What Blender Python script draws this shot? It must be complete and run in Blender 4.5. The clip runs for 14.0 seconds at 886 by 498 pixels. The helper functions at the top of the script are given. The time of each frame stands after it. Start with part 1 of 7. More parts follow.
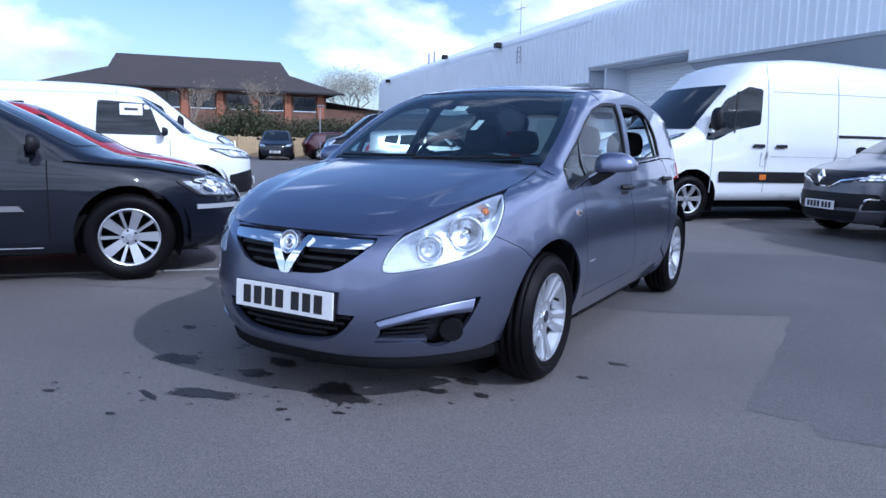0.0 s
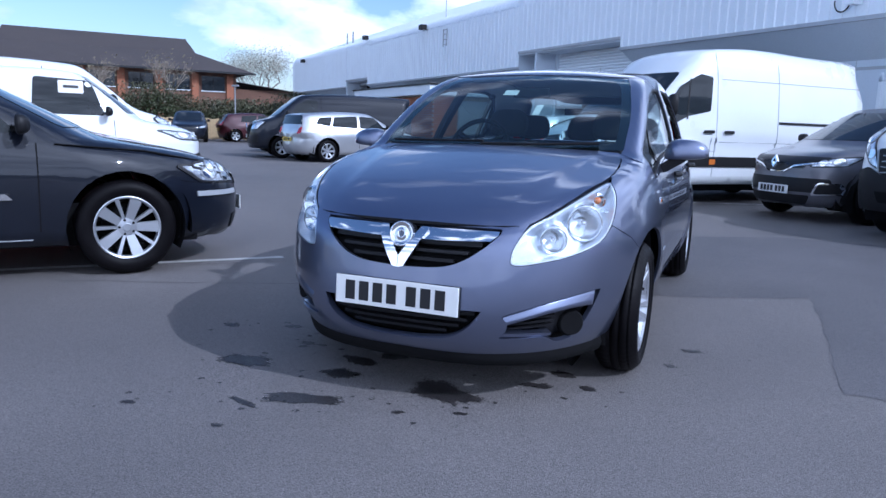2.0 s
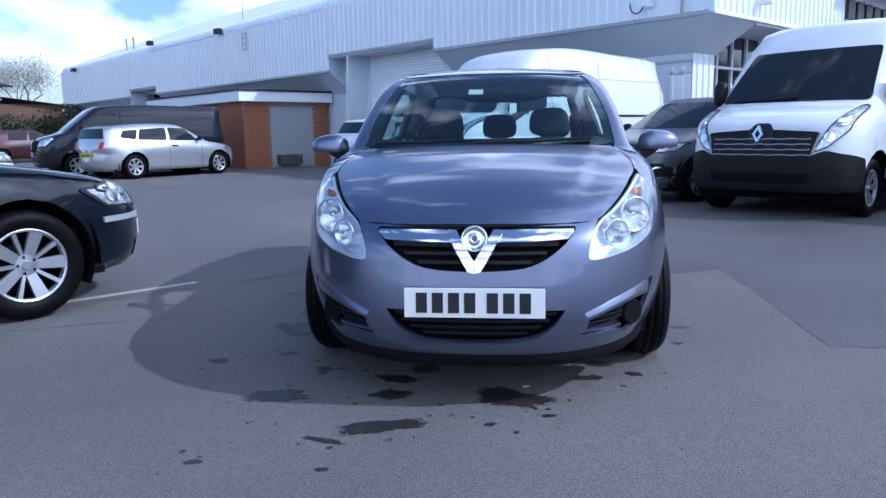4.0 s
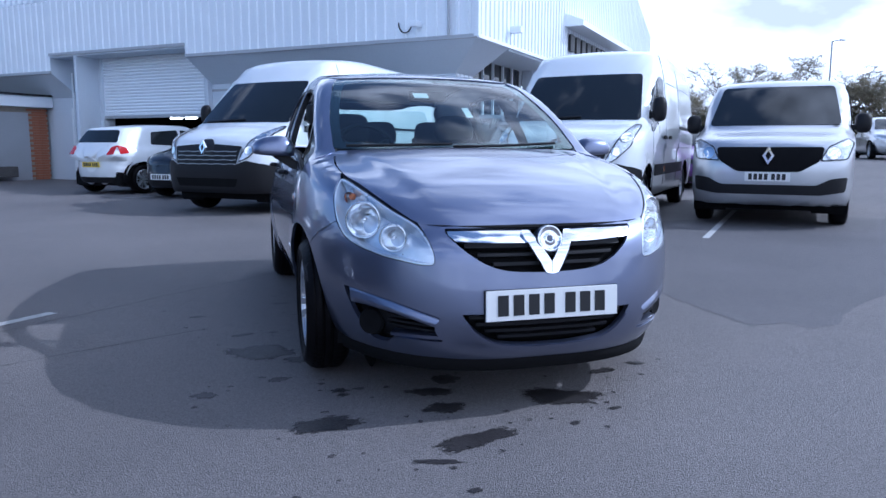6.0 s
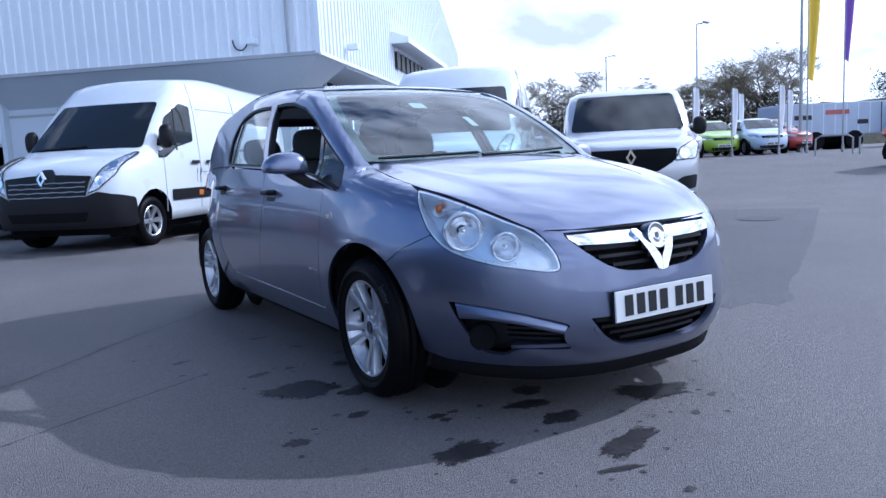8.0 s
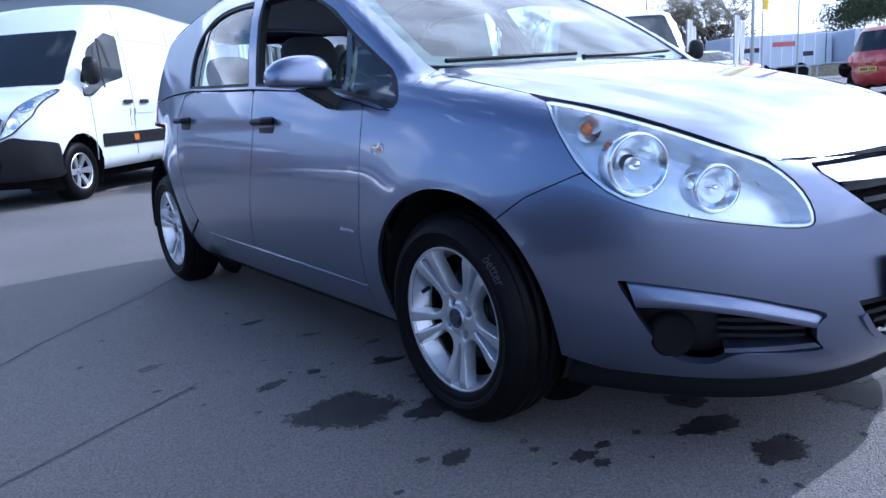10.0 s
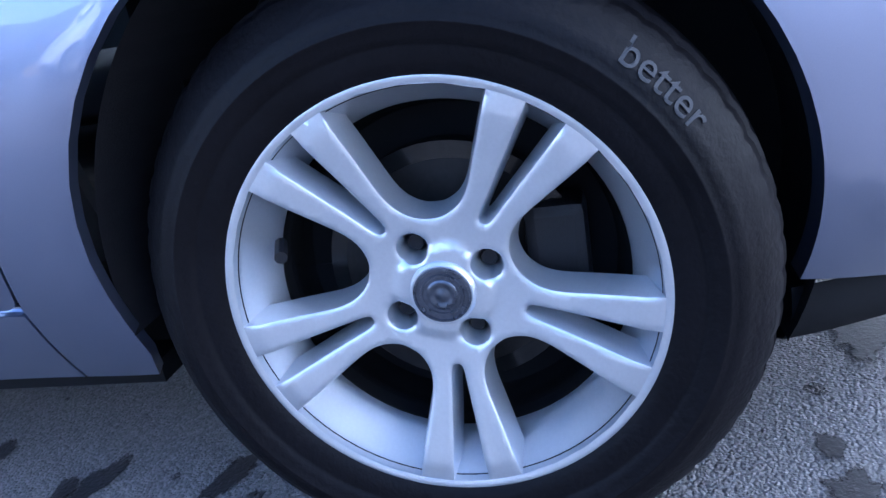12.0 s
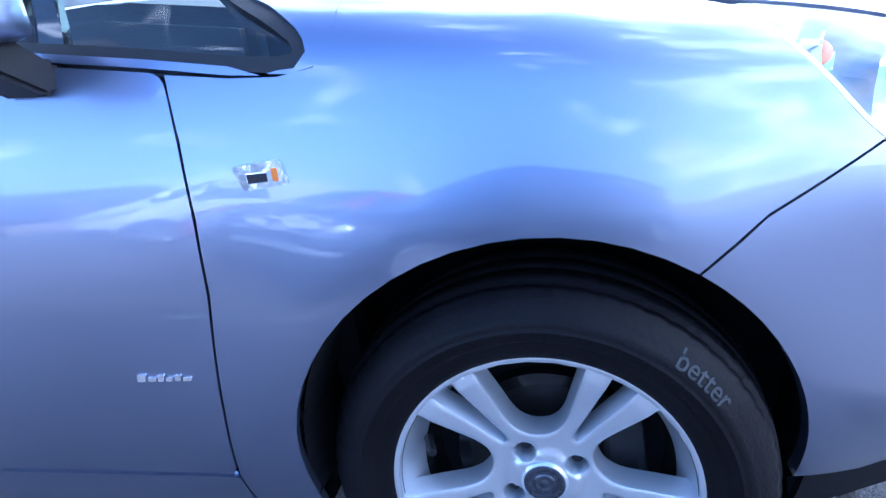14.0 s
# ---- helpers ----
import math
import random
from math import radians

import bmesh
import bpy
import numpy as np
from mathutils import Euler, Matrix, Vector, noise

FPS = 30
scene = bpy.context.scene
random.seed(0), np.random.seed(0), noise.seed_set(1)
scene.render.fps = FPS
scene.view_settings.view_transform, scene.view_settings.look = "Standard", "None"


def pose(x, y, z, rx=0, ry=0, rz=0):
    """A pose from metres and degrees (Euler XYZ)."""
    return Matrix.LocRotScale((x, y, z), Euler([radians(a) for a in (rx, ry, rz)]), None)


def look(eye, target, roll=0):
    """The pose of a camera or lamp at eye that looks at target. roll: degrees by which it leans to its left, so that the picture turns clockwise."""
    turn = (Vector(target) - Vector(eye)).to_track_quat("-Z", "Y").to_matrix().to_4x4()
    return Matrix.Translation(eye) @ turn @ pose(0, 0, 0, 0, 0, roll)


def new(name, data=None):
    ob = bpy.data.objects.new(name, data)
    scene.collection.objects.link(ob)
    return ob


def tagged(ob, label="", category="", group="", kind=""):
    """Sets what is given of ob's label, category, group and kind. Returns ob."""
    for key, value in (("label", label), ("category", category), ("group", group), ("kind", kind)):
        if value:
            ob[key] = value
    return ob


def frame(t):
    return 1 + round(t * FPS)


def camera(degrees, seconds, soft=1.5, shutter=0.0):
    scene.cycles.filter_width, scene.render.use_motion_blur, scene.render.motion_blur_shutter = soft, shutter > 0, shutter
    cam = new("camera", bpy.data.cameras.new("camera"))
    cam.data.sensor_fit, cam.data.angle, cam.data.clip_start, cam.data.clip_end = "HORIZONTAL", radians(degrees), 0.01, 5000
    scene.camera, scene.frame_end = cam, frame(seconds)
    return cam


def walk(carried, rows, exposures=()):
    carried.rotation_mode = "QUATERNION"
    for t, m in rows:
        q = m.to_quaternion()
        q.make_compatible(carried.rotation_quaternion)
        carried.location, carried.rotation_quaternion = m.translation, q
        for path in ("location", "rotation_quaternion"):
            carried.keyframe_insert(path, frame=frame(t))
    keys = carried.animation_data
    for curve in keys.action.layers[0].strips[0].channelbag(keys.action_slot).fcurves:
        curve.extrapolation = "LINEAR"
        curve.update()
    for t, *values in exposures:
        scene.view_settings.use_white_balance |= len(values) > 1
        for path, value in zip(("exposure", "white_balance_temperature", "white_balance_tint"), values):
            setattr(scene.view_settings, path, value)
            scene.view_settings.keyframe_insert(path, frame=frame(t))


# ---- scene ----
cam = camera(62.9, 14.0)
PATH = [
    (0, (2.011, -3.075, 1.083), (1.023, -1.36, 0.792), 1.4),
    (0.5, (2.01, -3.067, 1.082), (1.022, -1.352, 0.796), 1.4),
    (1, (1.977, -3.082, 1.089), (0.997, -1.363, 0.798), 1.7),
    (1.5, (1.669, -3.199, 1.097), (0.752, -1.45, 0.783), 2.3),
    (2, (1.199, -3.322, 1.072), (0.445, -1.499, 0.742), 1.9),
    (2.5, (0.731, -3.464, 1.081), (0.229, -1.559, 0.737), 1.5),
    (2.7, (0.547, -3.508, 1.106), (0.134, -1.584, 0.748), 0.8),
    (4.8, (-0.056, -3.471, 1.014), (-0.094, -1.493, 0.722), 0.8),
    (5, (-0.198, -3.504, 1.008), (-0.127, -1.526, 0.72), 1.7),
    (5.5, (-0.633, -3.462, 0.999), (-0.307, -1.51, 0.716), -0.2),
    (6, (-1.103, -3.271, 0.999), (-0.557, -1.367, 0.72), 0.1),
    (6.5, (-1.584, -3.12, 1.016), (-0.836, -1.283, 0.764), -0.5),
    (7, (-1.936, -2.876, 1.0), (-1.021, -1.114, 0.764), -2.2),
    (7.2, (-2.041, -2.817, 0.979), (-1.035, -1.103, 0.754), -2.3),
    (9.3, (-2.098, -2.27, 0.982), (-1.029, -0.605, 0.697), -3.0),
    (9.5, (-2.063, -2.081, 0.969), (-0.954, -0.448, 0.652), -2.7),
    (10, (-1.947, -1.537, 0.89), (-0.792, 0.046, 0.487), -3.9),
    (10.5, (-1.855, -1.031, 0.819), (-0.463, 0.325, 0.347), -5.2),
    (11, (-1.675, -0.604, 0.721), (-0.11, 0.469, 0.089), -7.8),
    (11.5, (-1.459, -0.329, 0.664), (0.245, 0.388, -0.1), -8.2),
    (12, (-1.388, -0.156, 0.572), (0.429, 0.299, -0.131), -9.9),
    (12.5, (-1.375, -0.141, 0.535), (0.447, 0.329, -0.142), -9.4),
    (13, (-1.36, -0.14, 0.554), (0.433, 0.33, -0.199), -8.6),
    (13.2, (-1.367, -0.16, 0.569), (0.432, 0.355, -0.137), -8.6),
    (13.5, (-1.393, -0.153, 0.707), (0.402, 0.29, -0.055), -9.1),
    (13.7, (-1.464, -0.149, 0.792), (0.346, 0.293, 0.064), -8.1),
    (14, (-1.593, -0.12, 0.94), (0.227, 0.357, 0.26), -9.0),
]
EXPOSURES = [(0, 0.04, 5020, 16), (5, 0.08, 4960, 15), (7, 0.08, 4980, 15), (9.5, 0.4, 5060, 15), (10.5, 1.1, 4900, 14), (11, 1.9, 4980, 14), (12, 2.5, 5020, 14), (13, 2.4, 5000, 14), (13.5, 2.42, 4820, 14), (14, 2.45, 4640, 14)]
walk(cam, [(t, look(eye, target, roll)) for t, eye, target, roll in PATH], EXPOSURES)


# ---- sky, sun and exposure ----
SUN_FROM = Vector((0.789, -0.125, 0.602)).normalized()
sun = new("sun", bpy.data.lights.new("sun", "SUN"))
sun.data.energy, sun.data.angle, sun.data.color = 2.75, radians(0.6), (1.0, 0.96, 0.91)
sun.matrix_world = look(SUN_FROM * 60, (0, 0, 0))
world = bpy.data.worlds.new("sky")
scene.world = world
world.use_nodes = True
wn, wl = world.node_tree.nodes, world.node_tree.links
wn.clear()
w_out, w_bg = wn.new("ShaderNodeOutputWorld"), wn.new("ShaderNodeBackground")
w_sky = wn.new("ShaderNodeTexSky")
w_sky.sky_type, w_sky.sun_disc = "NISHITA", False
w_sky.sun_elevation = math.asin(SUN_FROM.z)
w_sky.sun_rotation = math.atan2(SUN_FROM.x, SUN_FROM.y)
w_tc, w_map = wn.new("ShaderNodeTexCoord"), wn.new("ShaderNodeMapping")
w_map.inputs["Scale"].default_value = (1.0, 1.0, 2.1)
w_map.inputs["Location"].default_value = (0.35, 0.1, 0.0)
w_noise, w_ramp, w_mix = wn.new("ShaderNodeTexNoise"), wn.new("ShaderNodeValToRGB"), wn.new("ShaderNodeMix")
w_noise.inputs["Scale"].default_value, w_noise.inputs["Detail"].default_value, w_noise.inputs["Roughness"].default_value = 4.2, 8, 0.52
w_noise.inputs["Distortion"].default_value = 0.1
w_ramp.color_ramp.elements[0].position, w_ramp.color_ramp.elements[1].position = 0.25, 0.39
w_mix.data_type = "RGBA"
w_tone, w_shade, w_white = wn.new("ShaderNodeTexNoise"), wn.new("ShaderNodeMapRange"), wn.new("ShaderNodeVectorMath")
w_tone.inputs["Scale"].default_value, w_tone.inputs["Detail"].default_value = 5.5, 5  # bright tops and greyer bellies of the clouds
w_shade.inputs["From Min"].default_value, w_shade.inputs["From Max"].default_value = 0.35, 0.62
w_shade.inputs["To Min"].default_value, w_shade.inputs["To Max"].default_value = 5.5, 13.0
w_white.operation = "SCALE"
w_white.inputs[0].default_value = (0.98, 1.0, 1.03)
wl.new(w_map.outputs["Vector"], w_tone.inputs["Vector"])
wl.new(w_tone.outputs["Fac"], w_shade.inputs["Value"])
wl.new(w_shade.outputs[0], w_white.inputs["Scale"])
wl.new(w_white.outputs["Vector"], w_mix.inputs[7])
wl.new(w_tc.outputs["Generated"], w_map.inputs["Vector"])
wl.new(w_map.outputs["Vector"], w_noise.inputs["Vector"])
w_dot, w_mul, w_add = wn.new("ShaderNodeVectorMath"), wn.new("ShaderNodeMath"), wn.new("ShaderNodeMath")
w_dot.operation, w_mul.operation, w_add.operation = "DOT_PRODUCT", "MULTIPLY", "ADD"
w_dot.inputs[1].default_value = (1.0, -0.25, -1.10)
w_mul.inputs[1].default_value = 0.25
wl.new(w_tc.outputs["Generated"], w_dot.inputs[0])
wl.new(w_dot.outputs["Value"], w_mul.inputs[0])
wl.new(w_mul.outputs[0], w_add.inputs[0])
wl.new(w_noise.outputs["Fac"], w_add.inputs[1])
wl.new(w_add.outputs[0], w_ramp.inputs["Fac"])  # clouds thicken towards the sun
wl.new(w_ramp.outputs["Color"], w_mix.inputs[0])
wl.new(w_sky.outputs["Color"], w_mix.inputs[6])
wl.new(w_mix.outputs[2], w_bg.inputs["Color"])
wl.new(w_bg.outputs["Background"], w_out.inputs["Surface"])
w_bg.inputs["Strength"].default_value = 0.145


# ---- materials ----
def surface(name, color, rough=0.5, metal=0.0, vary=0.06, scale=6.0, fine=120.0, bump=0.0, coat=0.0, glow=0.0, flake=0.0, coords="Object", spread=0.1, spec=0.5):
    """A procedural surface: base colour that varies at two scales, roughness that varies, fine relief."""
    m = bpy.data.materials.new(name)
    m.use_nodes = True
    nt = m.node_tree
    b = nt.nodes["Principled BSDF"]
    tc = nt.nodes.new("ShaderNodeTexCoord")
    n1, n2 = nt.nodes.new("ShaderNodeTexNoise"), nt.nodes.new("ShaderNodeTexNoise")
    n1.inputs["Scale"].default_value, n1.inputs["Detail"].default_value = scale, 6
    n2.inputs["Scale"].default_value, n2.inputs["Detail"].default_value = fine, 3
    for k in (n1, n2):
        nt.links.new(tc.outputs[coords], k.inputs["Vector"])
    add = nt.nodes.new("ShaderNodeMath")
    add.operation = "ADD"
    nt.links.new(n1.outputs["Fac"], add.inputs[0])
    nt.links.new(n2.outputs["Fac"], add.inputs[1])
    r = nt.nodes.new("ShaderNodeMapRange")
    r.inputs["From Min"].default_value, r.inputs["From Max"].default_value = 0.6, 1.4
    r.inputs["To Min"].default_value, r.inputs["To Max"].default_value = 1 - vary, 1 + vary
    nt.links.new(add.outputs[0], r.inputs["Value"])
    v = nt.nodes.new("ShaderNodeVectorMath")
    v.operation = "SCALE"
    v.inputs[0].default_value = color
    nt.links.new(r.outputs[0], v.inputs["Scale"])
    nt.links.new(v.outputs["Vector"], b.inputs["Base Color"])
    rr = nt.nodes.new("ShaderNodeMapRange")
    rr.inputs["From Min"].default_value, rr.inputs["From Max"].default_value = 0.3, 0.7
    rr.inputs["To Min"].default_value, rr.inputs["To Max"].default_value = max(0.02, rough - spread * rough), min(1, rough + spread * rough)
    nt.links.new(n1.outputs["Fac"], rr.inputs["Value"])
    nt.links.new(rr.outputs[0], b.inputs["Roughness"])
    b.inputs["Metallic"].default_value = metal
    b.inputs["Specular IOR Level"].default_value = spec
    b.inputs["Coat Weight"].default_value, b.inputs["Coat Roughness"].default_value = coat, 0.03
    if bump:
        bp = nt.nodes.new("ShaderNodeBump")
        bp.inputs["Strength"].default_value, bp.inputs["Distance"].default_value = min(1.0, bump), 0.004
        nt.links.new(n2.outputs["Fac"], bp.inputs["Height"])
        nt.links.new(bp.outputs["Normal"], b.inputs["Normal"])
    if glow:
        b.inputs["Emission Color"].default_value, b.inputs["Emission Strength"].default_value = (*color, 1), glow
    return m


def glass(name, tint=(0.8, 0.88, 0.88), facing=0.05):
    """Thin clear glass: the more it is seen at a slant, the more it mirrors."""
    m = bpy.data.materials.new(name)
    m.use_nodes = True
    nt = m.node_tree
    nt.nodes.clear()
    out, tr, gl, mix = (nt.nodes.new("ShaderNode" + k) for k in ("OutputMaterial", "BsdfTransparent", "BsdfGlossy", "MixShader"))
    lw, pw, mr = nt.nodes.new("ShaderNodeLayerWeight"), nt.nodes.new("ShaderNodeMath"), nt.nodes.new("ShaderNodeMapRange")
    lw.inputs["Blend"].default_value = 0.5
    pw.operation, pw.inputs[1].default_value = "POWER", 4.0
    mr.inputs["To Min"].default_value = facing
    tr.inputs["Color"].default_value = (*tint, 1)
    gl.inputs["Roughness"].default_value = 0.015
    nt.links.new(lw.outputs["Facing"], pw.inputs[0])
    nt.links.new(pw.outputs[0], mr.inputs["Value"])
    nt.links.new(mr.outputs[0], mix.inputs[0])
    nt.links.new(tr.outputs[0], mix.inputs[1])
    nt.links.new(gl.outputs[0], mix.inputs[2])
    nt.links.new(mix.outputs[0], out.inputs["Surface"])
    return m


def speckle(m, scale, low, high):
    """Single stones of an aggregate, each with its own tone."""
    nt = m.node_tree
    b = nt.nodes["Principled BSDF"]
    was = b.inputs["Base Color"].links[0].from_socket
    tc, vo, sp, mr, sc = (nt.nodes.new("ShaderNode" + k) for k in ("TexCoord", "TexVoronoi", "SeparateColor", "MapRange", "VectorMath"))
    vo.inputs["Scale"].default_value = scale
    mr.inputs["To Min"].default_value, mr.inputs["To Max"].default_value = low, high
    sc.operation = "SCALE"
    nt.links.new(tc.outputs["Object"], vo.inputs["Vector"])
    nt.links.new(vo.outputs["Color"], sp.inputs["Color"])
    nt.links.new(sp.outputs["Red"], mr.inputs["Value"])
    nt.links.new(was, sc.inputs[0])
    nt.links.new(mr.outputs[0], sc.inputs["Scale"])
    nt.links.new(sc.outputs["Vector"], b.inputs["Base Color"])
    bp = nt.nodes.new("ShaderNodeBump")
    bp.inputs["Strength"].default_value, bp.inputs["Distance"].default_value, bp.invert = 0.9, 0.0035, True
    nt.links.new(vo.outputs["Distance"], bp.inputs["Height"])
    nt.links.new(b.inputs["Normal"].links[0].from_socket, bp.inputs["Normal"])
    nt.links.new(bp.outputs["Normal"], b.inputs["Normal"])


M = {}
M["paint"] = surface("violet_silver_paint", (0.172, 0.194, 0.288), 0.33, 0.92, 0.04, 3, 900, coat=1.0)
M["white_paint"] = surface("white_paint", (0.75, 0.78, 0.80), 0.3, 0, 0.04, 2, 60, coat=0.8)
M["black_paint"] = surface("black_paint", (0.006, 0.008, 0.015), 0.4, 0, 0.2, 3, 200, coat=0.75, spec=0.15)
M["grey_paint"] = surface("dark_grey_paint", (0.15, 0.15, 0.17), 0.35, 0.5, 0.1, 3, 300, coat=0.6)
M["silver_paint"] = surface("silver_paint", (0.55, 0.56, 0.58), 0.32, 0.7, 0.05, 3, 300, coat=1.0)
M["red_paint"] = surface("red_paint", (0.35, 0.012, 0.015), 0.3, 0.1, 0.08, 3, 200, coat=1.0)
M["maroon_paint"] = surface("maroon_paint", (0.05, 0.008, 0.012), 0.35, 0.2, 0.1, 3, 200, coat=0.8)
M["green_paint"] = surface("lime_green_paint", (0.35, 0.55, 0.03), 0.3, 0.1, 0.08, 3, 200, coat=1.0)
M["blue_paint"] = surface("pale_blue_paint", (0.52, 0.62, 0.76), 0.3, 0.2, 0.08, 3, 200, coat=1.0)
M["purple_paint"] = surface("purple_paint", (0.12, 0.03, 0.2), 0.3, 0.3, 0.08, 3, 200, coat=1.0)
M["chrome"] = surface("chrome", (0.85, 0.86, 0.88), 0.07, 1.0, 0.02, 4, 80)
M["alloy"] = surface("silver_alloy", (0.57, 0.59, 0.63), 0.34, 0.80, 0.05, 5, 300, coat=0.3)
M["rubber"] = surface("tyre_rubber", (0.0045, 0.004, 0.005), 0.48, 0, 0.35, 14, 160, bump=0.25, spec=0.09)
M["plastic"] = surface("black_plastic", (0.010, 0.010, 0.012), 0.5, 0, 0.2, 12, 500, bump=0.15, spec=0.25)
M["gloss_black"] = surface("gloss_black_trim", (0.008, 0.008, 0.009), 0.12, 0, 0.1, 5, 60, coat=0.6)
# near-black for dark parts; also holds the shade of rooms and recesses
M["dark"] = surface("shade_and_trim_black", (0.006, 0.006, 0.007), 0.9, 0, 0.2, 10, 80, spec=0.15)
M["cloth"] = surface("charcoal_seat_cloth", (0.03, 0.03, 0.034), 0.9, 0, 0.25, 40, 600, bump=0.2)
M["glass"] = glass("clear_glass")
M["dark_glass"] = surface("tinted_glass", (0.012, 0.015, 0.017), 0.04, 0, 0.1, 3, 20)
M["lens"] = glass("lamp_lens", (0.96, 0.97, 0.98))
M["amber"] = surface("amber_lens", (0.55, 0.16, 0.03), 0.15, 0, 0.1, 30, 100)
M["red_lens"] = surface("red_lens", (0.45, 0.01, 0.012), 0.12, 0, 0.15, 20, 90, coat=0.5)
M["plate_white"] = surface("number_plate_white", (0.78, 0.78, 0.76), 0.35, 0, 0.03, 8, 300)
M["plate_yellow"] = surface("number_plate_yellow", (0.75, 0.55, 0.05), 0.35, 0, 0.04, 8, 300)
M["ink"] = surface("black_ink", (0.012, 0.012, 0.014), 0.45, 0, 0.1, 20, 200)
# glossy rim inside; its near-black also carries the shade behind the spokes
M["barrel"] = surface("shade_dark_gloss_barrel", (0.02, 0.02, 0.021), 0.22, 0.6, 0.3, 20, 150)
M["trailer"] = surface("pale_trailer_panel", (0.50, 0.56, 0.66), 0.45, 0, 0.1, 2, 40)
M["steel"] = surface("brake_steel", (0.22, 0.21, 0.2), 0.35, 1.0, 0.15, 30, 200)
M["asphalt"] = surface("asphalt", (0.148, 0.136, 0.132), 0.72, 0, 0.42, 0.5, 150, bump=1.0)
M["patch"] = surface("newer_asphalt", (0.112, 0.106, 0.109), 0.75, 0, 0.40, 0.8, 150, bump=1.0)
speckle(M["asphalt"], 230, 0.66, 1.34)
speckle(M["patch"], 230, 0.72, 1.28)
M["letter_grey"] = surface("dusty_grey_rubber", (0.022, 0.022, 0.025), 0.7, 0, 0.3, 30, 300)
M["screen"] = glass("windscreen_glass", (0.60, 0.78, 0.76), 0.065)
M["lamp"] = surface("faceted_lamp_glass", (0.62, 0.66, 0.72), 0.12, 0.7, 0.5, 16, 45, bump=1.0)
M["cladding"] = surface("white_steel_cladding", (0.79, 0.84, 0.89), 0.45, 0.0, 0.04, 0.8, 20)
M["panel"] = surface("pale_grey_wall_panel", (0.61, 0.67, 0.74), 0.55, 0, 0.06, 0.7, 30)
M["brick"] = surface("orange_brick", (0.33, 0.13, 0.07), 0.85, 0, 0.25, 12, 90, bump=0.5)
M["brown_brick"] = surface("brown_brick", (0.17, 0.092, 0.062), 0.85, 0, 0.25, 2, 30, bump=0.4)
M["slate"] = surface("brown_roof_tiles", (0.055, 0.045, 0.042), 0.8, 0, 0.2, 0.8, 12, bump=0.5)
M["leaf"] = surface("green_leaves", (0.045, 0.065, 0.02), 0.6, 0, 0.5, 3, 30)
M["bark"] = surface("grey_brown_bark", (0.25, 0.205, 0.16), 0.9, 0, 0.3, 8, 60, bump=0.6)
M["fence"] = surface("pale_timber_boards", (0.46, 0.34, 0.19), 0.8, 0, 0.2, 4, 40, bump=0.3)
M["stain"] = surface("oil_stain", (0.028, 0.025, 0.026), 0.5, 0, 0.35, 14, 200, bump=0.6)
def soften(m):
    """Lets a stain thin out raggedly towards its edge, by the 'fade' of its mesh."""
    nt = m.node_tree
    at, tc, nz, ad, mr = (nt.nodes.new("ShaderNode" + k) for k in ("Attribute", "TexCoord", "TexNoise", "Math", "MapRange"))
    at.attribute_name = "fade"
    nz.inputs["Scale"].default_value, nz.inputs["Detail"].default_value = 60, 9
    nt.links.new(tc.outputs["Object"], nz.inputs["Vector"])
    nt.links.new(at.outputs["Fac"], ad.inputs[0])
    nt.links.new(nz.outputs["Fac"], ad.inputs[1])
    mr.inputs["From Min"].default_value, mr.inputs["From Max"].default_value, mr.inputs["To Max"].default_value = 0.74, 1.02, 0.92
    nt.links.new(ad.outputs[0], mr.inputs["Value"])
    nt.links.new(mr.outputs[0], nt.nodes["Principled BSDF"].inputs["Alpha"])


soften(M["stain"])
M["crack"] = surface("dark_tar", (0.075, 0.072, 0.07), 0.8, 0, 0.3, 9, 160, bump=0.4)
M["trim_grey"] = surface("grey_steel_trim", (0.40, 0.42, 0.45), 0.5, 0.2, 0.08, 2, 40)
M["tube_light"] = surface("tube_light", (1.0, 0.93, 0.8), 0.5, 0, 0.02, 3, 10, glow=6.0)
M["mortar"] = surface("sand_mortar", (0.30, 0.26, 0.21), 0.9, 0, 0.15, 8, 120, bump=0.4)
M["hedge_leaf"] = surface("olive_hedge_leaves", (0.058, 0.058, 0.026), 0.6, 0, 0.5, 2, 30)
M["fresh_leaf"] = surface("fresh_leaves", (0.07, 0.095, 0.022), 0.6, 0, 0.5, 3, 30)
M["dry_leaf"] = surface("dry_spring_leaves", (0.25, 0.215, 0.13), 0.7, 0, 0.5, 3, 30)
M["blossom"] = surface("pale_blossom", (0.5, 0.5, 0.42), 0.7, 0, 0.3, 3, 30)
M["yellow_cloth"] = surface("yellow_cloth", (0.8, 0.55, 0.03), 0.8, 0, 0.08, 5, 200)
M["purple_cloth"] = surface("purple_cloth", (0.16, 0.06, 0.35), 0.8, 0, 0.08, 5, 200)
M["white_cloth"] = surface("white_cloth", (0.75, 0.76, 0.8), 0.8, 0, 0.06, 5, 200)
M["line"] = surface("worn_white_line", (0.42, 0.42, 0.41), 0.8, 0, 0.3, 14, 200)
M["pole"] = surface("galvanised_steel", (0.35, 0.36, 0.37), 0.45, 0.7, 0.1, 6, 60)


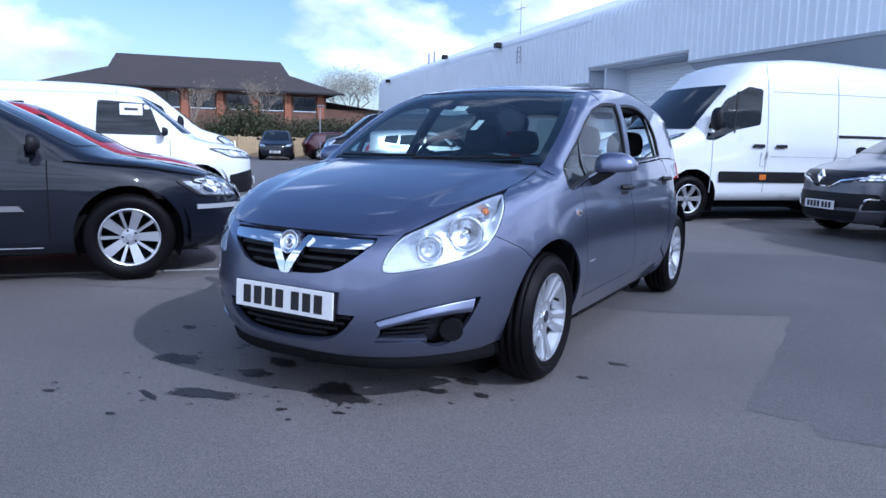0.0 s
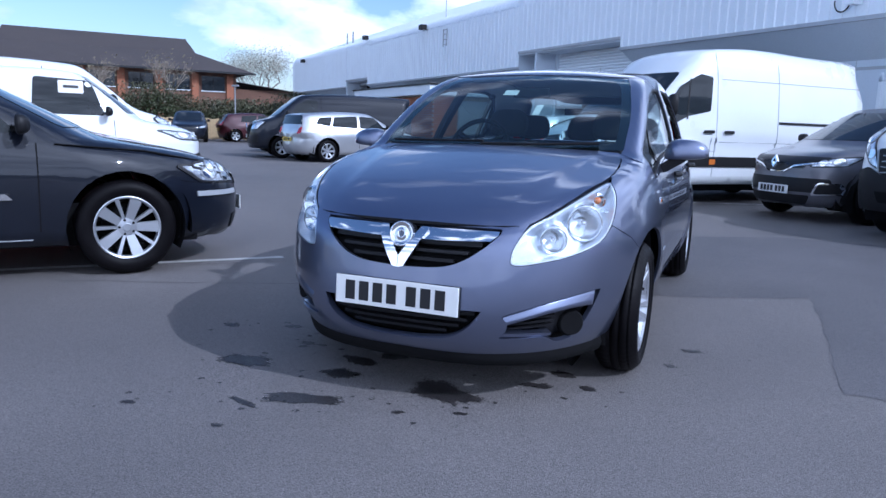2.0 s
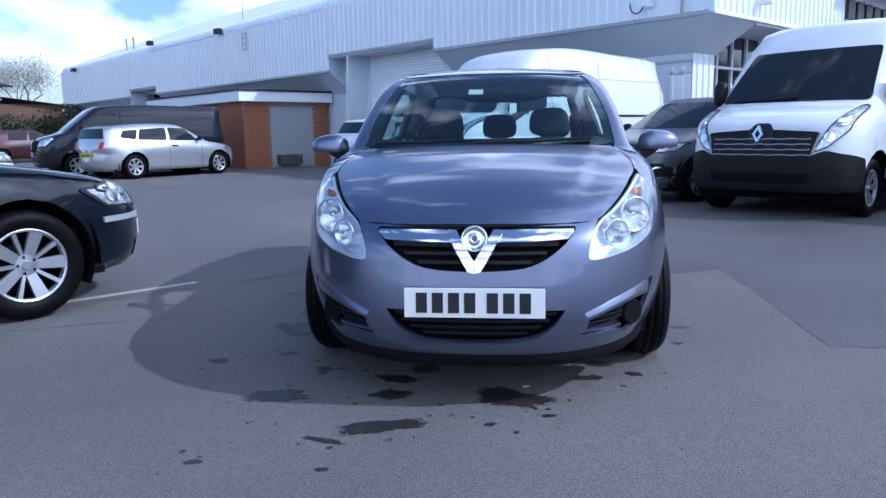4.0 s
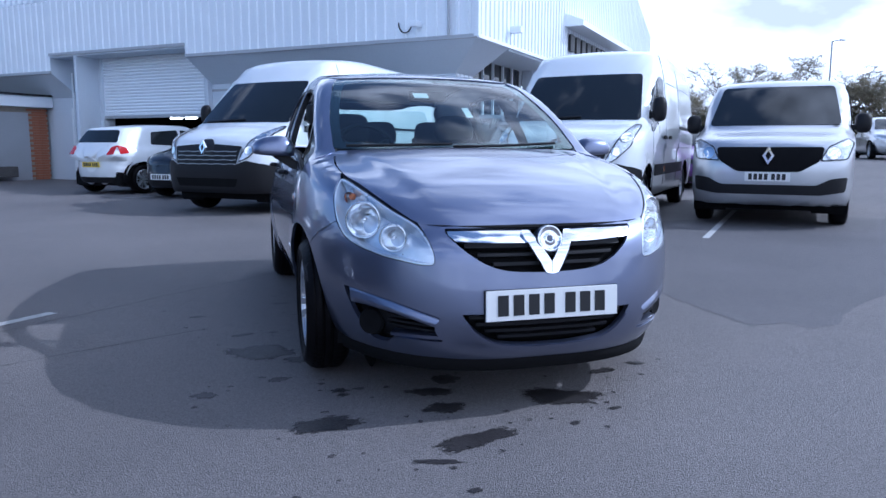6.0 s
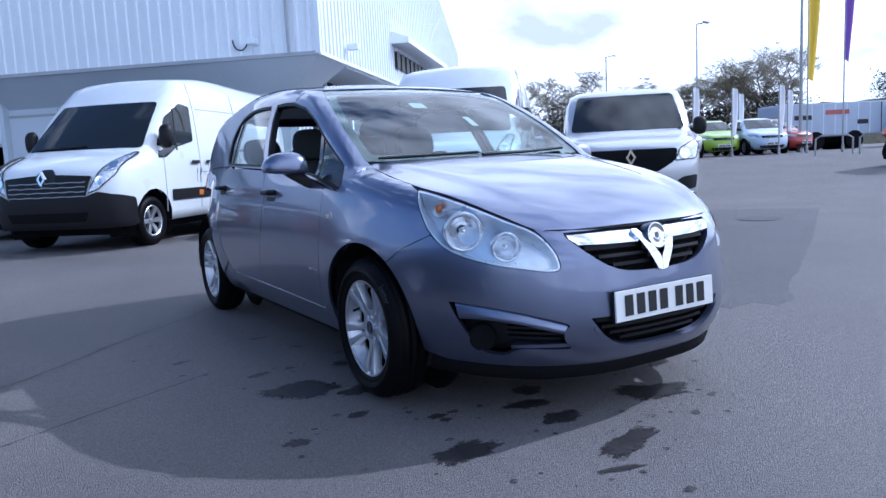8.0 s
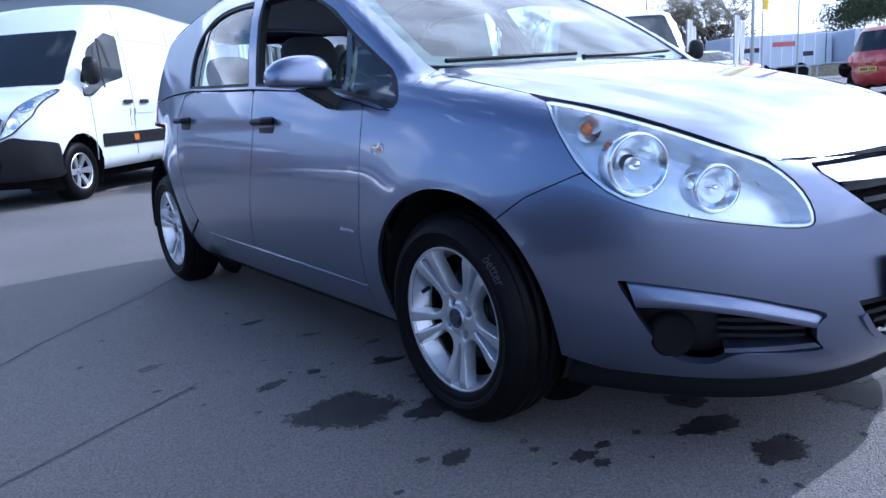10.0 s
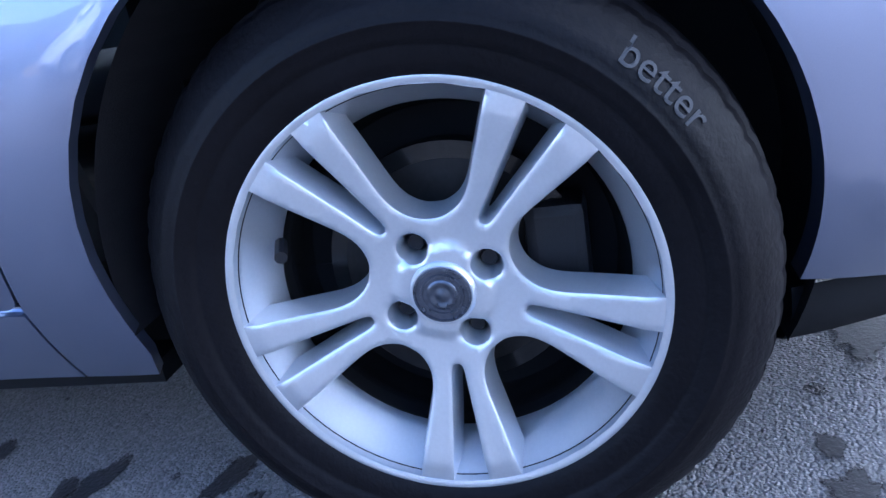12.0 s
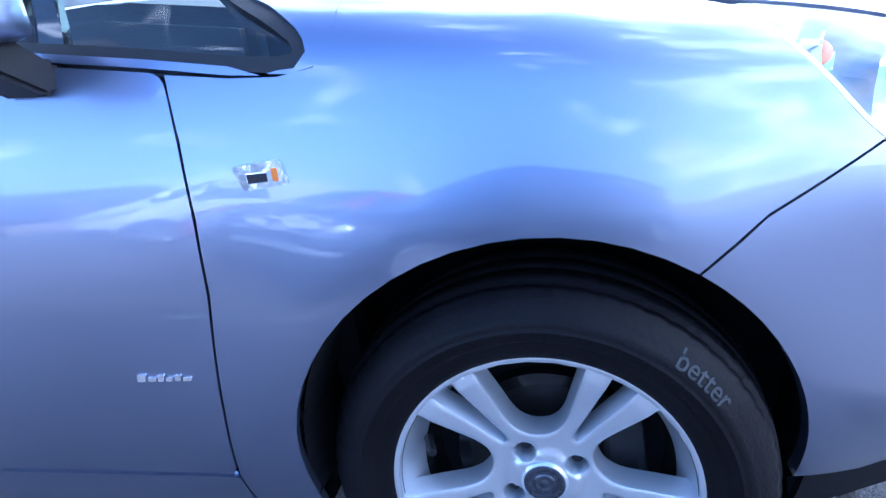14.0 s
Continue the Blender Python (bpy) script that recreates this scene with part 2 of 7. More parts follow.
# ---- building blocks ----
def link(name, bm, material, parent=None, label="", smooth=False, at=None):
    me = bpy.data.meshes.new(name)
    lay = bm.verts.layers.float_vector.get("skin")
    soft_normals = [tuple(v[lay]) for v in bm.verts] if lay else None
    if lay:
        bm.verts.layers.float_vector.remove(lay)
    bm.to_mesh(me)
    bm.free()
    if soft_normals:
        me.normals_split_custom_set_from_vertices(soft_normals)
    me.materials.append(material)
    if smooth:
        me.polygons.foreach_set("use_smooth", np.ones(len(me.polygons), bool))
    ob = new(name, me)
    ob.parent = parent
    if at is not None:
        ob.matrix_local = at
    if label:
        ob["label"] = label
    return ob


def part(name, bm, material, parent, label="", smooth=False, at=None):
    """One mesh under a thing or under a part."""
    return link(name, bm, material, parent, label, smooth, at)


def thing(name, m, label, category, group="", kind=""):
    ob = new(name)
    ob.empty_display_size = 0.1
    ob.matrix_basis = m
    return tagged(ob, label, category, group, kind)


def box(x0, y0, z0, x1, y1, z1, bevel=0.0, bm=None):
    bm = bm or bmesh.new()
    r = bmesh.ops.create_cube(bm, size=1.0)
    for v in r["verts"]:
        v.co = Vector((x0 + (v.co.x + 0.5) * (x1 - x0), y0 + (v.co.y + 0.5) * (y1 - y0), z0 + (v.co.z + 0.5) * (z1 - z0)))
    if bevel:
        es = list({e for v in r["verts"] for e in v.link_edges})
        bmesh.ops.bevel(bm, geom=es, offset=bevel, segments=2, profile=0.6, affect="EDGES")
    return bm


def prism(poly, a, b, axis="x", bm=None):
    """A polygon drawn in the plane across the axis, pulled out from a to b."""
    bm = bm or bmesh.new()
    place = {"x": lambda p, k: (k, p[0], p[1]), "y": lambda p, k: (p[0], k, p[1]), "z": lambda p, k: (p[0], p[1], k)}[axis]
    lo, hi = [bm.verts.new(place(p, a)) for p in poly], [bm.verts.new(place(p, b)) for p in poly]
    n = len(poly)
    fs = [bm.faces.new(lo), bm.faces.new(hi)] + [bm.faces.new((lo[i], lo[(i + 1) % n], hi[(i + 1) % n], hi[i])) for i in range(n)]
    bmesh.ops.recalc_face_normals(bm, faces=fs)
    return bm


def lathe(profile, n=48, axis="x", bm=None, arc=2 * math.pi, start=0.0):
    """Turns (radius, along) pairs round the axis."""
    bm = bm or bmesh.new()
    closed = abs(arc - 2 * math.pi) < 1e-6
    rings = []
    for i in range(n if closed else n + 1):
        a = start + arc * i / n
        c, s = math.cos(a), math.sin(a)
        rings.append([bm.verts.new({"x": (h, r * c, r * s), "y": (r * c, h, r * s), "z": (r * c, r * s, h)}[axis]) for r, h in profile])
    fs = []
    for i in range(n):
        p, q = rings[i], rings[(i + 1) % len(rings)]
        for j in range(len(profile) - 1):
            fs.append(bm.faces.new((p[j], p[j + 1], q[j + 1], q[j])))
    bmesh.ops.remove_doubles(bm, verts=[v for r in rings for v in r], dist=1e-5)
    bmesh.ops.recalc_face_normals(bm, faces=[f for f in fs if f.is_valid])
    return bm


def tube(points, r, n=8, bm=None, taper=1.0):
    """A round bar along a line of points."""
    bm = bm or bmesh.new()
    pts = [Vector(p) for p in points]
    rings = []
    for i, p in enumerate(pts):
        d = (pts[min(i + 1, len(pts) - 1)] - pts[max(i - 1, 0)]).normalized()
        s = d.orthogonal().normalized() if i == 0 else (s - d * s.dot(d)).normalized()
        t = d.cross(s)
        k = r * (1 + (taper - 1) * i / max(1, len(pts) - 1))
        rings.append([bm.verts.new(p + s * math.cos(2 * math.pi * j / n) * k + t * math.sin(2 * math.pi * j / n) * k) for j in range(n)])
    for a, b in zip(rings, rings[1:]):
        for j in range(n):
            bm.faces.new((a[j], a[(j + 1) % n], b[(j + 1) % n], b[j]))
    bm.faces.new(rings[0][::-1])
    bm.faces.new(rings[-1])
    return bm


def spline(pts, n=6, closed=True):
    """A rounded line through the points."""
    p = [np.array(q, float) for q in pts]
    out, k = [], len(p)
    for i in range(k if closed else k - 1):
        a, b, c, d = (p[(i + j) % k] if closed else p[min(max(i + j, 0), k - 1)] for j in (-1, 0, 1, 2))
        for s in range(n):
            t = s / n
            out.append(tuple(0.5 * (2 * b + (c - a) * t + (2 * a - 5 * b + 4 * c - d) * t * t + (3 * b - a - 3 * c + d) * t ** 3)))
    return out if closed else out + [tuple(p[-1])]


def rounded(pts, r, n=4):
    """A polygon with its corners rounded."""
    out, k = [], len(pts)
    for i in range(k):
        a, b, c = (Vector(pts[(i + j) % k][:2]) for j in (-1, 0, 1))
        ra = min(r, (a - b).length * 0.45, (c - b).length * 0.45)
        p, q = b + (a - b).normalized() * ra, b + (c - b).normalized() * ra
        for s in range(n + 1):
            t = s / n
            out.append(tuple(p * (1 - t) ** 2 + b * 2 * t * (1 - t) + q * t * t))
    return out


def arc(cx, cy, r, a0, a1, n=16):
    return [(cx + r * math.cos(radians(a0 + (a1 - a0) * i / n)), cy + r * math.sin(radians(a0 + (a1 - a0) * i / n))) for i in range(n + 1)]

# ---- curves and skins: every vehicle is cut from a smooth solid ----
def curve(*pts):
    """A smooth function through the given (position, value) pairs."""
    xs = np.array([p[0] for p in pts], float)
    ys = np.array([p[1] for p in pts], float)
    d = np.diff(ys) / np.diff(xs)
    m = np.concatenate([[d[0]], (d[:-1] * np.diff(xs)[1:] + d[1:] * np.diff(xs)[:-1]) / (np.diff(xs)[1:] + np.diff(xs)[:-1]), [d[-1]]])
    g = np.linspace(xs[0], xs[-1], 1200)
    k = np.clip(np.searchsorted(xs, g, "right") - 1, 0, len(xs) - 2)
    h = xs[k + 1] - xs[k]
    u = (g - xs[k]) / h
    v = (2 * u ** 3 - 3 * u ** 2 + 1) * ys[k] + (u ** 3 - 2 * u ** 2 + u) * h * m[k] + (3 * u ** 2 - 2 * u ** 3) * ys[k + 1] + (u ** 3 - u ** 2) * h * m[k + 1]
    n = 61
    pad = np.concatenate([2 * v[0] - v[n:0:-1], v, 2 * v[-1] - v[-2:-n - 2:-1]])
    for _ in range(2):
        pad = np.convolve(pad, np.ones(n) / n, "same")
    v = pad[n:-n]
    return lambda t: np.interp(t, g, v)


def smax(a, b, r):
    h = np.clip(0.5 + 0.5 * (a - b) / r, 0, 1)
    return b * (1 - h) + a * h + r * h * (1 - h)


def smin(a, b, r):
    return -smax(-a, -b, r)


def solid(s):
    """The lower body and the glasshouse of a vehicle as two functions of place, negative inside."""
    A, n, nr, y0, y1 = s["A"], s.get("n", 2.5), s.get("nr", 4.0), s["y0"], s["y1"]
    wz, nose, tail, top = s["wz"], s["nose"], s["tail"], s["top"]
    crown, flares = s.get("crown", 0.05), s.get("flares", ())
    swell = s.get("swell", lambda x, y: 0.0)

    def lower(x, y, z):
        w = A * wz(z)
        for fy, fz, fr, amount in flares:
            d = np.sqrt((y - fy) ** 2 + (z - fz) ** 2)
            w = w + amount * np.exp(-((d - fr) / 0.09) ** 2)
        e = (np.abs(x) / w) ** n
        e = e + (np.clip(y0 - y, 0, None) / np.maximum(y0 - nose(z), 0.05)) ** n + (np.clip(y - y1, 0, None) / np.maximum(tail(z) - y1, 0.05)) ** nr
        plan = A * (np.clip(e, 1e-9, None) ** (1 / n) - 1)
        lid = z - (top(y) - crown * (x / A) ** 2 + swell(x, y))
        f = smax(plan, lid, s.get("shoulder", 0.06))
        return smax(f, s.get("floor", 0.17) - z, 0.02)

    wg, ry, roof, ws, rw = s["wg"], s["ry"], s["roof"], s["ws"], s["rw"]

    def house(x, y, z):
        side = np.abs(x) - wg(z) * ry(y)
        front = (ws[0] + (z - ws[1]) * ws[2] + ws[3] * x * x + ws[4] * (z - ws[1]) ** 2 - y) * 0.5
        back = y - (rw[0] - (z - rw[1]) * rw[2] - rw[3] * x * x)
        lid = z - (roof(y) - s.get("roof_crown", 0.05) * (x / A) ** 2)
        f = smax(smax(side, lid, s.get("rail", 0.05)), smax(front, back, 0.03), s.get("pillar", 0.03))
        return smax(f, s.get("belt", 0.8) - z, 0.01)

    return lower, house


def both(s):
    lower, house = solid(s)
    return lambda x, y, z: smin(lower(x, y, z), house(x, y, z), s.get("blend", 0.03))


def strike(f, o, d, far=3.0, steps=90):
    """Where the rays from o along d first enter the solid f. Rows of nan where they miss."""
    o, d = np.asarray(o, float), np.asarray(d, float)
    lo, hi, live = np.zeros(len(o)), np.full(len(o), np.nan), np.arange(len(o))
    for k in range(1, steps + 1):
        p = o[live] + d[live] * (far * k / steps)
        inside = f(p[:, 0], p[:, 1], p[:, 2]) < 0
        hi[live[inside]], lo[live[inside]] = far * k / steps, far * (k - 1) / steps
        live = live[~inside]
        if not len(live):
            break
    for _ in range(14):
        m = (lo + hi) / 2
        p = o + d * np.nan_to_num(m)[:, None]
        inside = f(p[:, 0], p[:, 1], p[:, 2]) < 0
        hi, lo = np.where(inside, m, hi), np.where(inside, lo, m)
    return o + d * hi[:, None]


def slope(f, p, e=0.012):
    g = np.stack([f(*(p + np.eye(3)[k] * e).T) - f(*(p - np.eye(3)[k] * e).T) for k in range(3)], 1)
    return g / np.maximum(np.linalg.norm(g, axis=1), 1e-9)[:, None]



def within(poly, q):
    """Which of the points q lie inside the polygon."""
    x, y = q[:, 0], q[:, 1]
    c = np.zeros(len(q), bool)
    for (ax, ay), (bx, by) in zip(poly, poly[1:] + poly[:1]):
        if ay != by:
            c ^= ((ay > y) != (by > y)) & (x < (bx - ax) * (y - ay) / (by - ay) + ax)
    return c


def dense(poly, step):
    out = []
    for a, b in zip(poly, poly[1:] + poly[:1]):
        k = max(1, int(math.ceil(math.dist(a, b) / step)))
        out += [(a[0] + (b[0] - a[0]) * i / k, a[1] + (b[1] - a[1]) * i / k) for i in range(k)]
    return out


FRAMES = {  # origin, first axis, second axis, the way in
    "front": ((0, -1.5, 0), (1, 0, 0), (0, 0, 1), (0, 1, 0)),
    "side": ((1.6, 0, 0), (0, 1, 0), (0, 0, 1), (-1, 0, 0)),
    "top": ((0, 0, 3.2), (1, 0, 0), (0, 1, 0), (0, 0, -1)),
    "rear": ((0, 9, 0), (1, 0, 0), (0, 0, 1), (0, -1, 0)),
    "corner": ((1.2, -1.2, 0), (0.7071, 0.7071, 0), (0, 0, 1), (-0.7071, 0.7071, 0)),
}


def sheet(poly, frame_name, f, off=0.0, thick=0.012, step=0.04, holes=(), bm=None, far=0.0, mirror=False, rim=0.0):
    """A panel cut from the skin of the solid f by an outline drawn in one of the FRAMES, set off along the normal,
    with edges turned in by thick. rim: how far its outermost edge is rounded inwards."""
    from mathutils.geometry import delaunay_2d_cdt
    bm = bm or bmesh.new()
    far = far or {"side": 1.9, "top": 3.2, "corner": 2.6}.get(frame_name, 9.0 if frame_name == "rear" else 4.5)
    lay = bm.verts.layers.float_vector.get("skin") or bm.verts.layers.float_vector.new("skin")
    o, e1, e2, d = (np.array(k, float) for k in FRAMES[frame_name])
    loops = [dense([tuple(p) for p in poly], step)] + [dense([tuple(p) for p in h], step) for h in holes]
    pts, edges = [], []
    for lp in loops:
        s = len(pts)
        pts += lp
        edges += [(s + i, s + (i + 1) % len(lp)) for i in range(len(lp))]
    edge = np.array(pts)
    lo, hi = edge.min(0), edge.max(0)
    gx, gy = np.meshgrid(np.arange(lo[0], hi[0], step), np.arange(lo[1], hi[1], step * 0.87))
    gx = gx + (np.arange(gx.shape[0])[:, None] % 2) * step * 0.5
    q = np.stack([gx.ravel(), gy.ravel()], 1)
    keep = within(loops[0], q)
    for h in loops[1:]:
        keep &= ~within(h, q)
    q = q[keep]
    if len(q):
        near = np.min(((q[:, None] - edge[None]) ** 2).sum(2), axis=1)
        q = q[near > (0.45 * step) ** 2]
    vs = [Vector(p) for p in pts] + [Vector(p) for p in q]
    v2, _, tris, orig, _, _ = delaunay_2d_cdt(vs, edges, [], 0, 1e-6)
    c2 = np.array([tuple(v) for v in v2])
    tri = np.array([t for t in tris])
    mid = c2[tri].mean(1)
    ok = within(loops[0], mid)
    for h in loops[1:]:
        ok &= ~within(h, mid)
    tri = tri[ok]
    p3 = strike(f, o + c2[:, :1] * e1 + c2[:, 1:] * e2, np.tile(d, (len(c2), 1)), far, int(far / 0.06))
    bad = np.isnan(p3[:, 0])
    nrm = slope(f, np.nan_to_num(p3))
    p3 = p3 + nrm * off
    tri = tri[~bad[tri].any(1)]
    sx = -1 if mirror else 1
    vb = [None] * len(c2)
    for i in np.unique(tri):
        vb[i] = bm.verts.new((p3[i, 0] * sx, p3[i, 1], p3[i, 2]))
        vb[i][lay] = (nrm[i, 0] * sx, nrm[i, 1], nrm[i, 2])
    flip = np.dot(np.cross(e1, e2), d) > 0
    fs, count = [], {}
    for a, b, c in tri:
        t = (a, c, b) if flip != mirror else (a, b, c)
        fc = bm.faces.new([vb[k] for k in t])
        fc.smooth = True
        for i in range(3):
            count[(t[i], t[(i + 1) % 3])] = 1
    if thick:
        low = {}
        for (a, b) in [k for k in count if (k[1], k[0]) not in count]:
            for i in (a, b):
                if i not in low:
                    w = p3[i] - nrm[i] * thick
                    low[i] = (bm.verts.new((p3[i, 0] * sx, p3[i, 1], p3[i, 2])), bm.verts.new((w[0] * sx, w[1], w[2])))
            bm.faces.new((low[b][0], low[a][0], low[a][1], low[b][1]))
    return bm


def shell(f, ya, yb, zc, step=0.09, around=56, arches=(), A=0.85):
    """The whole skin of a solid as one closed sheet, with round wheel arches (y, z, radius) cut out of its sides."""
    rows = []
    ang = np.linspace(0, 2 * math.pi, around, endpoint=False)
    ring = np.stack([np.sin(ang), 0 * ang, np.cos(ang)], 1)
    stations = [(ya, -k) for k in np.linspace(80, 8, 11)] + [(y, 0) for y in np.linspace(ya, yb, int((yb - ya) / step) + 1)] + [(yb, k) for k in np.linspace(8, 80, 8)]
    neg = lambda x, y, z: -f(x, y, z)
    for y, lat in stations:
        d = ring * math.cos(radians(lat)) + np.array((0, math.sin(radians(lat)), 0))
        rows.append(strike(neg, np.tile((0, y, zc), (around, 1)), d, 4.5, 70))
    g = np.array(rows)
    bm = bmesh.new()
    vs = [[bm.verts.new(p) for p in r] for r in g]
    out = [[None] * around for _ in g]
    for i in range(len(g) - 1):
        for j in range(around):
            k = (j + 1) % around
            c = (g[i, j] + g[i + 1, j] + g[i, k] + g[i + 1, k]) / 4
            if any((c[1] - ay) ** 2 + (c[2] - az) ** 2 < ar * ar and (abs(c[0]) > A * 0.5 or c[2] < az) for ay, az, ar in arches):
                continue
            fc = bm.faces.new((vs[i][j], vs[i + 1][j], vs[i + 1][k], vs[i][k]))
            fc.smooth = True
    bm.faces.new(vs[0][::-1])
    bm.faces.new(vs[-1])
    for v in bm.verts:
        if v.is_boundary and abs(v.co.x) > A * 0.55:
            for ay, az, ar in arches:
                dy, dz = v.co.y - ay, v.co.z - az
                r = math.hypot(dy, dz)
                if r < ar * 1.5 and v.co.z > az * 0.6:
                    v.co.y, v.co.z = ay + dy / r * ar, az + dz / r * ar
    bmesh.ops.delete(bm, geom=[v for v in bm.verts if not v.link_faces], context="VERTS")
    bmesh.ops.recalc_face_normals(bm, faces=list(bm.faces))
    return bm

HERO = dict(
    A=0.848, n=2.8, nr=2.6, y0=0.45, y1=2.0, floor=0.17,
    wz=curve((0.1, 0.83), (0.17, 0.872), (0.24, 0.92), (0.32, 0.957), (0.42, 0.985), (0.5, 0.997), (0.58, 1.0), (0.68, 0.995), (0.78, 0.978), (0.88, 0.947), (0.96, 0.912), (1.1, 0.86)),
    nose=curve((0.1, -0.72), (0.18, -0.79), (0.25, -0.85), (0.35, -0.885), (0.45, -0.88), (0.55, -0.865), (0.63, -0.85), (0.71, -0.81), (0.8, -0.75), (1.1, -0.5)),
    tail=curve((0.1, 2.95), (0.3, 3.08), (0.5, 3.12), (0.7, 3.11), (0.9, 3.08), (1.1, 3.0)),
    top=curve((-1.2, 0.5), (-0.9, 0.66), (-0.8, 0.72), (-0.7, 0.765), (-0.5, 0.845), (-0.25, 0.91), (0.0, 0.96), (0.3, 1.005), (0.6, 1.03), (1.0, 1.03), (3.3, 1.03)),
    crown=0.05, shoulder=0.07,
    swell=lambda x, y: 0.009 / (1 + np.exp((np.abs(x) - 0.40 - 0.20 * (y + 0.6)) / 0.014)) * np.clip((y + 0.75) / 0.25, 0, 1), flares=((0.0, 0.3, 0.35, 0.008), (2.511, 0.3, 0.35, 0.016)),
    wg=curve((0.7, 0.86), (0.9, 0.815), (1.0, 0.785), (1.15, 0.735), (1.3, 0.67), (1.4, 0.615), (1.5, 0.55)),
    ry=curve((0.0, 0.88), (0.4, 0.92), (0.8, 0.965), (1.3, 1.0), (2.0, 0.985), (2.5, 0.93), (2.9, 0.87), (3.2, 0.8)),
    roof=curve((0.0, 1.2), (0.8, 1.37), (1.1, 1.43), (1.4, 1.467), (1.7, 1.482), (2.0, 1.48), (2.4, 1.44), (2.8, 1.385), (3.2, 1.31)),
    ws=(0.188, 0.98, 1.45, 0.15, 0.9), rw=(3.10, 0.95, 0.5, 0.15), roof_crown=0.07, rail=0.06, belt=0.85, blend=0.02)

# ---- vehicles ----
def tyre_mesh(R, rim, width):
    w = width / 2
    return lathe([(rim, -w * 0.86), (rim + 0.012, -w * 0.95), ((R + rim) / 2, -w * 1.06), (R - 0.018, -w * 0.9), (R - 0.004, -w * 0.72), (R, -w * 0.4), (R, w * 0.4),
                  (R - 0.004, w * 0.72), (R - 0.018, w * 0.9), ((R + rim) / 2, w * 1.06), (rim + 0.012, w * 0.95), (rim, w * 0.86)], 40)


def rim_mesh(rim, width, spokes, dish=0.03):
    """A plain cast wheel that faces +x: flange, spokes and hub in one casting. Ten spokes are five broad and five slim ones."""
    w = width / 2
    bm = lathe([(rim + 0.004, w * 0.84), (rim - 0.006, w * 0.9), (rim - 0.016, w * 0.84), (rim - 0.022, w * 0.55)], 40)
    hub = w * 0.86 - dish
    lathe([(0.0, hub + 0.012), (0.026, hub + 0.012), (0.030, hub + 0.004), (0.07, hub), (0.075, hub - 0.04)], 24, bm=bm)
    for k in range(spokes):
        a = 2 * math.pi * k / spokes
        wide = 0.62 if spokes != 10 else (0.72 if k % 2 == 0 else 0.24)
        t, h1 = 0.55 * rim * math.pi / max(5, spokes if spokes != 10 else 7) * wide, w * 0.86
        ps = [(0.055, -t * 0.7, hub), (rim - 0.012, -t, h1 - 0.004), (rim - 0.012, t, h1 - 0.004), (0.055, t * 0.7, hub)]
        top, low = [], []
        for r, s, h in ps:
            y, z = r * math.cos(a) - s * math.sin(a), r * math.sin(a) + s * math.cos(a)
            top.append(bm.verts.new((h, y, z)))
            low.append(bm.verts.new((h - 0.035, y, z)))
        bm.faces.new(top)
        for i in range(4):
            bm.faces.new((top[i], low[i], low[(i + 1) % 4], top[(i + 1) % 4]))
    bmesh.ops.recalc_face_normals(bm, faces=list(bm.faces))
    return bm


def wheel_set(owner, s, y, side, spokes):
    R, rim = s["R"], s.get("rim", s["R"] * 0.66)
    at = pose(side * (s["track"]), y, R, 0, 0, 0 if side > 0 else 180)
    w = part("wheel", tyre_mesh(R, rim, s.get("tw", 0.2)), M["rubber"], owner, smooth=True, at=at)
    part("rim", rim_mesh(rim, s.get("tw", 0.2), spokes), s.get("rim_mat", M["alloy"]), w, "silver spoked rim")
    # barrel and brake disc near-black: shade behind the spokes put into colour
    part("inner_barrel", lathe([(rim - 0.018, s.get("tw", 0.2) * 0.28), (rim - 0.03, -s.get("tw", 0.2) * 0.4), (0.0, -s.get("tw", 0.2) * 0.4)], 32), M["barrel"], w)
    for k in range(5):
        a, c = 2 * math.pi * k / 5 + 0.6, s.get("tw", 0.2) * 0.43 - 0.03
        part("wheel_bolt", lathe([(0.0, c + 0.006), (0.009, c + 0.005), (0.010, c - 0.01)], 8), M["plastic"], w, at=pose(0, 0.05 * math.cos(a), 0.05 * math.sin(a)))
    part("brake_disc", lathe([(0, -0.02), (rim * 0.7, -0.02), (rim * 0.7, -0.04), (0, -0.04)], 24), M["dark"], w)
    liner = lathe([(s["arch"] + 0.005, -0.30), (s["arch"] + 0.005, s["A"] * 0.95 - s["track"] + 0.02)], 24, arc=math.pi * 1.3, start=-0.15 * math.pi)
    lathe([(s["arch"] + 0.06, -0.30), (s["arch"] + 0.06, 0.06)], 24, bm=liner, arc=math.pi * 1.1, start=-0.05 * math.pi)
    part("arch_liner", liner, M["dark"], owner, at=pose(side * (s["track"] - 0.02), y, s["az"], 0, 0, 0 if side > 0 else 180))


def plate(owner, at, material=None, w=0.52, h=0.111):
    """A number plate with plain bars in place of its characters; it faces -y."""
    p = part("number_plate", box(-w / 2, -0.004, -h / 2, w / 2, 0.004, h / 2, 0.002), material or M["plate_white"], owner, at=at)
    for k in range(7):
        a = 0.085 + k * 0.115 + (0.045 if k > 3 else 0.0)
        part("plate_bar", box(-w / 2 + a * w, -0.0055, -h * 0.34, -w / 2 + (a + 0.08) * w, -0.0045, h * 0.34), M["ink"], p)
    return p


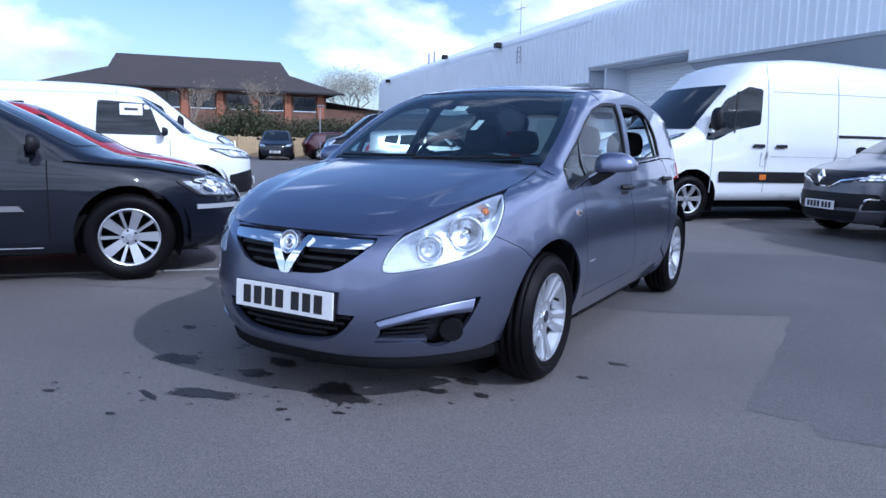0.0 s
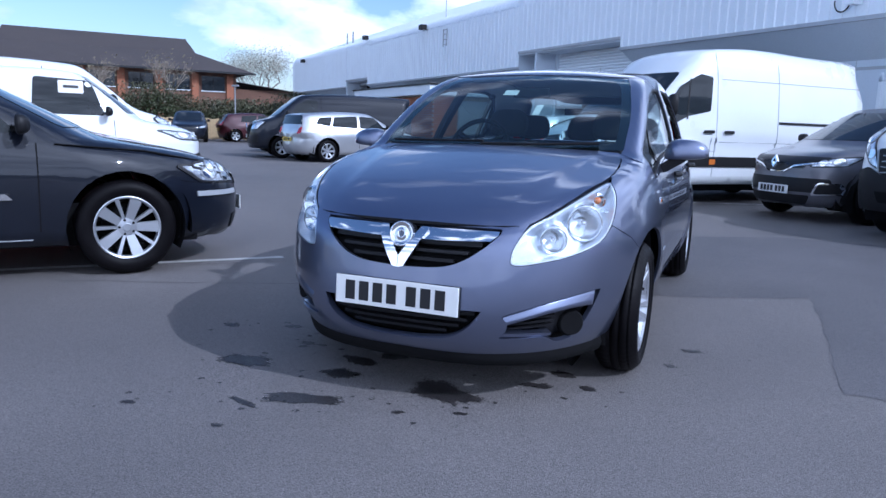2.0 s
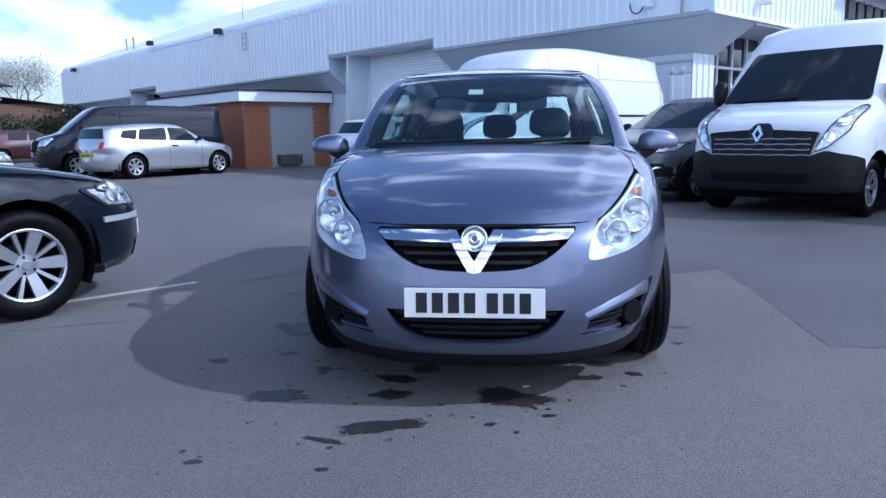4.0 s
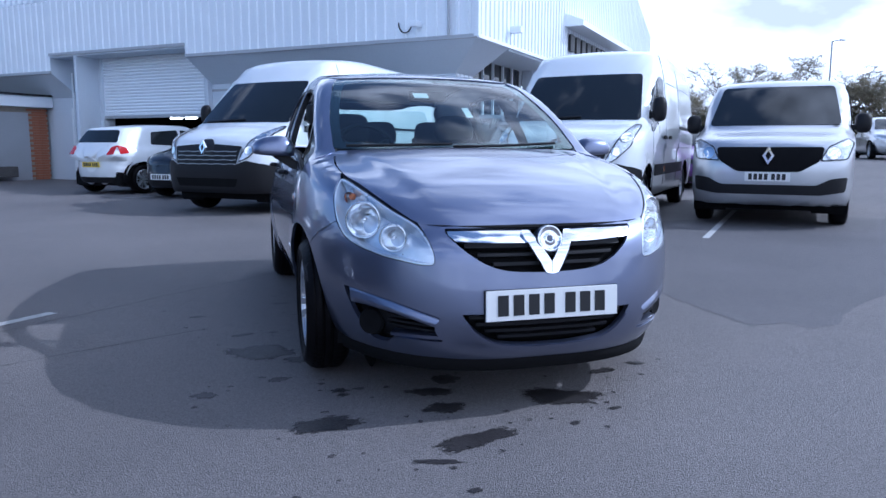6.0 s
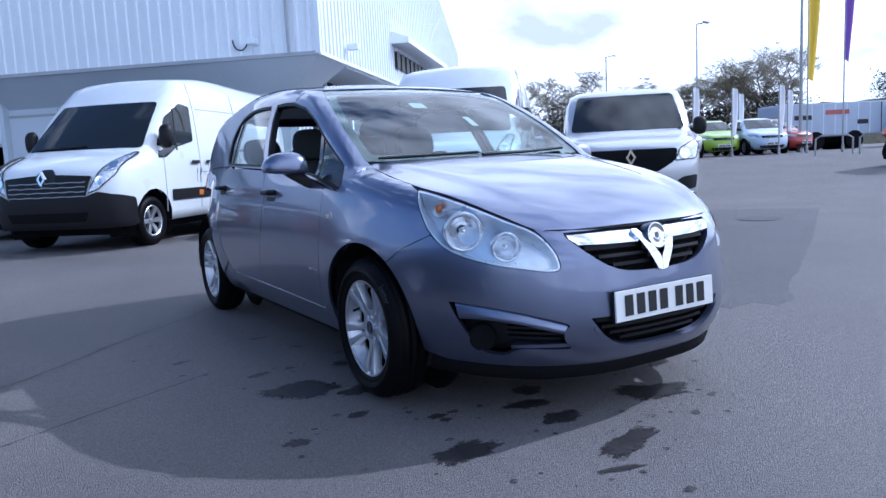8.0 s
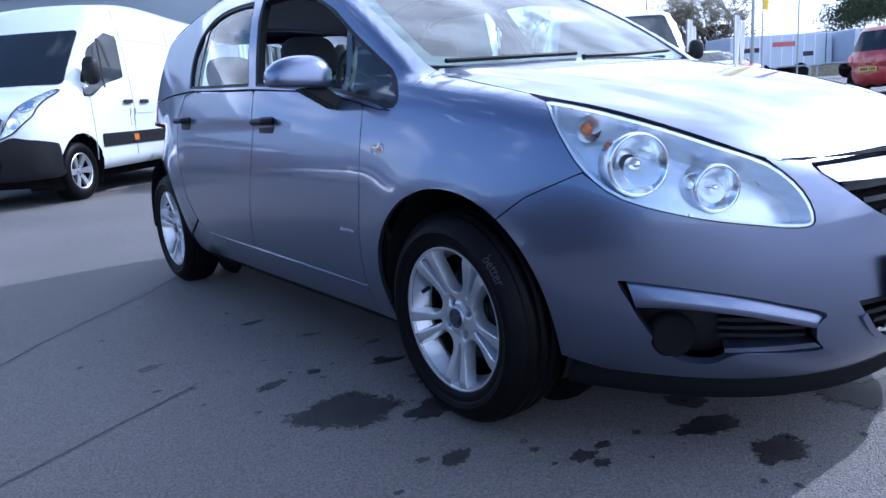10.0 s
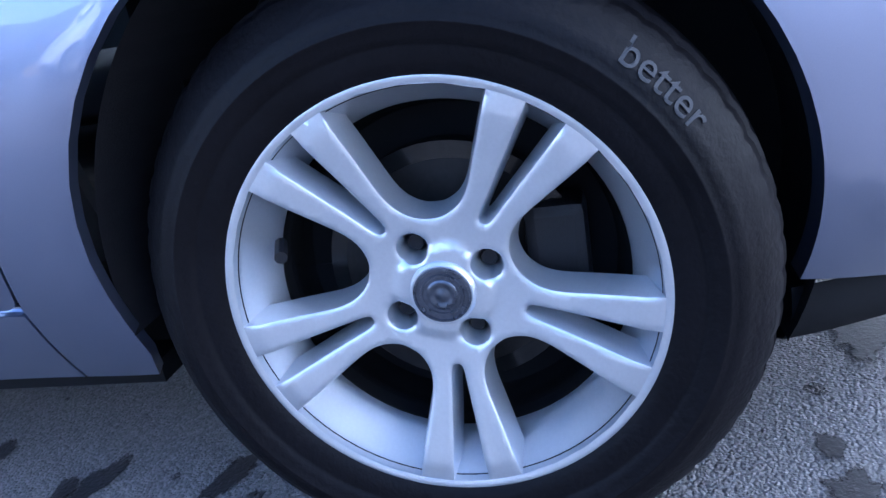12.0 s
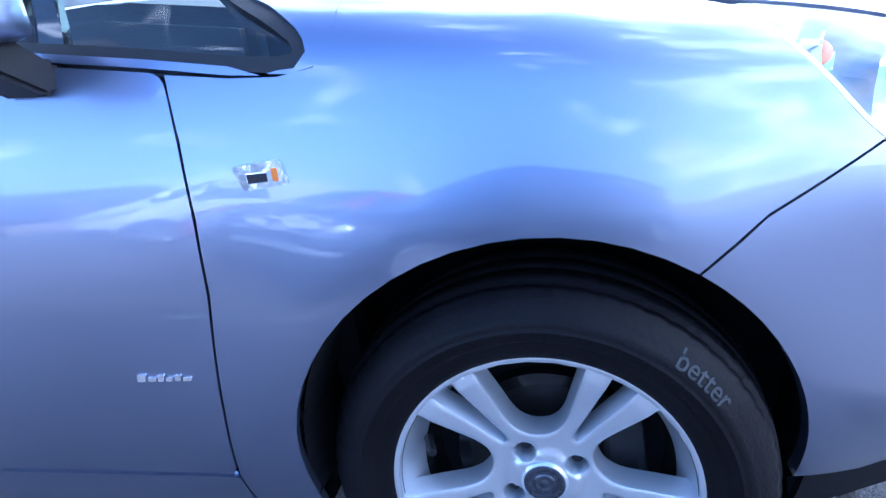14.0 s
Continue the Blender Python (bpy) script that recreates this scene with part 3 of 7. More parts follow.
def badge(owner, at, size=0.11):
    """A plain chrome lozenge."""
    a, b = size, size * 0.62
    bm = bmesh.new()
    o = [(0, a), (b, 0), (0, -a), (-b, 0)]
    i = [(0, a * 0.55), (b * 0.5, 0), (0, -a * 0.55), (-b * 0.5, 0)]
    for y in (0,):
        vo, vi = [bm.verts.new((p[0], -0.02, p[1])) for p in o], [bm.verts.new((p[0], -0.02, p[1])) for p in i]
        bo, bi = [bm.verts.new((p[0] * 1.1, 0.01, p[1] * 1.1)) for p in o], [bm.verts.new((p[0], 0.01, p[1])) for p in i]
        for k in range(4):
            n = (k + 1) % 4
            bm.faces.new((vo[k], vo[n], vi[n], vi[k]))
            bm.faces.new((vo[n], vo[k], bo[k], bo[n]))
            bm.faces.new((vi[k], vi[n], bi[n], bi[k]))
    bmesh.ops.recalc_face_normals(bm, faces=list(bm.faces))
    return part("badge", bm, M["chrome"], owner, "plain chrome lozenge badge", at=at)


def mirror_part(owner, x, y, z, w, h, mat, d=0.14):
    for side in (1, -1):
        bm = bmesh.new()
        bmesh.ops.create_uvsphere(bm, u_segments=16, v_segments=10, radius=1.0)
        for v in bm.verts:
            c = v.co
            c.x, c.y, c.z = (abs(c.x) ** 0.7) * (1 if c.x > 0 else -1) * w / 2, max(c.y, -1) * d / 2 if c.y < 0 else c.y * d * 0.12, (abs(c.z) ** 0.7) * (1 if c.z > 0 else -1) * h / 2
        m = part("door_mirror", bm, mat, owner, smooth=True, at=pose(side * (x + w / 2), y, z))
        part("mirror_foot", box(-side * w * 0.75, -0.03, -h * 0.35, -side * w * 0.3, 0.03, -h * 0.1, 0.008), M["plastic"], m)


def lamp_details(lamp, poly, frame_name, f, off, mirrored):
    """The dark edge round a lamp, two round reflectors in it and a slim bright brow."""
    part("lamp_edge", sheet(grown(poly, 0.010), frame_name, f, off + 0.001, 0.012, 0.05, holes=[grown(poly, -0.004)], mirror=mirrored), M["ink"], lamp, "dark edge of the lamp")
    c = np.mean(np.array(poly), 0)
    q = np.array(poly) - c
    _, _, axes = np.linalg.svd(q)
    span, wide = np.abs(q @ axes[0]).max(), np.abs(q @ axes[1]).max()
    for k, r in ((-0.36, 0.55), (0.30, 0.62)):
        m = c + axes[0] * span * k
        circle = [(m[0] + wide * r * math.cos(a), m[1] + wide * r * math.sin(a)) for a in np.linspace(0, 2 * math.pi, 20, endpoint=False)]
        if within([tuple(p) for p in poly], np.array(circle)).mean() > 0.7:
            part("reflector", sheet(circle, frame_name, f, off + 0.004, 0.008, 0.03, mirror=mirrored), M["chrome"], lamp, "round reflector")
            part("reflector_ring", sheet(grown(circle, 0.008), frame_name, f, off + 0.003, 0.006, 0.03, holes=[grown(circle, -0.002)], mirror=mirrored), M["pole"], lamp)


def vehicle(name, s, m, paint, label, category, group=""):
    """A parked car or van: a painted shell with cut arches, wheels, panes, lamps, bumpers and trim from its spec."""
    owner = thing(name, m, label, category, group)
    f = both(s)
    body = part("body", shell(f, s["axis"][0], s["axis"][1], s["axis"][2], *s.get("mesh", (0.09, 56)), arches=[(y, s["az"], s["arch"]) for y in s["wheels"]], A=s["A"]), paint, owner)
    for y in s["wheels"]:
        for side in (1, -1):
            wheel_set(owner, s, y, side, s.get("spokes", 5))
    part("underbody", box(-s["A"] * 0.78, s["wheels"][0] - 0.5, s["R"] * 0.6, s["A"] * 0.78, s["wheels"][1] + 0.5, s["R"] * 1.5), M["dark"], owner)
    for pname, frame_name, poly, mat, off, lab in s["patches"]:
        for mirrored in ((False, True) if frame_name in ("side", "corner") or pname in ("headlight", "fog_lamp", "tail_light") else (False,)):
            made = part(pname, sheet(poly, frame_name, f, off, 0.012, s.get("res", 0.07), mirror=mirrored), mat, owner, lab)
            if pname in ("headlight", "corner_lamp") and s.get("res", 0.07) < 0.1:
                lamp_details(made, poly, frame_name, f, off, mirrored)
    for extra in s.get("extras", ()):
        extra(owner)
    return owner


def trimmed(s, *patches):
    """The spec with more trim laid on its skin."""
    s["patches"] = list(s["patches"]) + list(patches)
    return s


def heading(x, y, deg):
    """The pose of a vehicle whose front centre stands at x, y and looks along deg."""
    return pose(x, y, 0, 0, 0, deg + 90)


def van_spec(tall=True):
    H = 2.47
    s = dict(A=1.03, n=4.2, nr=12.0, y0=1.0, y1=5.0, floor=0.32, R=0.345, rim=0.215, track=0.87, tw=0.22, az=0.36, arch=0.43, wheels=(0.86, 4.54), axis=(0.9, 5.1, 0.95), spokes=6,
             wz=curve((0.2, 0.95), (0.4, 0.98), (0.8, 1.0), (1.2, 0.995), (1.6, 0.97), (2.6, 0.9)),
             nose=curve((0.1, 0.1), (0.4, 0.02), (0.7, 0.0), (0.95, 0.04), (1.15, 0.12), (1.4, 0.5), (2.0, 1.0)),
             tail=curve((0.1, 5.5), (0.5, 5.56), (1.5, 5.56), (2.6, 5.45)),
             top=curve((-0.5, 0.7), (0.0, 1.08), (0.15, 1.15), (0.4, 1.24), (0.8, 1.36), (1.1, 1.40), (6, 1.4)), crown=0.06, shoulder=0.1,
             wg=curve((1.0, 1.03), (1.3, 1.02), (1.7, 0.99), (2.1, 0.94), (2.3, 0.89), (2.6, 0.8)),
             ry=curve((0.3, 0.84), (0.8, 0.9), (1.2, 0.96), (1.7, 1.0), (5, 1.0), (6, 0.99)),
             roof=curve((0.8, 1.95), (1.3, 2.15), (1.6, 2.31), (1.9, 2.41), (2.3, H), (4.5, H), (6, H - 0.03)),
             ws=(0.72, 1.34, 0.98, 0.14, 0.1), rw=(5.55, 1.0, 0.03, 0.0), roof_crown=0.07, rail=0.08, belt=1.0, blend=0.035, pillar=0.06)
    W = rounded([(-0.90, 1.37), (0.90, 1.37), (0.78, 2.04), (-0.78, 2.04)], 0.06)
    s["patches"] = [
        ("windscreen", "front", W, M["dark_glass"], 0.006, "raked dark windscreen"),
        ("door_window", "side", rounded([(1.04, 1.22), (1.22, 1.22), (1.55, 1.37), (1.98, 1.46), (2.02, 1.98), (1.78, 2.02), (1.40, 1.82), (1.16, 1.50)], 0.04), M["dark_glass"], 0.006, ""),
        ("front_bumper", "front", rounded([(-0.99, 0.33), (0.99, 0.33), (1.0, 0.72), (0.72, 0.80), (0.5, 0.70), (-0.5, 0.70), (-0.72, 0.80), (-1.0, 0.72)], 0.05), M["plastic"], 0.022, "black plastic bumper"),
        ("bumper_corner", "side", rounded([(0.16, 0.33), (0.44, 0.33), (0.46, 0.55), (0.43, 0.70), (0.16, 0.76)], 0.03), M["plastic"], 0.02, "black plastic bumper corner"),
        ("grille", "front", rounded([(-0.58, 0.68), (0.58, 0.68), (0.66, 1.0), (0.2, 1.03), (-0.2, 1.03), (-0.66, 1.0)], 0.05), M["plastic"], 0.012, "black slatted grille"),
        ("headlight", "front", rounded([(0.60, 0.78), (0.74, 0.84), (0.90, 1.02), (0.95, 1.28), (0.86, 1.30), (0.72, 1.02)], 0.04), M["lamp"], 0.010, "clear headlight"),
        ("side_moulding", "side", rounded([(1.3, 0.60), (4.0, 0.60), (4.0, 0.76), (1.3, 0.76)], 0.03), M["plastic"], 0.018, "black side moulding"),
        ("door_gap", "side", [(2.11, 0.45), (2.12, 0.45), (2.12, 2.1), (2.11, 2.1)], M["trim_grey"], 0.005, ""),
        ("door_gap", "side", [(1.16, 0.45), (1.17, 0.45), (1.17, 1.25), (1.16, 1.25)], M["trim_grey"], 0.005, ""),
        ("door_gap", "side", [(3.42, 0.45), (3.43, 0.45), (3.43, 2.25), (3.42, 2.25)], M["trim_grey"], 0.005, ""),
        ("body_crease", "side", [(2.2, 1.95), (5.4, 1.95), (5.4, 1.962), (2.2, 1.962)], M["pole"], 0.003, ""),
        ("body_crease", "side", [(2.2, 0.985), (5.4, 0.985), (5.4, 0.995), (2.2, 0.995)], M["trim_grey"], 0.003, ""),
        ("roof_joint", "side", [(2.11, 2.1), (2.12, 2.1), (2.12, 2.36), (2.11, 2.36)], M["trim_grey"], 0.003, ""),
        ("window_bar", "side", [(1.52, 1.32), (1.545, 1.33), (1.60, 1.94), (1.575, 1.93)], M["plastic"], 0.010, "black bar in the door window"),
        ("side_marker", "side", rounded([(2.02, 0.64), (2.14, 0.64), (2.14, 0.72), (2.02, 0.72)], 0.01), M["amber"], 0.024, "amber side marker"),
        ("fuel_flap", "side", [(2.02, 0.84), (2.14, 0.84), (2.14, 1.06), (2.132, 1.06), (2.132, 0.848), (2.028, 0.848), (2.028, 1.06), (2.02, 1.06)], M["trim_grey"], 0.004, ""),
        ("badge_mount", "front", rounded([(-0.13, 0.88), (0.13, 0.88), (0.15, 1.02), (0.08, 1.10), (-0.08, 1.10), (-0.15, 1.02)], 0.03), M["ink"], 0.016, "black badge mount"),
        ("grille_rim", "front", [(-0.64, 0.98), (-0.58, 0.74), (-0.5, 0.695), (0.0, 0.68), (0.5, 0.695), (0.58, 0.74), (0.64, 0.98), (0.662, 0.98), (0.60, 0.73), (0.51, 0.672), (0.0, 0.655), (-0.51, 0.672), (-0.60, 0.73), (-0.662, 0.98)], M["pole"], 0.018, "grey rim round the grille"),
        ("bumper_intake", "front", rounded([(-0.55, 0.42), (0.55, 0.42), (0.60, 0.54), (-0.60, 0.54)], 0.02), M["dark"], 0.030, "dark lower intake"),
        ("wiper", "front", [(-0.75, 1.375), (0.1, 1.40), (0.1, 1.415), (-0.75, 1.39)], M["plastic"], 0.025, "black wiper"),
        ("door_rail", "side", rounded([(3.45, 1.30), (5.2, 1.30), (5.2, 1.34), (3.45, 1.34)], 0.01), M["plastic"], 0.012, "black sliding door rail"),
        ("door_handle", "side", rounded([(1.86, 1.12), (2.06, 1.12), (2.06, 1.17), (1.86, 1.17)], 0.02), M["plastic"], 0.03, "black door handle"),
        ("door_handle", "side", rounded([(2.26, 1.12), (2.46, 1.12), (2.46, 1.17), (2.26, 1.17)], 0.02), M["plastic"], 0.03, "black door handle"),
    ]
    return s


def van_extras(owner):
    badge(owner, pose(0, -0.035, 0.985, -8), 0.10)
    mirror_part(owner, 0.99, 1.18, 1.52, 0.2, 0.34, M["plastic"], 0.2)
    for k, z in enumerate((0.74, 0.80, 0.86, 0.92)):
        wave = [(x, z + 0.004 * math.cos(x * 26 + k * math.pi)) for x in np.linspace(-0.57, 0.57, 40)]
        part("grille_bar", sheet(wave + [(x, y + 0.011) for x, y in wave[::-1]], "front", both(van_spec()), 0.02, 0.01, 0.1), M["pole"], owner, "grey grille bar")


def low_van_spec():
    s = dict(A=0.975, n=3.8, nr=10.0, y0=0.9, y1=4.6, floor=0.28, R=0.33, rim=0.205, track=0.83, tw=0.21, az=0.35, arch=0.41, wheels=(0.93, 4.03), axis=(0.85, 4.5, 0.85), spokes=6,
             wz=curve((0.2, 0.94), (0.4, 0.98), (0.8, 1.0), (1.1, 0.99), (1.5, 0.96), (2.2, 0.9)),
             nose=curve((0.1, 0.12), (0.35, 0.02), (0.6, 0.0), (0.9, 0.03), (1.1, 0.14), (1.4, 0.5), (2.0, 1.0)),
             tail=curve((0.1, 4.95), (0.5, 5.0), (1.5, 5.0), (2.2, 4.9)),
             top=curve((-0.5, 0.7), (0.0, 1.02), (0.15, 1.09), (0.4, 1.16), (0.8, 1.26), (1.1, 1.30), (6, 1.3)), crown=0.05, shoulder=0.09,
             wg=curve((0.9, 0.98), (1.2, 0.96), (1.5, 0.92), (1.8, 0.85), (2.1, 0.76)),
             ry=curve((0.3, 0.84), (0.8, 0.91), (1.2, 0.97), (1.7, 1.0), (5, 1.0), (6, 0.98)),
             roof=curve((0.8, 1.75), (1.3, 1.87), (1.6, 1.93), (2.0, 1.96), (4.5, 1.96), (6, 1.93)),
             ws=(0.66, 1.24, 1.15, 0.14, 0.12), rw=(5.0, 1.0, 0.04, 0.0), roof_crown=0.05, rail=0.1, belt=0.95, blend=0.05, pillar=0.06)
    s["patches"] = [
        ("windscreen", "front", rounded([(-0.80, 1.29), (0.80, 1.29), (0.70, 1.83), (-0.70, 1.83)], 0.06), M["dark_glass"], 0.006, "raked dark windscreen"),
        ("door_window", "side", rounded([(1.15, 1.18), (1.5, 1.27), (2.0, 1.30), (2.0, 1.75), (1.7, 1.76), (1.36, 1.6)], 0.05), M["dark_glass"], 0.006, ""),
        ("grille", "front", rounded([(-0.36, 0.70), (0.36, 0.70), (0.58, 0.84), (0.62, 1.0), (-0.62, 1.0), (-0.58, 0.84)], 0.05), M["dark"], 0.012, "gloss black grille"),
        ("headlight", "front", rounded([(0.58, 0.84), (0.86, 0.86), (0.93, 1.06), (0.86, 1.10), (0.66, 1.0)], 0.03), M["lamp"], 0.012, "clear headlight"),
        ("lower_grille", "front", rounded([(-0.6, 0.42), (0.6, 0.42), (0.86, 0.46), (0.88, 0.64), (0.7, 0.62), (0.55, 0.54), (-0.55, 0.54), (-0.7, 0.62), (-0.88, 0.64), (-0.86, 0.46)], 0.03), M["plastic"], 0.012, "black lower intake"),
        ("door_gap", "side", [(2.1, 0.45), (2.11, 0.45), (2.11, 1.85), (2.1, 1.85)], M["dark"], 0.005, ""),
    ]
    s["extras"] = [lambda o: badge(o, pose(0, -0.03, 0.9), 0.11), lambda o: plate(o, pose(0, -0.035, 0.64)), lambda o: mirror_part(o, 0.95, 1.1, 1.32, 0.2, 0.26, M["plastic"], 0.18)]
    return s


def car_spec(L=4.1, W=0.88, H=1.5, wb=2.6, fo=0.85, R=0.31, bonnet=0.95, ws=0.85, roof0=1.75, roof1=3.2, tail_z=1.0, nose_z=0.72, spokes=5, estate=False, wsl=1.9, far=False):
    """A parked hatchback or estate by its length, half width, height, wheelbase, front overhang and the line of its roof."""
    s = dict(A=W, n=2.8, nr=3.2, y0=1.35, y1=L - 1.1, floor=0.2, R=R, rim=R * 0.67, track=W - 0.125, tw=0.2, az=R + 0.01, arch=R + 0.055, wheels=(fo, fo + wb), axis=(0.9, L - 0.9, 0.62), spokes=spokes, res=0.16 if far else 0.07, mesh=(0.16, 36) if far else (0.09, 56),
             wz=curve((0.1, 0.9), (0.25, 0.94), (0.45, 0.985), (0.62, 1.0), (0.8, 0.985), (0.95, 0.93), (1.2, 0.85)),
             nose=curve((0.1, 0.14), (0.25, 0.04), (0.4, 0.0), (0.6, 0.02), (nose_z, 0.06), (1.1, 0.4)),
             tail=curve((0.1, L - 0.15), (0.4, L), (0.7, L - 0.01), (1.0, L - 0.07), (1.2, L - 0.15)),
             top=curve((-0.3, nose_z - 0.2), (0.05, nose_z), (0.3, nose_z + (bonnet - nose_z) * 0.45), (0.7, nose_z + (bonnet - nose_z) * 0.8), (ws + 0.2, bonnet + 0.02), (roof0, bonnet + 0.03), (L + 0.2, tail_z)), crown=0.05, shoulder=0.08,
             wg=curve((0.6, W), (0.85, W * 0.965), (1.0, W * 0.91), (1.2, W * 0.82), (H - 0.08, W * 0.72), (H + 0.1, W * 0.62)),
             ry=curve((0.3, 0.86), (ws + 0.3, 0.94), (roof0, 1.0), (L * 0.62, 0.99), (L * 0.85, 0.92), (L + 0.1, 0.85)),
             roof=curve((ws, H - 0.22), (roof0, H - 0.03), ((roof0 + roof1) / 2 + 0.02, H), (roof1, H - 0.05), (L + 0.2, H - 0.16)),
             ws=(ws, bonnet, wsl, 0.4, 0.25), rw=(L - 0.06, tail_z - 0.03, 0.35 if estate else 0.75, 0.12), roof_crown=0.05, rail=0.06, belt=0.75, blend=0.03)
    b, t = bonnet + 0.02, H - 0.11
    s["patches"] = [
        ("windscreen", "front", rounded([(-W * 0.76, b + 0.04), (W * 0.76, b + 0.04), (W * 0.60, t + 0.02), (-W * 0.60, t + 0.02)], 0.05), M["dark_glass"], 0.005, "dark windscreen"),
        ("front_window", "side", rounded([(ws + 0.55, b), (ws + 1.42, b + 0.01), (ws + 1.38, t - 0.01), (roof0 - 0.12, t - 0.04)], 0.05), M["dark_glass"], 0.005, ""),
        ("rear_window", "side", rounded([(ws + 1.50, b + 0.01), (ws + 2.3, b + 0.04), (ws + 2.2, t - 0.06), (ws + 1.46, t - 0.01)], 0.05), M["dark_glass"], 0.005, ""),
        ("tailgate_window", "rear", rounded([(-W * 0.7, tail_z + 0.06), (W * 0.7, tail_z + 0.06), (W * 0.58, H - 0.14), (-W * 0.58, H - 0.14)], 0.06), M["dark_glass"], 0.005, "dark tailgate window"),
        ("headlight", "front", rounded([(W * 0.52, nose_z - 0.09), (W * 0.84, nose_z - 0.07), (W * 0.90, nose_z + 0.05), (W * 0.62, nose_z + 0.0)], 0.03), M["lamp"], 0.008, "clear headlight"),
        ("grille", "front", rounded([(-W * 0.45, nose_z - 0.12), (W * 0.45, nose_z - 0.12), (W * 0.48, nose_z - 0.03), (-W * 0.48, nose_z - 0.03)], 0.03), M["gloss_black"], 0.008, "black grille"),
        ("lower_intake", "front", rounded([(-W * 0.5, 0.24), (W * 0.5, 0.24), (W * 0.56, 0.36), (-W * 0.56, 0.36)], 0.03), M["plastic"], 0.006, "black lower intake"),
        ("tail_light", "rear", rounded([(W * 0.58, tail_z - 0.20), (W * 0.78, tail_z - 0.18), (W * 0.75, tail_z + 0.0), (W * 0.62, tail_z - 0.04)], 0.03), M["red_lens"], 0.008, "red tail light"),
        ("door_gap", "side", [(ws + 1.46, 0.32), (ws + 1.468, 0.32), (ws + 1.468, b), (ws + 1.46, b)], M["dark"], 0.0015, ""),
        ("door_gap", "side", [(ws + 0.45, 0.32), (ws + 0.458, 0.32), (ws + 0.458, b - 0.06), (ws + 0.45, b - 0.06)], M["dark"], 0.0015, ""),
        ("door_handle", "side", rounded([(ws + 1.22, b - 0.15), (ws + 1.40, b - 0.15), (ws + 1.40, b - 0.115), (ws + 1.22, b - 0.115)], 0.015), M["plastic"], 0.02, ""),
    ]
    if estate:
        s["patches"].append(("quarter_window", "side", rounded([(ws + 2.35, b + 0.05), (ws + 2.78, b + 0.10), (ws + 2.66, t - 0.09), (ws + 2.26, t - 0.06)], 0.05), M["dark_glass"], 0.005, ""))
    s["extras"] = [lambda o: mirror_part(o, W * 0.93, ws + 0.55, b + 0.06, 0.17, 0.13, M["plastic"]), lambda o: plate(o, pose(0, -0.02, 0.42)), lambda o: plate(o, pose(0, L + 0.02, 0.62, 0, 0, 180), M["plate_yellow"])]
    return s




def estate_trim(s):
    """Silver rub strips, bright window line and wrapped lamps of a large estate."""
    return trimmed(s,
        ("rub_strip", "side", [(0.10, 0.520), (0.44, 0.525), (0.44, 0.560), (0.10, 0.556)], M["trim_grey"], 0.012, "grey rub strip on the bumper"),
        ("rub_strip", "side", [(1.62, 0.535), (2.38, 0.53), (2.38, 0.570), (1.62, 0.575)], M["ink"], 0.012, "black rub strip on the door"),
        ("strip_end", "side", [(1.60, 0.536), (1.92, 0.535), (1.92, 0.574), (1.64, 0.574)], M["chrome"], 0.016, "chrome end of the rub strip"),
        ("wing_line", "side", [(0.40, 0.615), (0.56, 0.64), (0.56, 0.645), (0.40, 0.62)], M["dark"], 0.004, ""),
        ("bonnet_line", "side", [(0.35, 0.765), (0.8, 0.845), (1.35, 0.885), (1.35, 0.890), (0.8, 0.850), (0.35, 0.770)], M["dark"], 0.004, ""),
        ("lower_line", "side", [(1.5, 0.265), (3.2, 0.27), (3.2, 0.275), (1.5, 0.270)], M["trim_grey"], 0.004, ""),
        ("corner_lamp", "corner", rounded([(0.46, 0.655), (0.62, 0.685), (0.86, 0.735), (0.84, 0.755), (0.62, 0.775), (0.44, 0.725)], 0.02), M["lamp"], 0.010, "wrapped clear headlight"))


def crossover_badge(owner):
    badge(owner, pose(0, -0.02, 0.775, -10), 0.085)


def crossover_trim(s):
    """Chrome-lined grille, lamp and fog surrounds of a compact crossover."""
    s["extras"] = list(s["extras"]) + [crossover_badge]
    band = lambda pts, w: [(x, z) for x, z in pts] + [(x, z + w) for x, z in pts[::-1]]
    return trimmed(s,
        ("upper_grille", "front", rounded([(-0.60, 0.80), (-0.25, 0.74), (-0.12, 0.66), (0.12, 0.66), (0.25, 0.74), (0.60, 0.80), (0.62, 0.85), (-0.62, 0.85)], 0.02), M["ink"], 0.012, "black upper grille"),
        ("chrome_line", "front", band([(-0.64, 0.785), (-0.28, 0.725), (-0.13, 0.645), (0.13, 0.645), (0.28, 0.725), (0.64, 0.785)], 0.016), M["chrome"], 0.020, "chrome line under the grille"),
        ("lower_grille", "front", rounded([(-0.70, 0.40), (0.70, 0.40), (0.66, 0.58), (-0.66, 0.58)], 0.03), M["plastic"], 0.010, "black lower grille"),
        ("fog_lamp", "front", rounded([(0.50, 0.36), (0.76, 0.38), (0.74, 0.53), (0.56, 0.53)], 0.03), M["chrome"], 0.014, "chrome fog lamp surround"),
        ("fog_lamp", "front", rounded([(0.53, 0.385), (0.735, 0.40), (0.72, 0.51), (0.575, 0.51)], 0.025), M["plastic"], 0.020, "black fog lamp recess"),
        ("sill_trim", "side", rounded([(1.25, 0.24), (2.9, 0.24), (2.9, 0.36), (1.25, 0.36)], 0.03), M["plastic"], 0.008, "black sill moulding"))

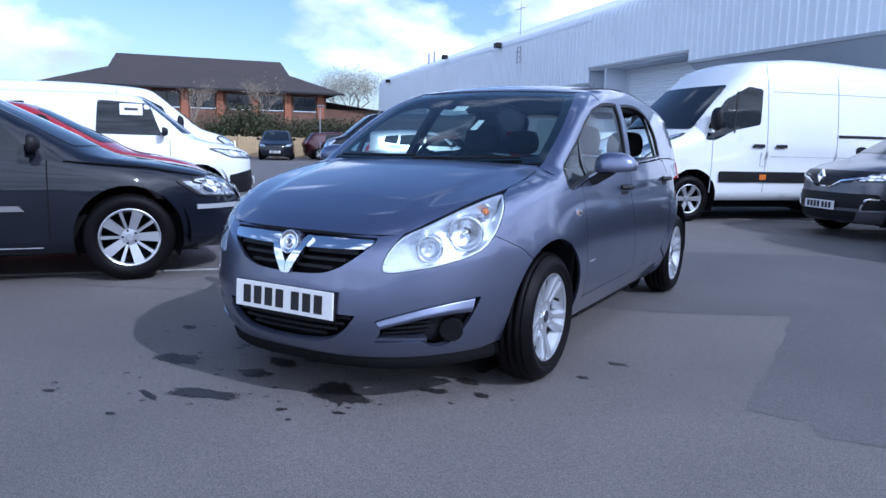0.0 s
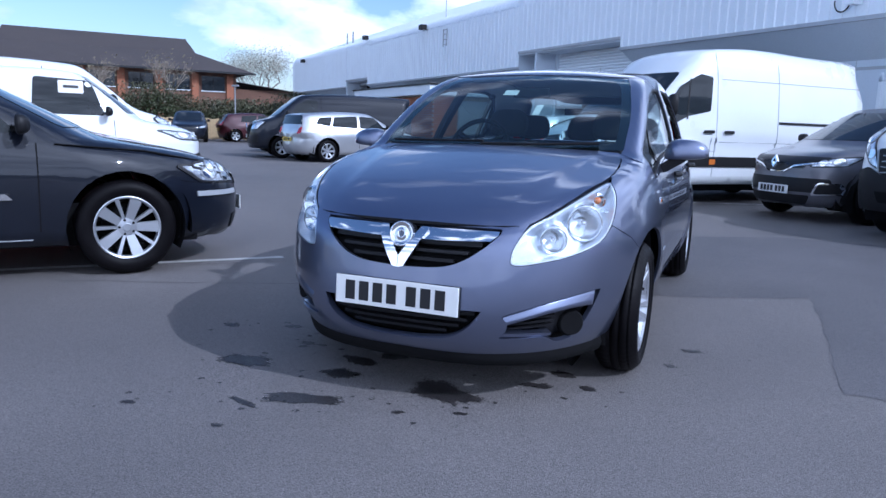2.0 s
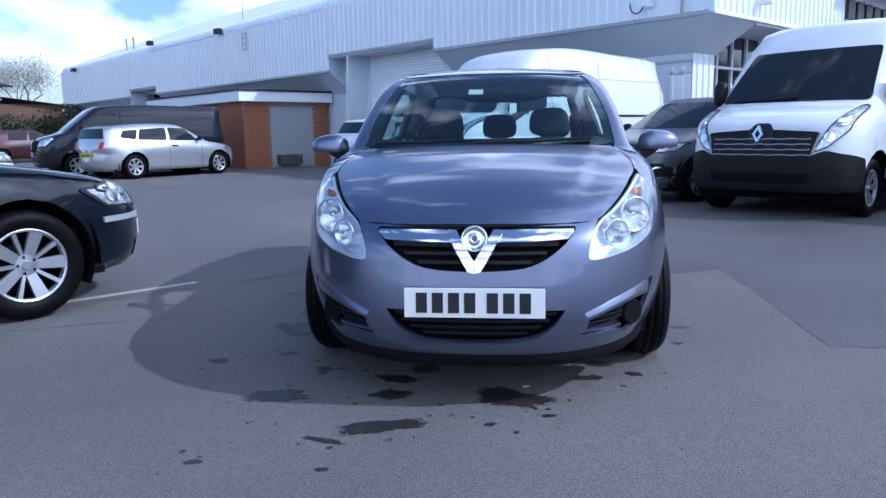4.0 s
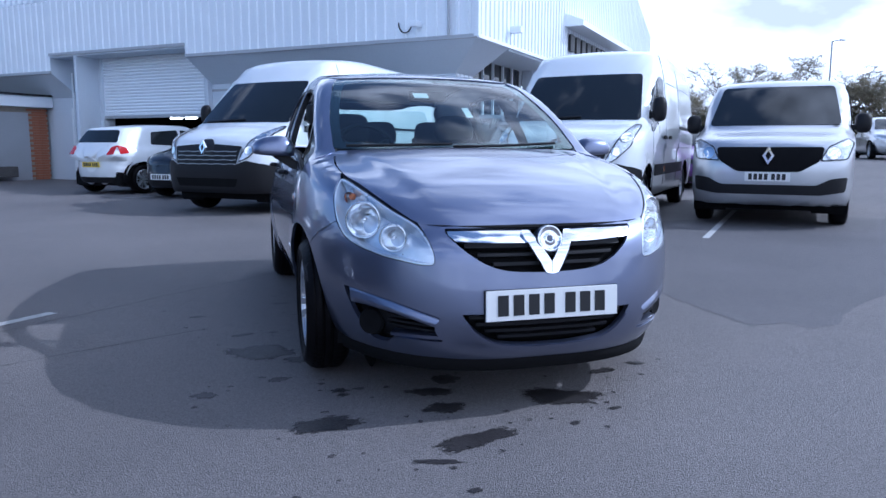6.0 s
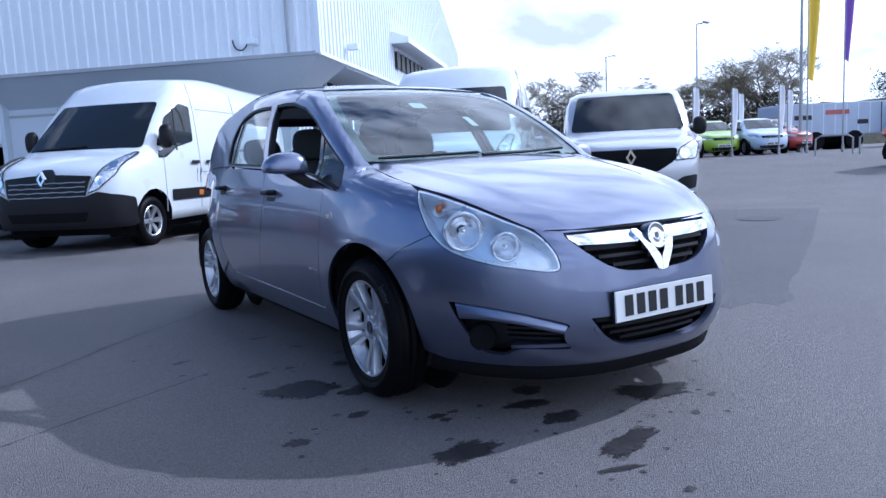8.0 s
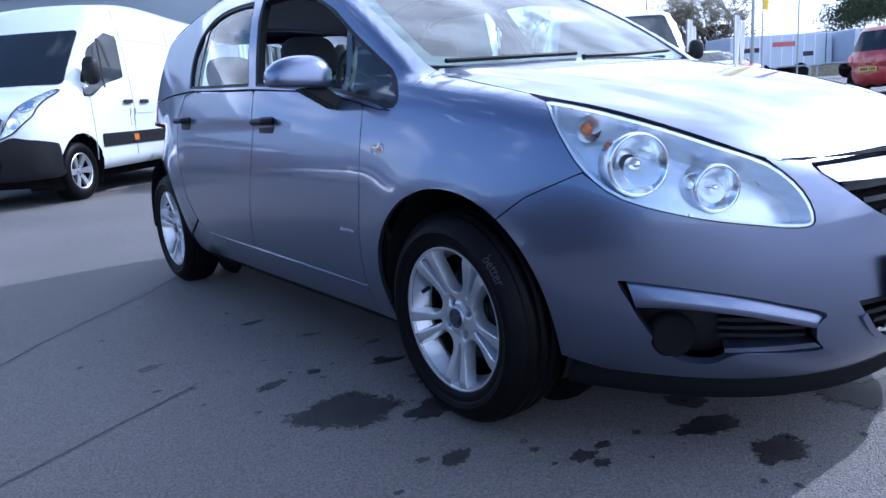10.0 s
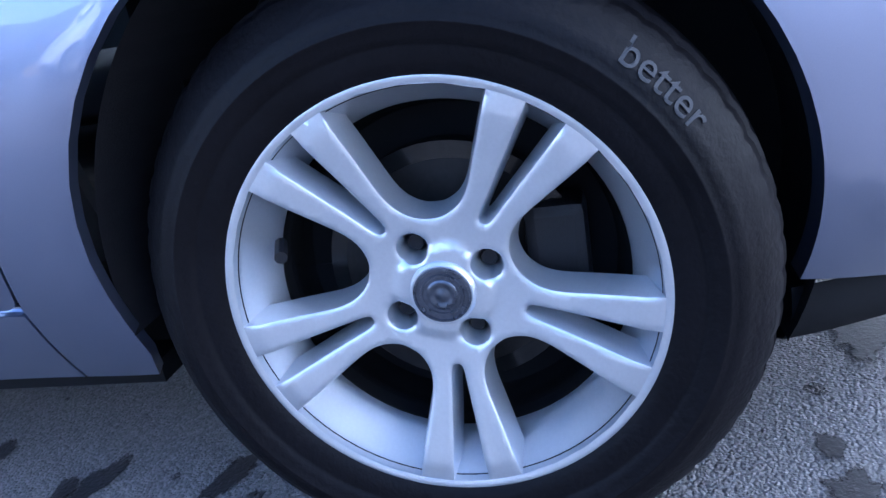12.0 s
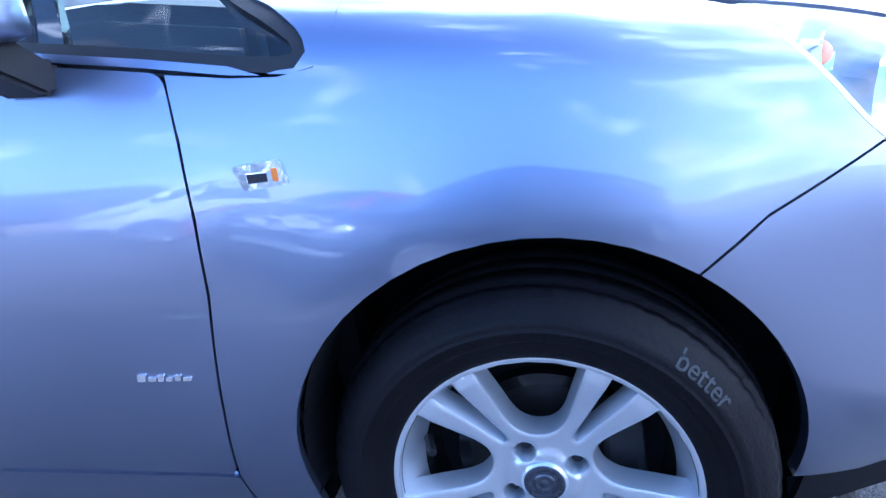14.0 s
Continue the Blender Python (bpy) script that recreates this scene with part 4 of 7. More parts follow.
# ---- the violet-silver hatchback ----
hero = thing("car", pose(0, 0, 0), "violet-silver metallic five-door hatchback on asphalt", "car")
LOW, TOP = solid(HERO)
BODY = both(HERO)
AR, AY, AZ, RY = 0.330, -0.004, 0.333, 2.513  # wheel arches


def on_side(pts):
    """Places of side-view points (y, z) on the skin."""
    o, e1, e2, d = (np.array(k, float) for k in FRAMES["side"])
    q = np.array(pts, float)
    return strike(BODY, o + q[:, :1] * e1 + q[:, 1:] * e2, np.tile(d, (len(q), 1)), 1.9, 40)


def on_front(pts):
    o, e1, e2, d = (np.array(k, float) for k in FRAMES["front"])
    q = np.array(pts, float)
    return strike(BODY, o + q[:, :1] * e1 + q[:, 1:] * e2, np.tile(d, (len(q), 1)), 3.0, 60)


def on_corner(pts, f=None):
    o, e1, e2, d = (np.array(k, float) for k in FRAMES["corner"])
    q = np.array(pts, float)
    return strike(f or BODY, o + q[:, :1] * e1 + q[:, 1:] * e2, np.tile(d, (len(q), 1)), 2.6, 60)


def on_top(pts):
    o, e1, e2, d = (np.array(k, float) for k in FRAMES["top"])
    q = np.array(pts, float)
    return strike(BODY, o + q[:, :1] * e1 + q[:, 1:] * e2, np.tile(d, (len(q), 1)), 3.2, 60)


def cornered(p3):
    """3D places as points of the corner frame."""
    return [((p[0] + p[1]) * 0.7071, p[2]) for p in p3]


def skin(name, poly, frame_name, mat, f=None, parent=None, label="", off=0.0, thick=0.014, step=0.035, holes=(), sides=(False,)):
    made = None
    for mirrored in sides:
        made = part(name, sheet(poly, frame_name, f or BODY, off, thick, step, holes, mirror=mirrored), mat, parent or hero, label)
    return made


PAIR = (False, True)
P = M["paint"]
# the bonnet's edge, from the nose along the lamp and the wing to the windscreen
LAMP_EDGE = [(0.462, -0.697), (0.527, -0.605), (0.582, -0.49), (0.627, -0.35), (0.658, -0.245)]
WING_EDGE = [(0.667, -0.19), (0.672, -0.1), (0.665, 0.05), (0.650, 0.16), (0.634, 0.236)]
le, we = cornered(on_top(LAMP_EDGE)), [(p[1], p[2]) for p in on_top(WING_EDGE)]
HL_LOW = [(0.258, 0.775), (0.218, 0.712), (0.138, 0.650), (-0.014, 0.608), (-0.138, 0.588), (-0.223, 0.577), (-0.258, 0.588), (-0.235, 0.65)]
HL = spline([(a - 0.003, z - 0.009) for a, z in le] + [(0.290, 0.856), (0.281, 0.825)] + HL_LOW, 3)


def grown(poly, d):
    """The outline moved outwards by d."""
    out, k = [], len(poly)
    area = sum(poly[i - 1][0] * poly[i][1] - poly[i][0] * poly[i - 1][1] for i in range(k))
    for i in range(k):
        a, b, c = (Vector(poly[(i + j) % k]) for j in (-1, 0, 1))
        t = (c - a).normalized()
        n = Vector((t.y, -t.x)) * (1 if area > 0 else -1)
        out.append(tuple(b + n * d))
    return out


# bonnet
edge = spline([(0.0, -0.775), (0.2, -0.768), (0.38, -0.738), (0.460, -0.697), (0.526, -0.605), (0.581, -0.49), (0.626, -0.35), (0.657, -0.24), (0.668, -0.1), (0.660, 0.05), (0.645, 0.16), (0.629, 0.232)], 4, False)
edge += spline([(0.615, 0.243), (0.48, 0.212), (0.28, 0.18), (0.0, 0.162)], 3, False)
bonnet_line = edge + [(-x, y) for x, y in edge[-2:0:-1]]
skin("bonnet", bonnet_line, "top", P, step=0.03, thick=0.02)
# black shut line under the bonnet's front edge and scuttle under the windscreen
scuttle_half = spline([(0.0, 0.168), (0.28, 0.186), (0.48, 0.218), (0.62, 0.249)], 3, False)
scuttle = scuttle_half + [(x, y + 0.07 + 0.02 * x) for x, y in scuttle_half[::-1]]
scuttle = scuttle + [(-x, y) for x, y in scuttle[-2:0:-1]]
skin("scuttle", scuttle, "top", M["plastic"], off=-0.012, label="black plastic scuttle under the windscreen")
# wings
arch_f = arc(AY, AZ, AR, 127, 0, 18)
HL_OUT = grown(HL, 0.003)
seam_top = cornered(on_side([(-0.405, 0.706)]))[0]
KS = min(range(18, 30), key=lambda k: math.dist(HL_OUT[k], seam_top))  # where the seam meets the lamp
tail_lamp = [(p[1], p[2]) for p in on_corner(HL_OUT[13:KS + 1])]
wing = arch_f + [(AY + AR, 0.25), (AY + AR + 0.012, 0.216), (0.4345, 0.214), (0.4365, 0.322), (0.4115, 0.45), (0.3825, 0.62), (0.3785, 0.72), (0.3825, 0.81), (0.393, 0.888), (0.31, 0.8745), (0.25, 0.869), (0.205, 0.874), (0.196, 0.90)] + we[::-1] + tail_lamp + [(-0.28, 0.652)]
skin("wing", wing, "side", P, step=0.026, sides=PAIR)
# front doors, rear doors, sills, rear quarters
FD = [(0.396, 0.890), (0.6, 0.924), (0.9, 0.953), (1.232, 0.972), (1.212, 0.86), (1.212, 0.74), (1.245, 0.6), (1.30, 0.45), (1.335, 0.338), (0.9, 0.332), (0.440, 0.322), (0.4155, 0.45), (0.3865, 0.62), (0.3825, 0.72), (0.3865, 0.81)]
RD = [(1.2375, 0.972), (1.6, 0.985), (2.05, 1.0), (2.16, 0.985), (2.19, 0.9), (2.175, 0.78), (2.13, 0.66), (2.075, 0.5), (2.0, 0.40), (1.93, 0.345), (1.6, 0.340), (1.340, 0.338), (1.305, 0.45), (1.250, 0.6), (1.217, 0.74), (1.217, 0.86)]
skin("front_door", rounded(FD, 0.02), "side", P, step=0.03, sides=PAIR)
skin("rear_door", rounded(RD, 0.02), "side", P, step=0.03, sides=PAIR)
skin("sill", [(0.4385, 0.214), (0.9, 0.213), (2.1, 0.215), (2.145, 0.235), (2.15, 0.30), (2.0, 0.392), (1.925, 0.336), (1.6, 0.331), (0.9, 0.323), (0.4405, 0.314)], "side", P, step=0.03, sides=PAIR)
skin("sill_strip", [(0.445, 0.315), (0.9, 0.324), (1.6, 0.332), (1.92, 0.337), (1.92, 0.343), (1.6, 0.339), (0.9, 0.331), (0.445, 0.322)], "side", M["chrome"], off=-0.006, thick=0.004, step=0.06, sides=PAIR, label="thin bright strip along the sill")
quarter = [(2.06, 1.005), (2.5, 1.0), (2.94, 0.98), (2.99, 0.8), (2.99, 0.6), (2.9, 0.6), (2.9, 0.26)] + arc(RY, AZ, AR, -10, 190, 20) + [(2.158, 0.31), (2.01, 0.40), (2.083, 0.5), (2.138, 0.66), (2.184, 0.78), (2.199, 0.9), (2.169, 0.992)]
skin("rear_quarter", quarter, "side", P, step=0.035, sides=PAIR)
# pillars and roof rails with the window openings
WF_UP = [(0.224, 0.916), (0.262, 0.946), (0.34, 0.991), (0.42, 1.036), (0.55, 1.108), (0.727, 1.214), (0.90, 1.287), (1.09, 1.329), (1.22, 1.340)]
WF = rounded([(0.214, 0.893), (0.218, 0.905)] + spline(WF_UP, 3, False) + [(1.365, 1.343), (1.335, 1.25), (1.275, 1.12), (1.222, 0.988), (0.9, 0.967), (0.6, 0.938), (0.42, 0.908), (0.31, 0.887), (0.25, 0.878), (0.228, 0.879)], 0.010, 3)
WR = rounded([(1.285, 0.992), (1.35, 1.13), (1.41, 1.26), (1.445, 1.343)] + spline([(1.62, 1.352), (1.8, 1.350), (1.95, 1.328), (2.06, 1.28), (2.12, 1.2), (2.125, 1.12), (2.09, 1.022)], 3, False) + [(1.7, 1.006)], 0.02)
WS_EDGE = [(0.640, 1.0), (0.634, 1.05), (0.627, 1.13), (0.607, 1.21), (0.575, 1.295), (0.548, 1.352), (0.520, 1.384)]
SCREEN_TOP = (1.065, 1.392)
roof_edge = [(1.18, 1.415), (1.35, 1.430), (1.6, 1.445), (1.9, 1.445), (2.2, 1.425), (2.5, 1.385), (2.78, 1.335)]
frame_poly = [SCREEN_TOP] + roof_edge + [(2.86, 1.29), (2.93, 1.12), (2.95, 0.985), (2.5, 1.008), (2.05, 1.012), (1.6, 0.994), (1.236, 0.981), (0.9, 0.958), (0.6, 0.929), (0.42, 0.899), (0.31, 0.878), (0.27, 0.873)]
frame_poly += [(0.31, 0.888), (0.42, 0.909), (0.6, 0.939), (0.9, 0.968), (1.222, 0.989), (1.275, 1.12), (1.335, 1.25), (1.360, 1.341), (1.22, 1.342), (1.09, 1.331)]
skin("side_frame", frame_poly, "side", P, step=0.028, holes=[WR], sides=PAIR, thick=0.03, label="painted pillars and door window frames")
pillar = cornered(on_side([(0.205, 0.875), (0.196, 0.90)])) + cornered(on_top(WING_EDGE[-1:])) + cornered(on_front(WS_EDGE)) + cornered(on_side([SCREEN_TOP] + [(a, b + 0.001) for a, b in WF_UP[-2::-1]] + [(0.216, 0.905), (0.213, 0.892), (0.228, 0.876), (0.250, 0.876), (0.262, 0.874), (0.235, 0.8705)]))
skin("windscreen_pillar", pillar, "corner", P, step=0.022, sides=PAIR, thick=0.025, label="painted windscreen pillar")
for side in (1, -1):
    # black window seals
    for w in (WF, WR):
        part("window_seal", sheet(grown(w, 0.004), "side", BODY, -0.004, 0.03, 0.04, holes=[grown(w, -0.014)], mirror=side < 0), M["plastic"], hero, "black rubber window seal")
    part("window_post", sheet([(0.535, 0.927), (0.575, 0.933), (0.640, 1.163), (0.605, 1.142)], "side", BODY, -0.008, 0.02, 0.04, mirror=side < 0), M["gloss_black"], hero, "black post of the front quarter window")
    part("window_post", sheet([(1.98, 1.0), (2.005, 1.0), (2.03, 1.33), (1.995, 1.34)], "side", BODY, -0.008, 0.02, 0.04, mirror=side < 0), M["gloss_black"], hero, "black post in the rear door window")
    part("quarter_window", sheet([(0.222, 0.892), (0.25, 0.882), (0.31, 0.890), (0.42, 0.911), (0.55, 0.931), (0.612, 1.143), (0.55, 1.104), (0.42, 1.031), (0.34, 0.986), (0.262, 0.941), (0.228, 0.913)], "side", BODY, -0.012, 0.003, 0.06, mirror=side < 0), M["glass"], hero)
    if side > 0:
        part("front_window", sheet([(0.565, 0.933), (0.9, 0.968), (1.215, 0.985), (1.355, 1.338), (1.22, 1.336), (1.09, 1.325), (0.90, 1.283), (0.727, 1.210), (0.625, 1.15)], "side", BODY, -0.012, 0.003, 0.06), M["glass"], hero)
    else:
        part("rear_window", sheet([(1.295, 0.995), (1.46, 1.345), (1.8, 1.35), (2.0, 1.31), (1.99, 1.005)], "side", BODY, -0.012, 0.003, 0.06, mirror=True), M["glass"], hero)
    part("rear_quarter_window", sheet([(2.005, 1.02), (2.08, 1.03), (2.115, 1.12), (2.11, 1.2), (2.03, 1.29)], "side", BODY, -0.012, 0.003, 0.06, mirror=side < 0), M["glass"], hero)
# roof
re3 = on_side([SCREEN_TOP] + roof_edge)
right = [(p[0] + 0.002, p[1]) for p in re3]
roof_front = spline([(right[0][0], right[0][1]), (0.50, 1.035), (0.42, 1.012), (0.22, 0.992), (0.0, 0.985)], 4, False)
roof_half = roof_front[::-1] + right[1:] + spline([(right[-1][0], right[-1][1]), (0.3, 2.9), (0.0, 2.92)], 3, False)[1:]
skin("roof", roof_half + [(-x, y) for x, y in roof_half[-2:0:-1]], "top", P, step=0.045)
part("roof_strip", sheet([(a, b + 0.001) for a, b in roof_edge] + [(a, b + 0.009) for a, b in roof_edge[::-1]], "side", BODY, 0.002, 0.004, 0.06), M["plastic"], hero, "black roof strip")
part("roof_strip", sheet([(a, b + 0.001) for a, b in roof_edge] + [(a, b + 0.009) for a, b in roof_edge[::-1]], "side", BODY, 0.002, 0.004, 0.06, mirror=True), M["plastic"], hero, "black roof strip")
# windscreen: clear glass with a black printed border
WS = [(0.0, 0.992)] + spline([(0.33, 0.992), (0.52, 0.993), (0.628, 0.997)], 2, False) + WS_EDGE[:-1] + spline([(0.520, 1.386), (0.49, 1.391), (0.3, 1.400), (0.0, 1.405)], 3, False)
WS = WS + [(-x, y) for x, y in WS[-2:0:-1]]
inner = [(0.0, 1.022), (0.5, 1.022), (0.585, 1.028), (0.590, 1.05), (0.580, 1.13), (0.558, 1.21), (0.527, 1.295), (0.502, 1.338), (0.485, 1.354), (0.46, 1.362), (0.3, 1.370), (0.0, 1.374)]
inner = inner + [(-x, y) for x, y in inner[-2:0:-1]]
skin("windscreen", WS, "front", M["screen"], f=TOP, off=-0.004, thick=0.0, step=0.05, label="curved clear windscreen").visible_shadow = False
skin("windscreen_border", WS, "front", M["gloss_black"], f=TOP, off=-0.007, thick=0.0, step=0.04, holes=[inner], label="black printed border of the windscreen")
part("windscreen_sticker", sheet([(-0.127, 1.277), (-0.045, 1.277), (-0.045, 1.307), (-0.127, 1.307)], "front", TOP, -0.010, 0.001, 0.03), M["plate_white"], hero, "small white paper sticker")
part("windscreen_sticker", sheet([(0.108, 1.165), (0.146, 1.165), (0.146, 1.220), (0.108, 1.220)], "front", TOP, -0.010, 0.001, 0.03), M["plate_white"], hero, "small white paper permit")
part("rear_mirror", box(-0.12, 0.87, 1.26, 0.10, 0.90, 1.32, 0.012), M["plastic"], hero, "black interior mirror")
# tail: never faced, but it closes the car
tail_f = lambda x0, x1, z0, z1: rounded([(x0, z0), (x1, z0), (x1, z1), (x0, z1)], 0.03)
skin("tailgate", tail_f(-0.62, 0.62, 0.60, 1.0), "rear", P, step=0.06)
skin("rear_bumper", tail_f(-0.70, 0.70, 0.24, 0.59), "rear", P, step=0.06)
skin("tailgate_window", rounded([(-0.60, 1.02), (0.60, 1.02), (0.50, 1.30), (-0.50, 1.30)], 0.05), "rear", M["glass"], step=0.06, thick=0.004)
skin("tail_light", rounded([(0.63, 0.78), (0.74, 0.8), (0.66, 1.2), (0.58, 1.2)], 0.03), "rear", M["red_lens"], step=0.05, sides=PAIR, label="tall red tail light")

skin("side_tail_light", rounded([(2.84, 0.80), (2.93, 0.78), (2.94, 0.97), (2.88, 0.97)], 0.02), "side", M["red_lens"], off=0.004, step=0.04, sides=PAIR, label="wrapped red tail light")

# front bumper: middle and two corners
GR = spline([(0.372, 0.704), (0.372, 0.685), (0.325, 0.635), (0.25, 0.583), (0.16, 0.555), (0.0, 0.546)], 4, False)
GR = [(0.0, 0.708)] + GR + [(-x, y) for x, y in GR[-2::-1]]
IN = spline([(0.335, 0.402), (0.325, 0.385), (0.283, 0.335), (0.21, 0.293), (0.1, 0.278), (0.0, 0.276)], 4, False)
IN = [(0.0, 0.405)] + IN + [(-x, y) for x, y in IN[-2::-1]]
XS = 0.395
zs = [0.222 + i * (0.722 - 0.222) / 20 for i in range(21)]
mid = [(XS, z) for z in zs] + [(0.2, 0.714), (0.0, 0.712), (-0.2, 0.714)] + [(-XS, z) for z in zs[::-1]] + [(0.0, 0.212)]
bumper = sheet(mid, "front", BODY, 0, 0.02, 0.03, holes=[GR, IN])
split = cornered(on_front([(XS, z) for z in zs]))
arch_b = cornered(on_side(arc(AY, AZ, AR, 194, 127.6, 12)))
seam_a, seam_b = (-0.28, 0.652), tail_lamp[-1]
seam = cornered(on_side([(seam_a[0] + (seam_b[0] - seam_a[0]) * k / 8, seam_a[1] + (seam_b[1] - seam_a[1]) * k / 8 - 0.0035) for k in range(9)]))
low = cornered(on_side([(-0.50, 0.226), (-0.42, 0.228)]))
FOG = spline([(-0.285, 0.386), (-0.19, 0.416), (-0.098, 0.438), (0.02, 0.456), (0.135, 0.467), (0.150, 0.460), (0.128, 0.418), (0.104, 0.375), (0.070, 0.325), (0.035, 0.286), (-0.005, 0.270), (-0.055, 0.271), (-0.09, 0.291), (-0.14, 0.297), (-0.235, 0.294), (-0.288, 0.297), (-0.270, 0.325), (-0.268, 0.36)], 3)
corner_poly = split[:1] + low + arch_b + seam + HL_OUT[KS + 1:] + [le[0]] + split[:0:-1]
for mirrored in PAIR:
    sheet(corner_poly, "corner", BODY, 0, 0.02, 0.028, holes=[FOG], bm=bumper, mirror=mirrored)
part("front_bumper", bumper, P, hero)
# black lower lip all along the bumper's lower edge, underside shade put into its colour
edge3 = [tuple(p) for p in on_front([(x, 0.232) for x in np.linspace(0, 0.36, 10)])] + [tuple(p) for p in on_corner([(a, 0.234) for a in np.linspace(split[0][0] + 0.02, arch_b[0][0] - 0.01, 16)])]
edge3 = [(-x, y, z) for x, y, z in edge3[:0:-1]] + edge3
lipm = bmesh.new()
rows = []
for k, (x, y, z) in enumerate(edge3):
    n = Vector((x * 0.55, y + 0.15, 0)).normalized()
    rows.append([lipm.verts.new((x - n.x * d, y - n.y * d, zz)) for d, zz in ((0.012, z), (0.010, 0.205), (0.022, 0.172), (0.045, 0.163), (0.10, 0.166))])
for p, q in zip(rows, rows[1:]):
    for k in range(4):
        lipm.faces.new((p[k], p[k + 1], q[k + 1], q[k])).smooth = True
bmesh.ops.recalc_face_normals(lipm, faces=list(lipm.faces))
part("bumper_lip", lipm, M["dark"], hero, "black lower lip of the bumper, darkened for the shade under it")
# dark structure behind the openings and under the car
part("front_structure", box(-0.34, -0.73, 0.22, 0.34, -0.36, 0.66), M["dark"], hero)
part("underbody", box(-0.42, -0.68, 0.185, 0.42, 3.0, 0.215), M["dark"], hero)
for sx in (1, -1):
    part("side_floor", box(sx * 0.60 - 0.14, 0.36, 0.186, sx * 0.60 + 0.14, 2.16, 0.214), M["dark"], hero)

# grille: dark recess, slats, chrome bar, V and round badge
def deep(poly, frame_name, off, mat, name, parent, label="", step=0.04, sides=(False,), thick=0.01):
    return skin(name, poly, frame_name, mat, parent=parent, off=off, step=step, sides=sides, label=label, thick=thick)


grille = deep(grown(GR, 0.03), "front", -0.055, M["dark"], "grille", hero, "black slatted grille")
for z, w in ((0.575, 0.215), (0.61, 0.27), (0.645, 0.315)):
    deep([(-w, z), (w, z), (w, z + 0.013), (-w, z + 0.013)], "front", -0.018, M["plastic"], "grille_slat", grille, thick=0.03)
for sgn in (1, -1):
    bar = [(0.062, 0.652), (0.2, 0.654), (0.345, 0.660), (0.368, 0.682), (0.368, 0.694), (0.2, 0.695), (0.085, 0.693)]
    deep([(sgn * x, z) for x, z in bar], "front", 0.002, M["chrome"], "chrome_bar", grille, "chrome grille bar", thick=0.03)
    arm = [(0.001, 0.541), (0.024, 0.546), (0.029, 0.556), (0.102, 0.678), (0.097, 0.690), (0.070, 0.689), (0.001, 0.586)]
    deep([(sgn * x, z) for x, z in arm], "front", 0.012, M["chrome"], "chrome_arm", grille, "chrome arm of a V", thick=0.02)
gap_top = [(p[0], p[2] - 0.001) for p in on_top([(0.0, -0.775), (0.1, -0.773), (0.2, -0.768), (0.3, -0.755), (0.38, -0.738), (0.43, -0.715)])]
gap_low = [(0.0, 0.7035), (0.1, 0.7040), (0.2, 0.7055), (0.3, 0.7095), (0.37, 0.7150)]
gap = gap_low + gap_top[::-1]
gap = gap + [(-x, z) for x, z in gap_top[1:]] + [(-x, z) for x, z in gap_low[:0:-1]]
deep(gap, "front", 0.0015, M["dark"], "bonnet_gap", grille, "black gap under the bonnet edge", thick=0.004, step=0.03)
by = on_front([(0.0, 0.662)])[0][1]
M["badge_steel"] = surface("brushed_badge_steel", (0.10, 0.11, 0.14), 0.28, 0.9, 0.3, 60, 200)
badge_disc = part("round_badge", lathe([(0.0, -0.012), (0.041, -0.012), (0.044, -0.018), (0.049, -0.018), (0.052, -0.006), (0.052, 0.03)], 36, "y"), M["badge_steel"], grille, "round chrome badge with raised rim", smooth=False, at=pose(0, by - 0.003, 0.664, -14))
part("badge_relief", lathe([(0.010, -0.0120), (0.012, -0.0160), (0.017, -0.0160), (0.019, -0.0125), (0.041, -0.0125), (0.0425, -0.0185), (0.0485, -0.0185), (0.050, -0.0120)], 32, "y"), M["chrome"], badge_disc, "raised rings of the badge", smooth=True)
intake = deep(grown(IN, 0.04), "front", -0.06, M["dark"], "lower_intake", hero, "black lower intake with slats")
for z, w in ((0.298, 0.20), (0.325, 0.25), (0.352, 0.285), (0.38, 0.31)):
    deep([(-w, z), (w, z), (w, z + 0.012), (-w, z + 0.012)], "front", -0.022, M["plastic"], "intake_slat", intake, thick=0.03)
low_in = [k for k, p in enumerate(IN) if p[1] < 0.375]
skin("intake_lip", [grown(IN, 0.001)[k] for k in low_in] + [grown(IN, 0.015)[k] for k in low_in[::-1]], "front", P, off=0.007, thick=0.02, step=0.03, label="raised painted lip round the lower intake")
plate(hero, pose(0, -0.886, 0.435, -3), w=0.52, h=0.111)
part("plate_holder", box(-0.262, -0.882, 0.378, 0.262, -0.872, 0.492, 0.003), M["plastic"], hero)
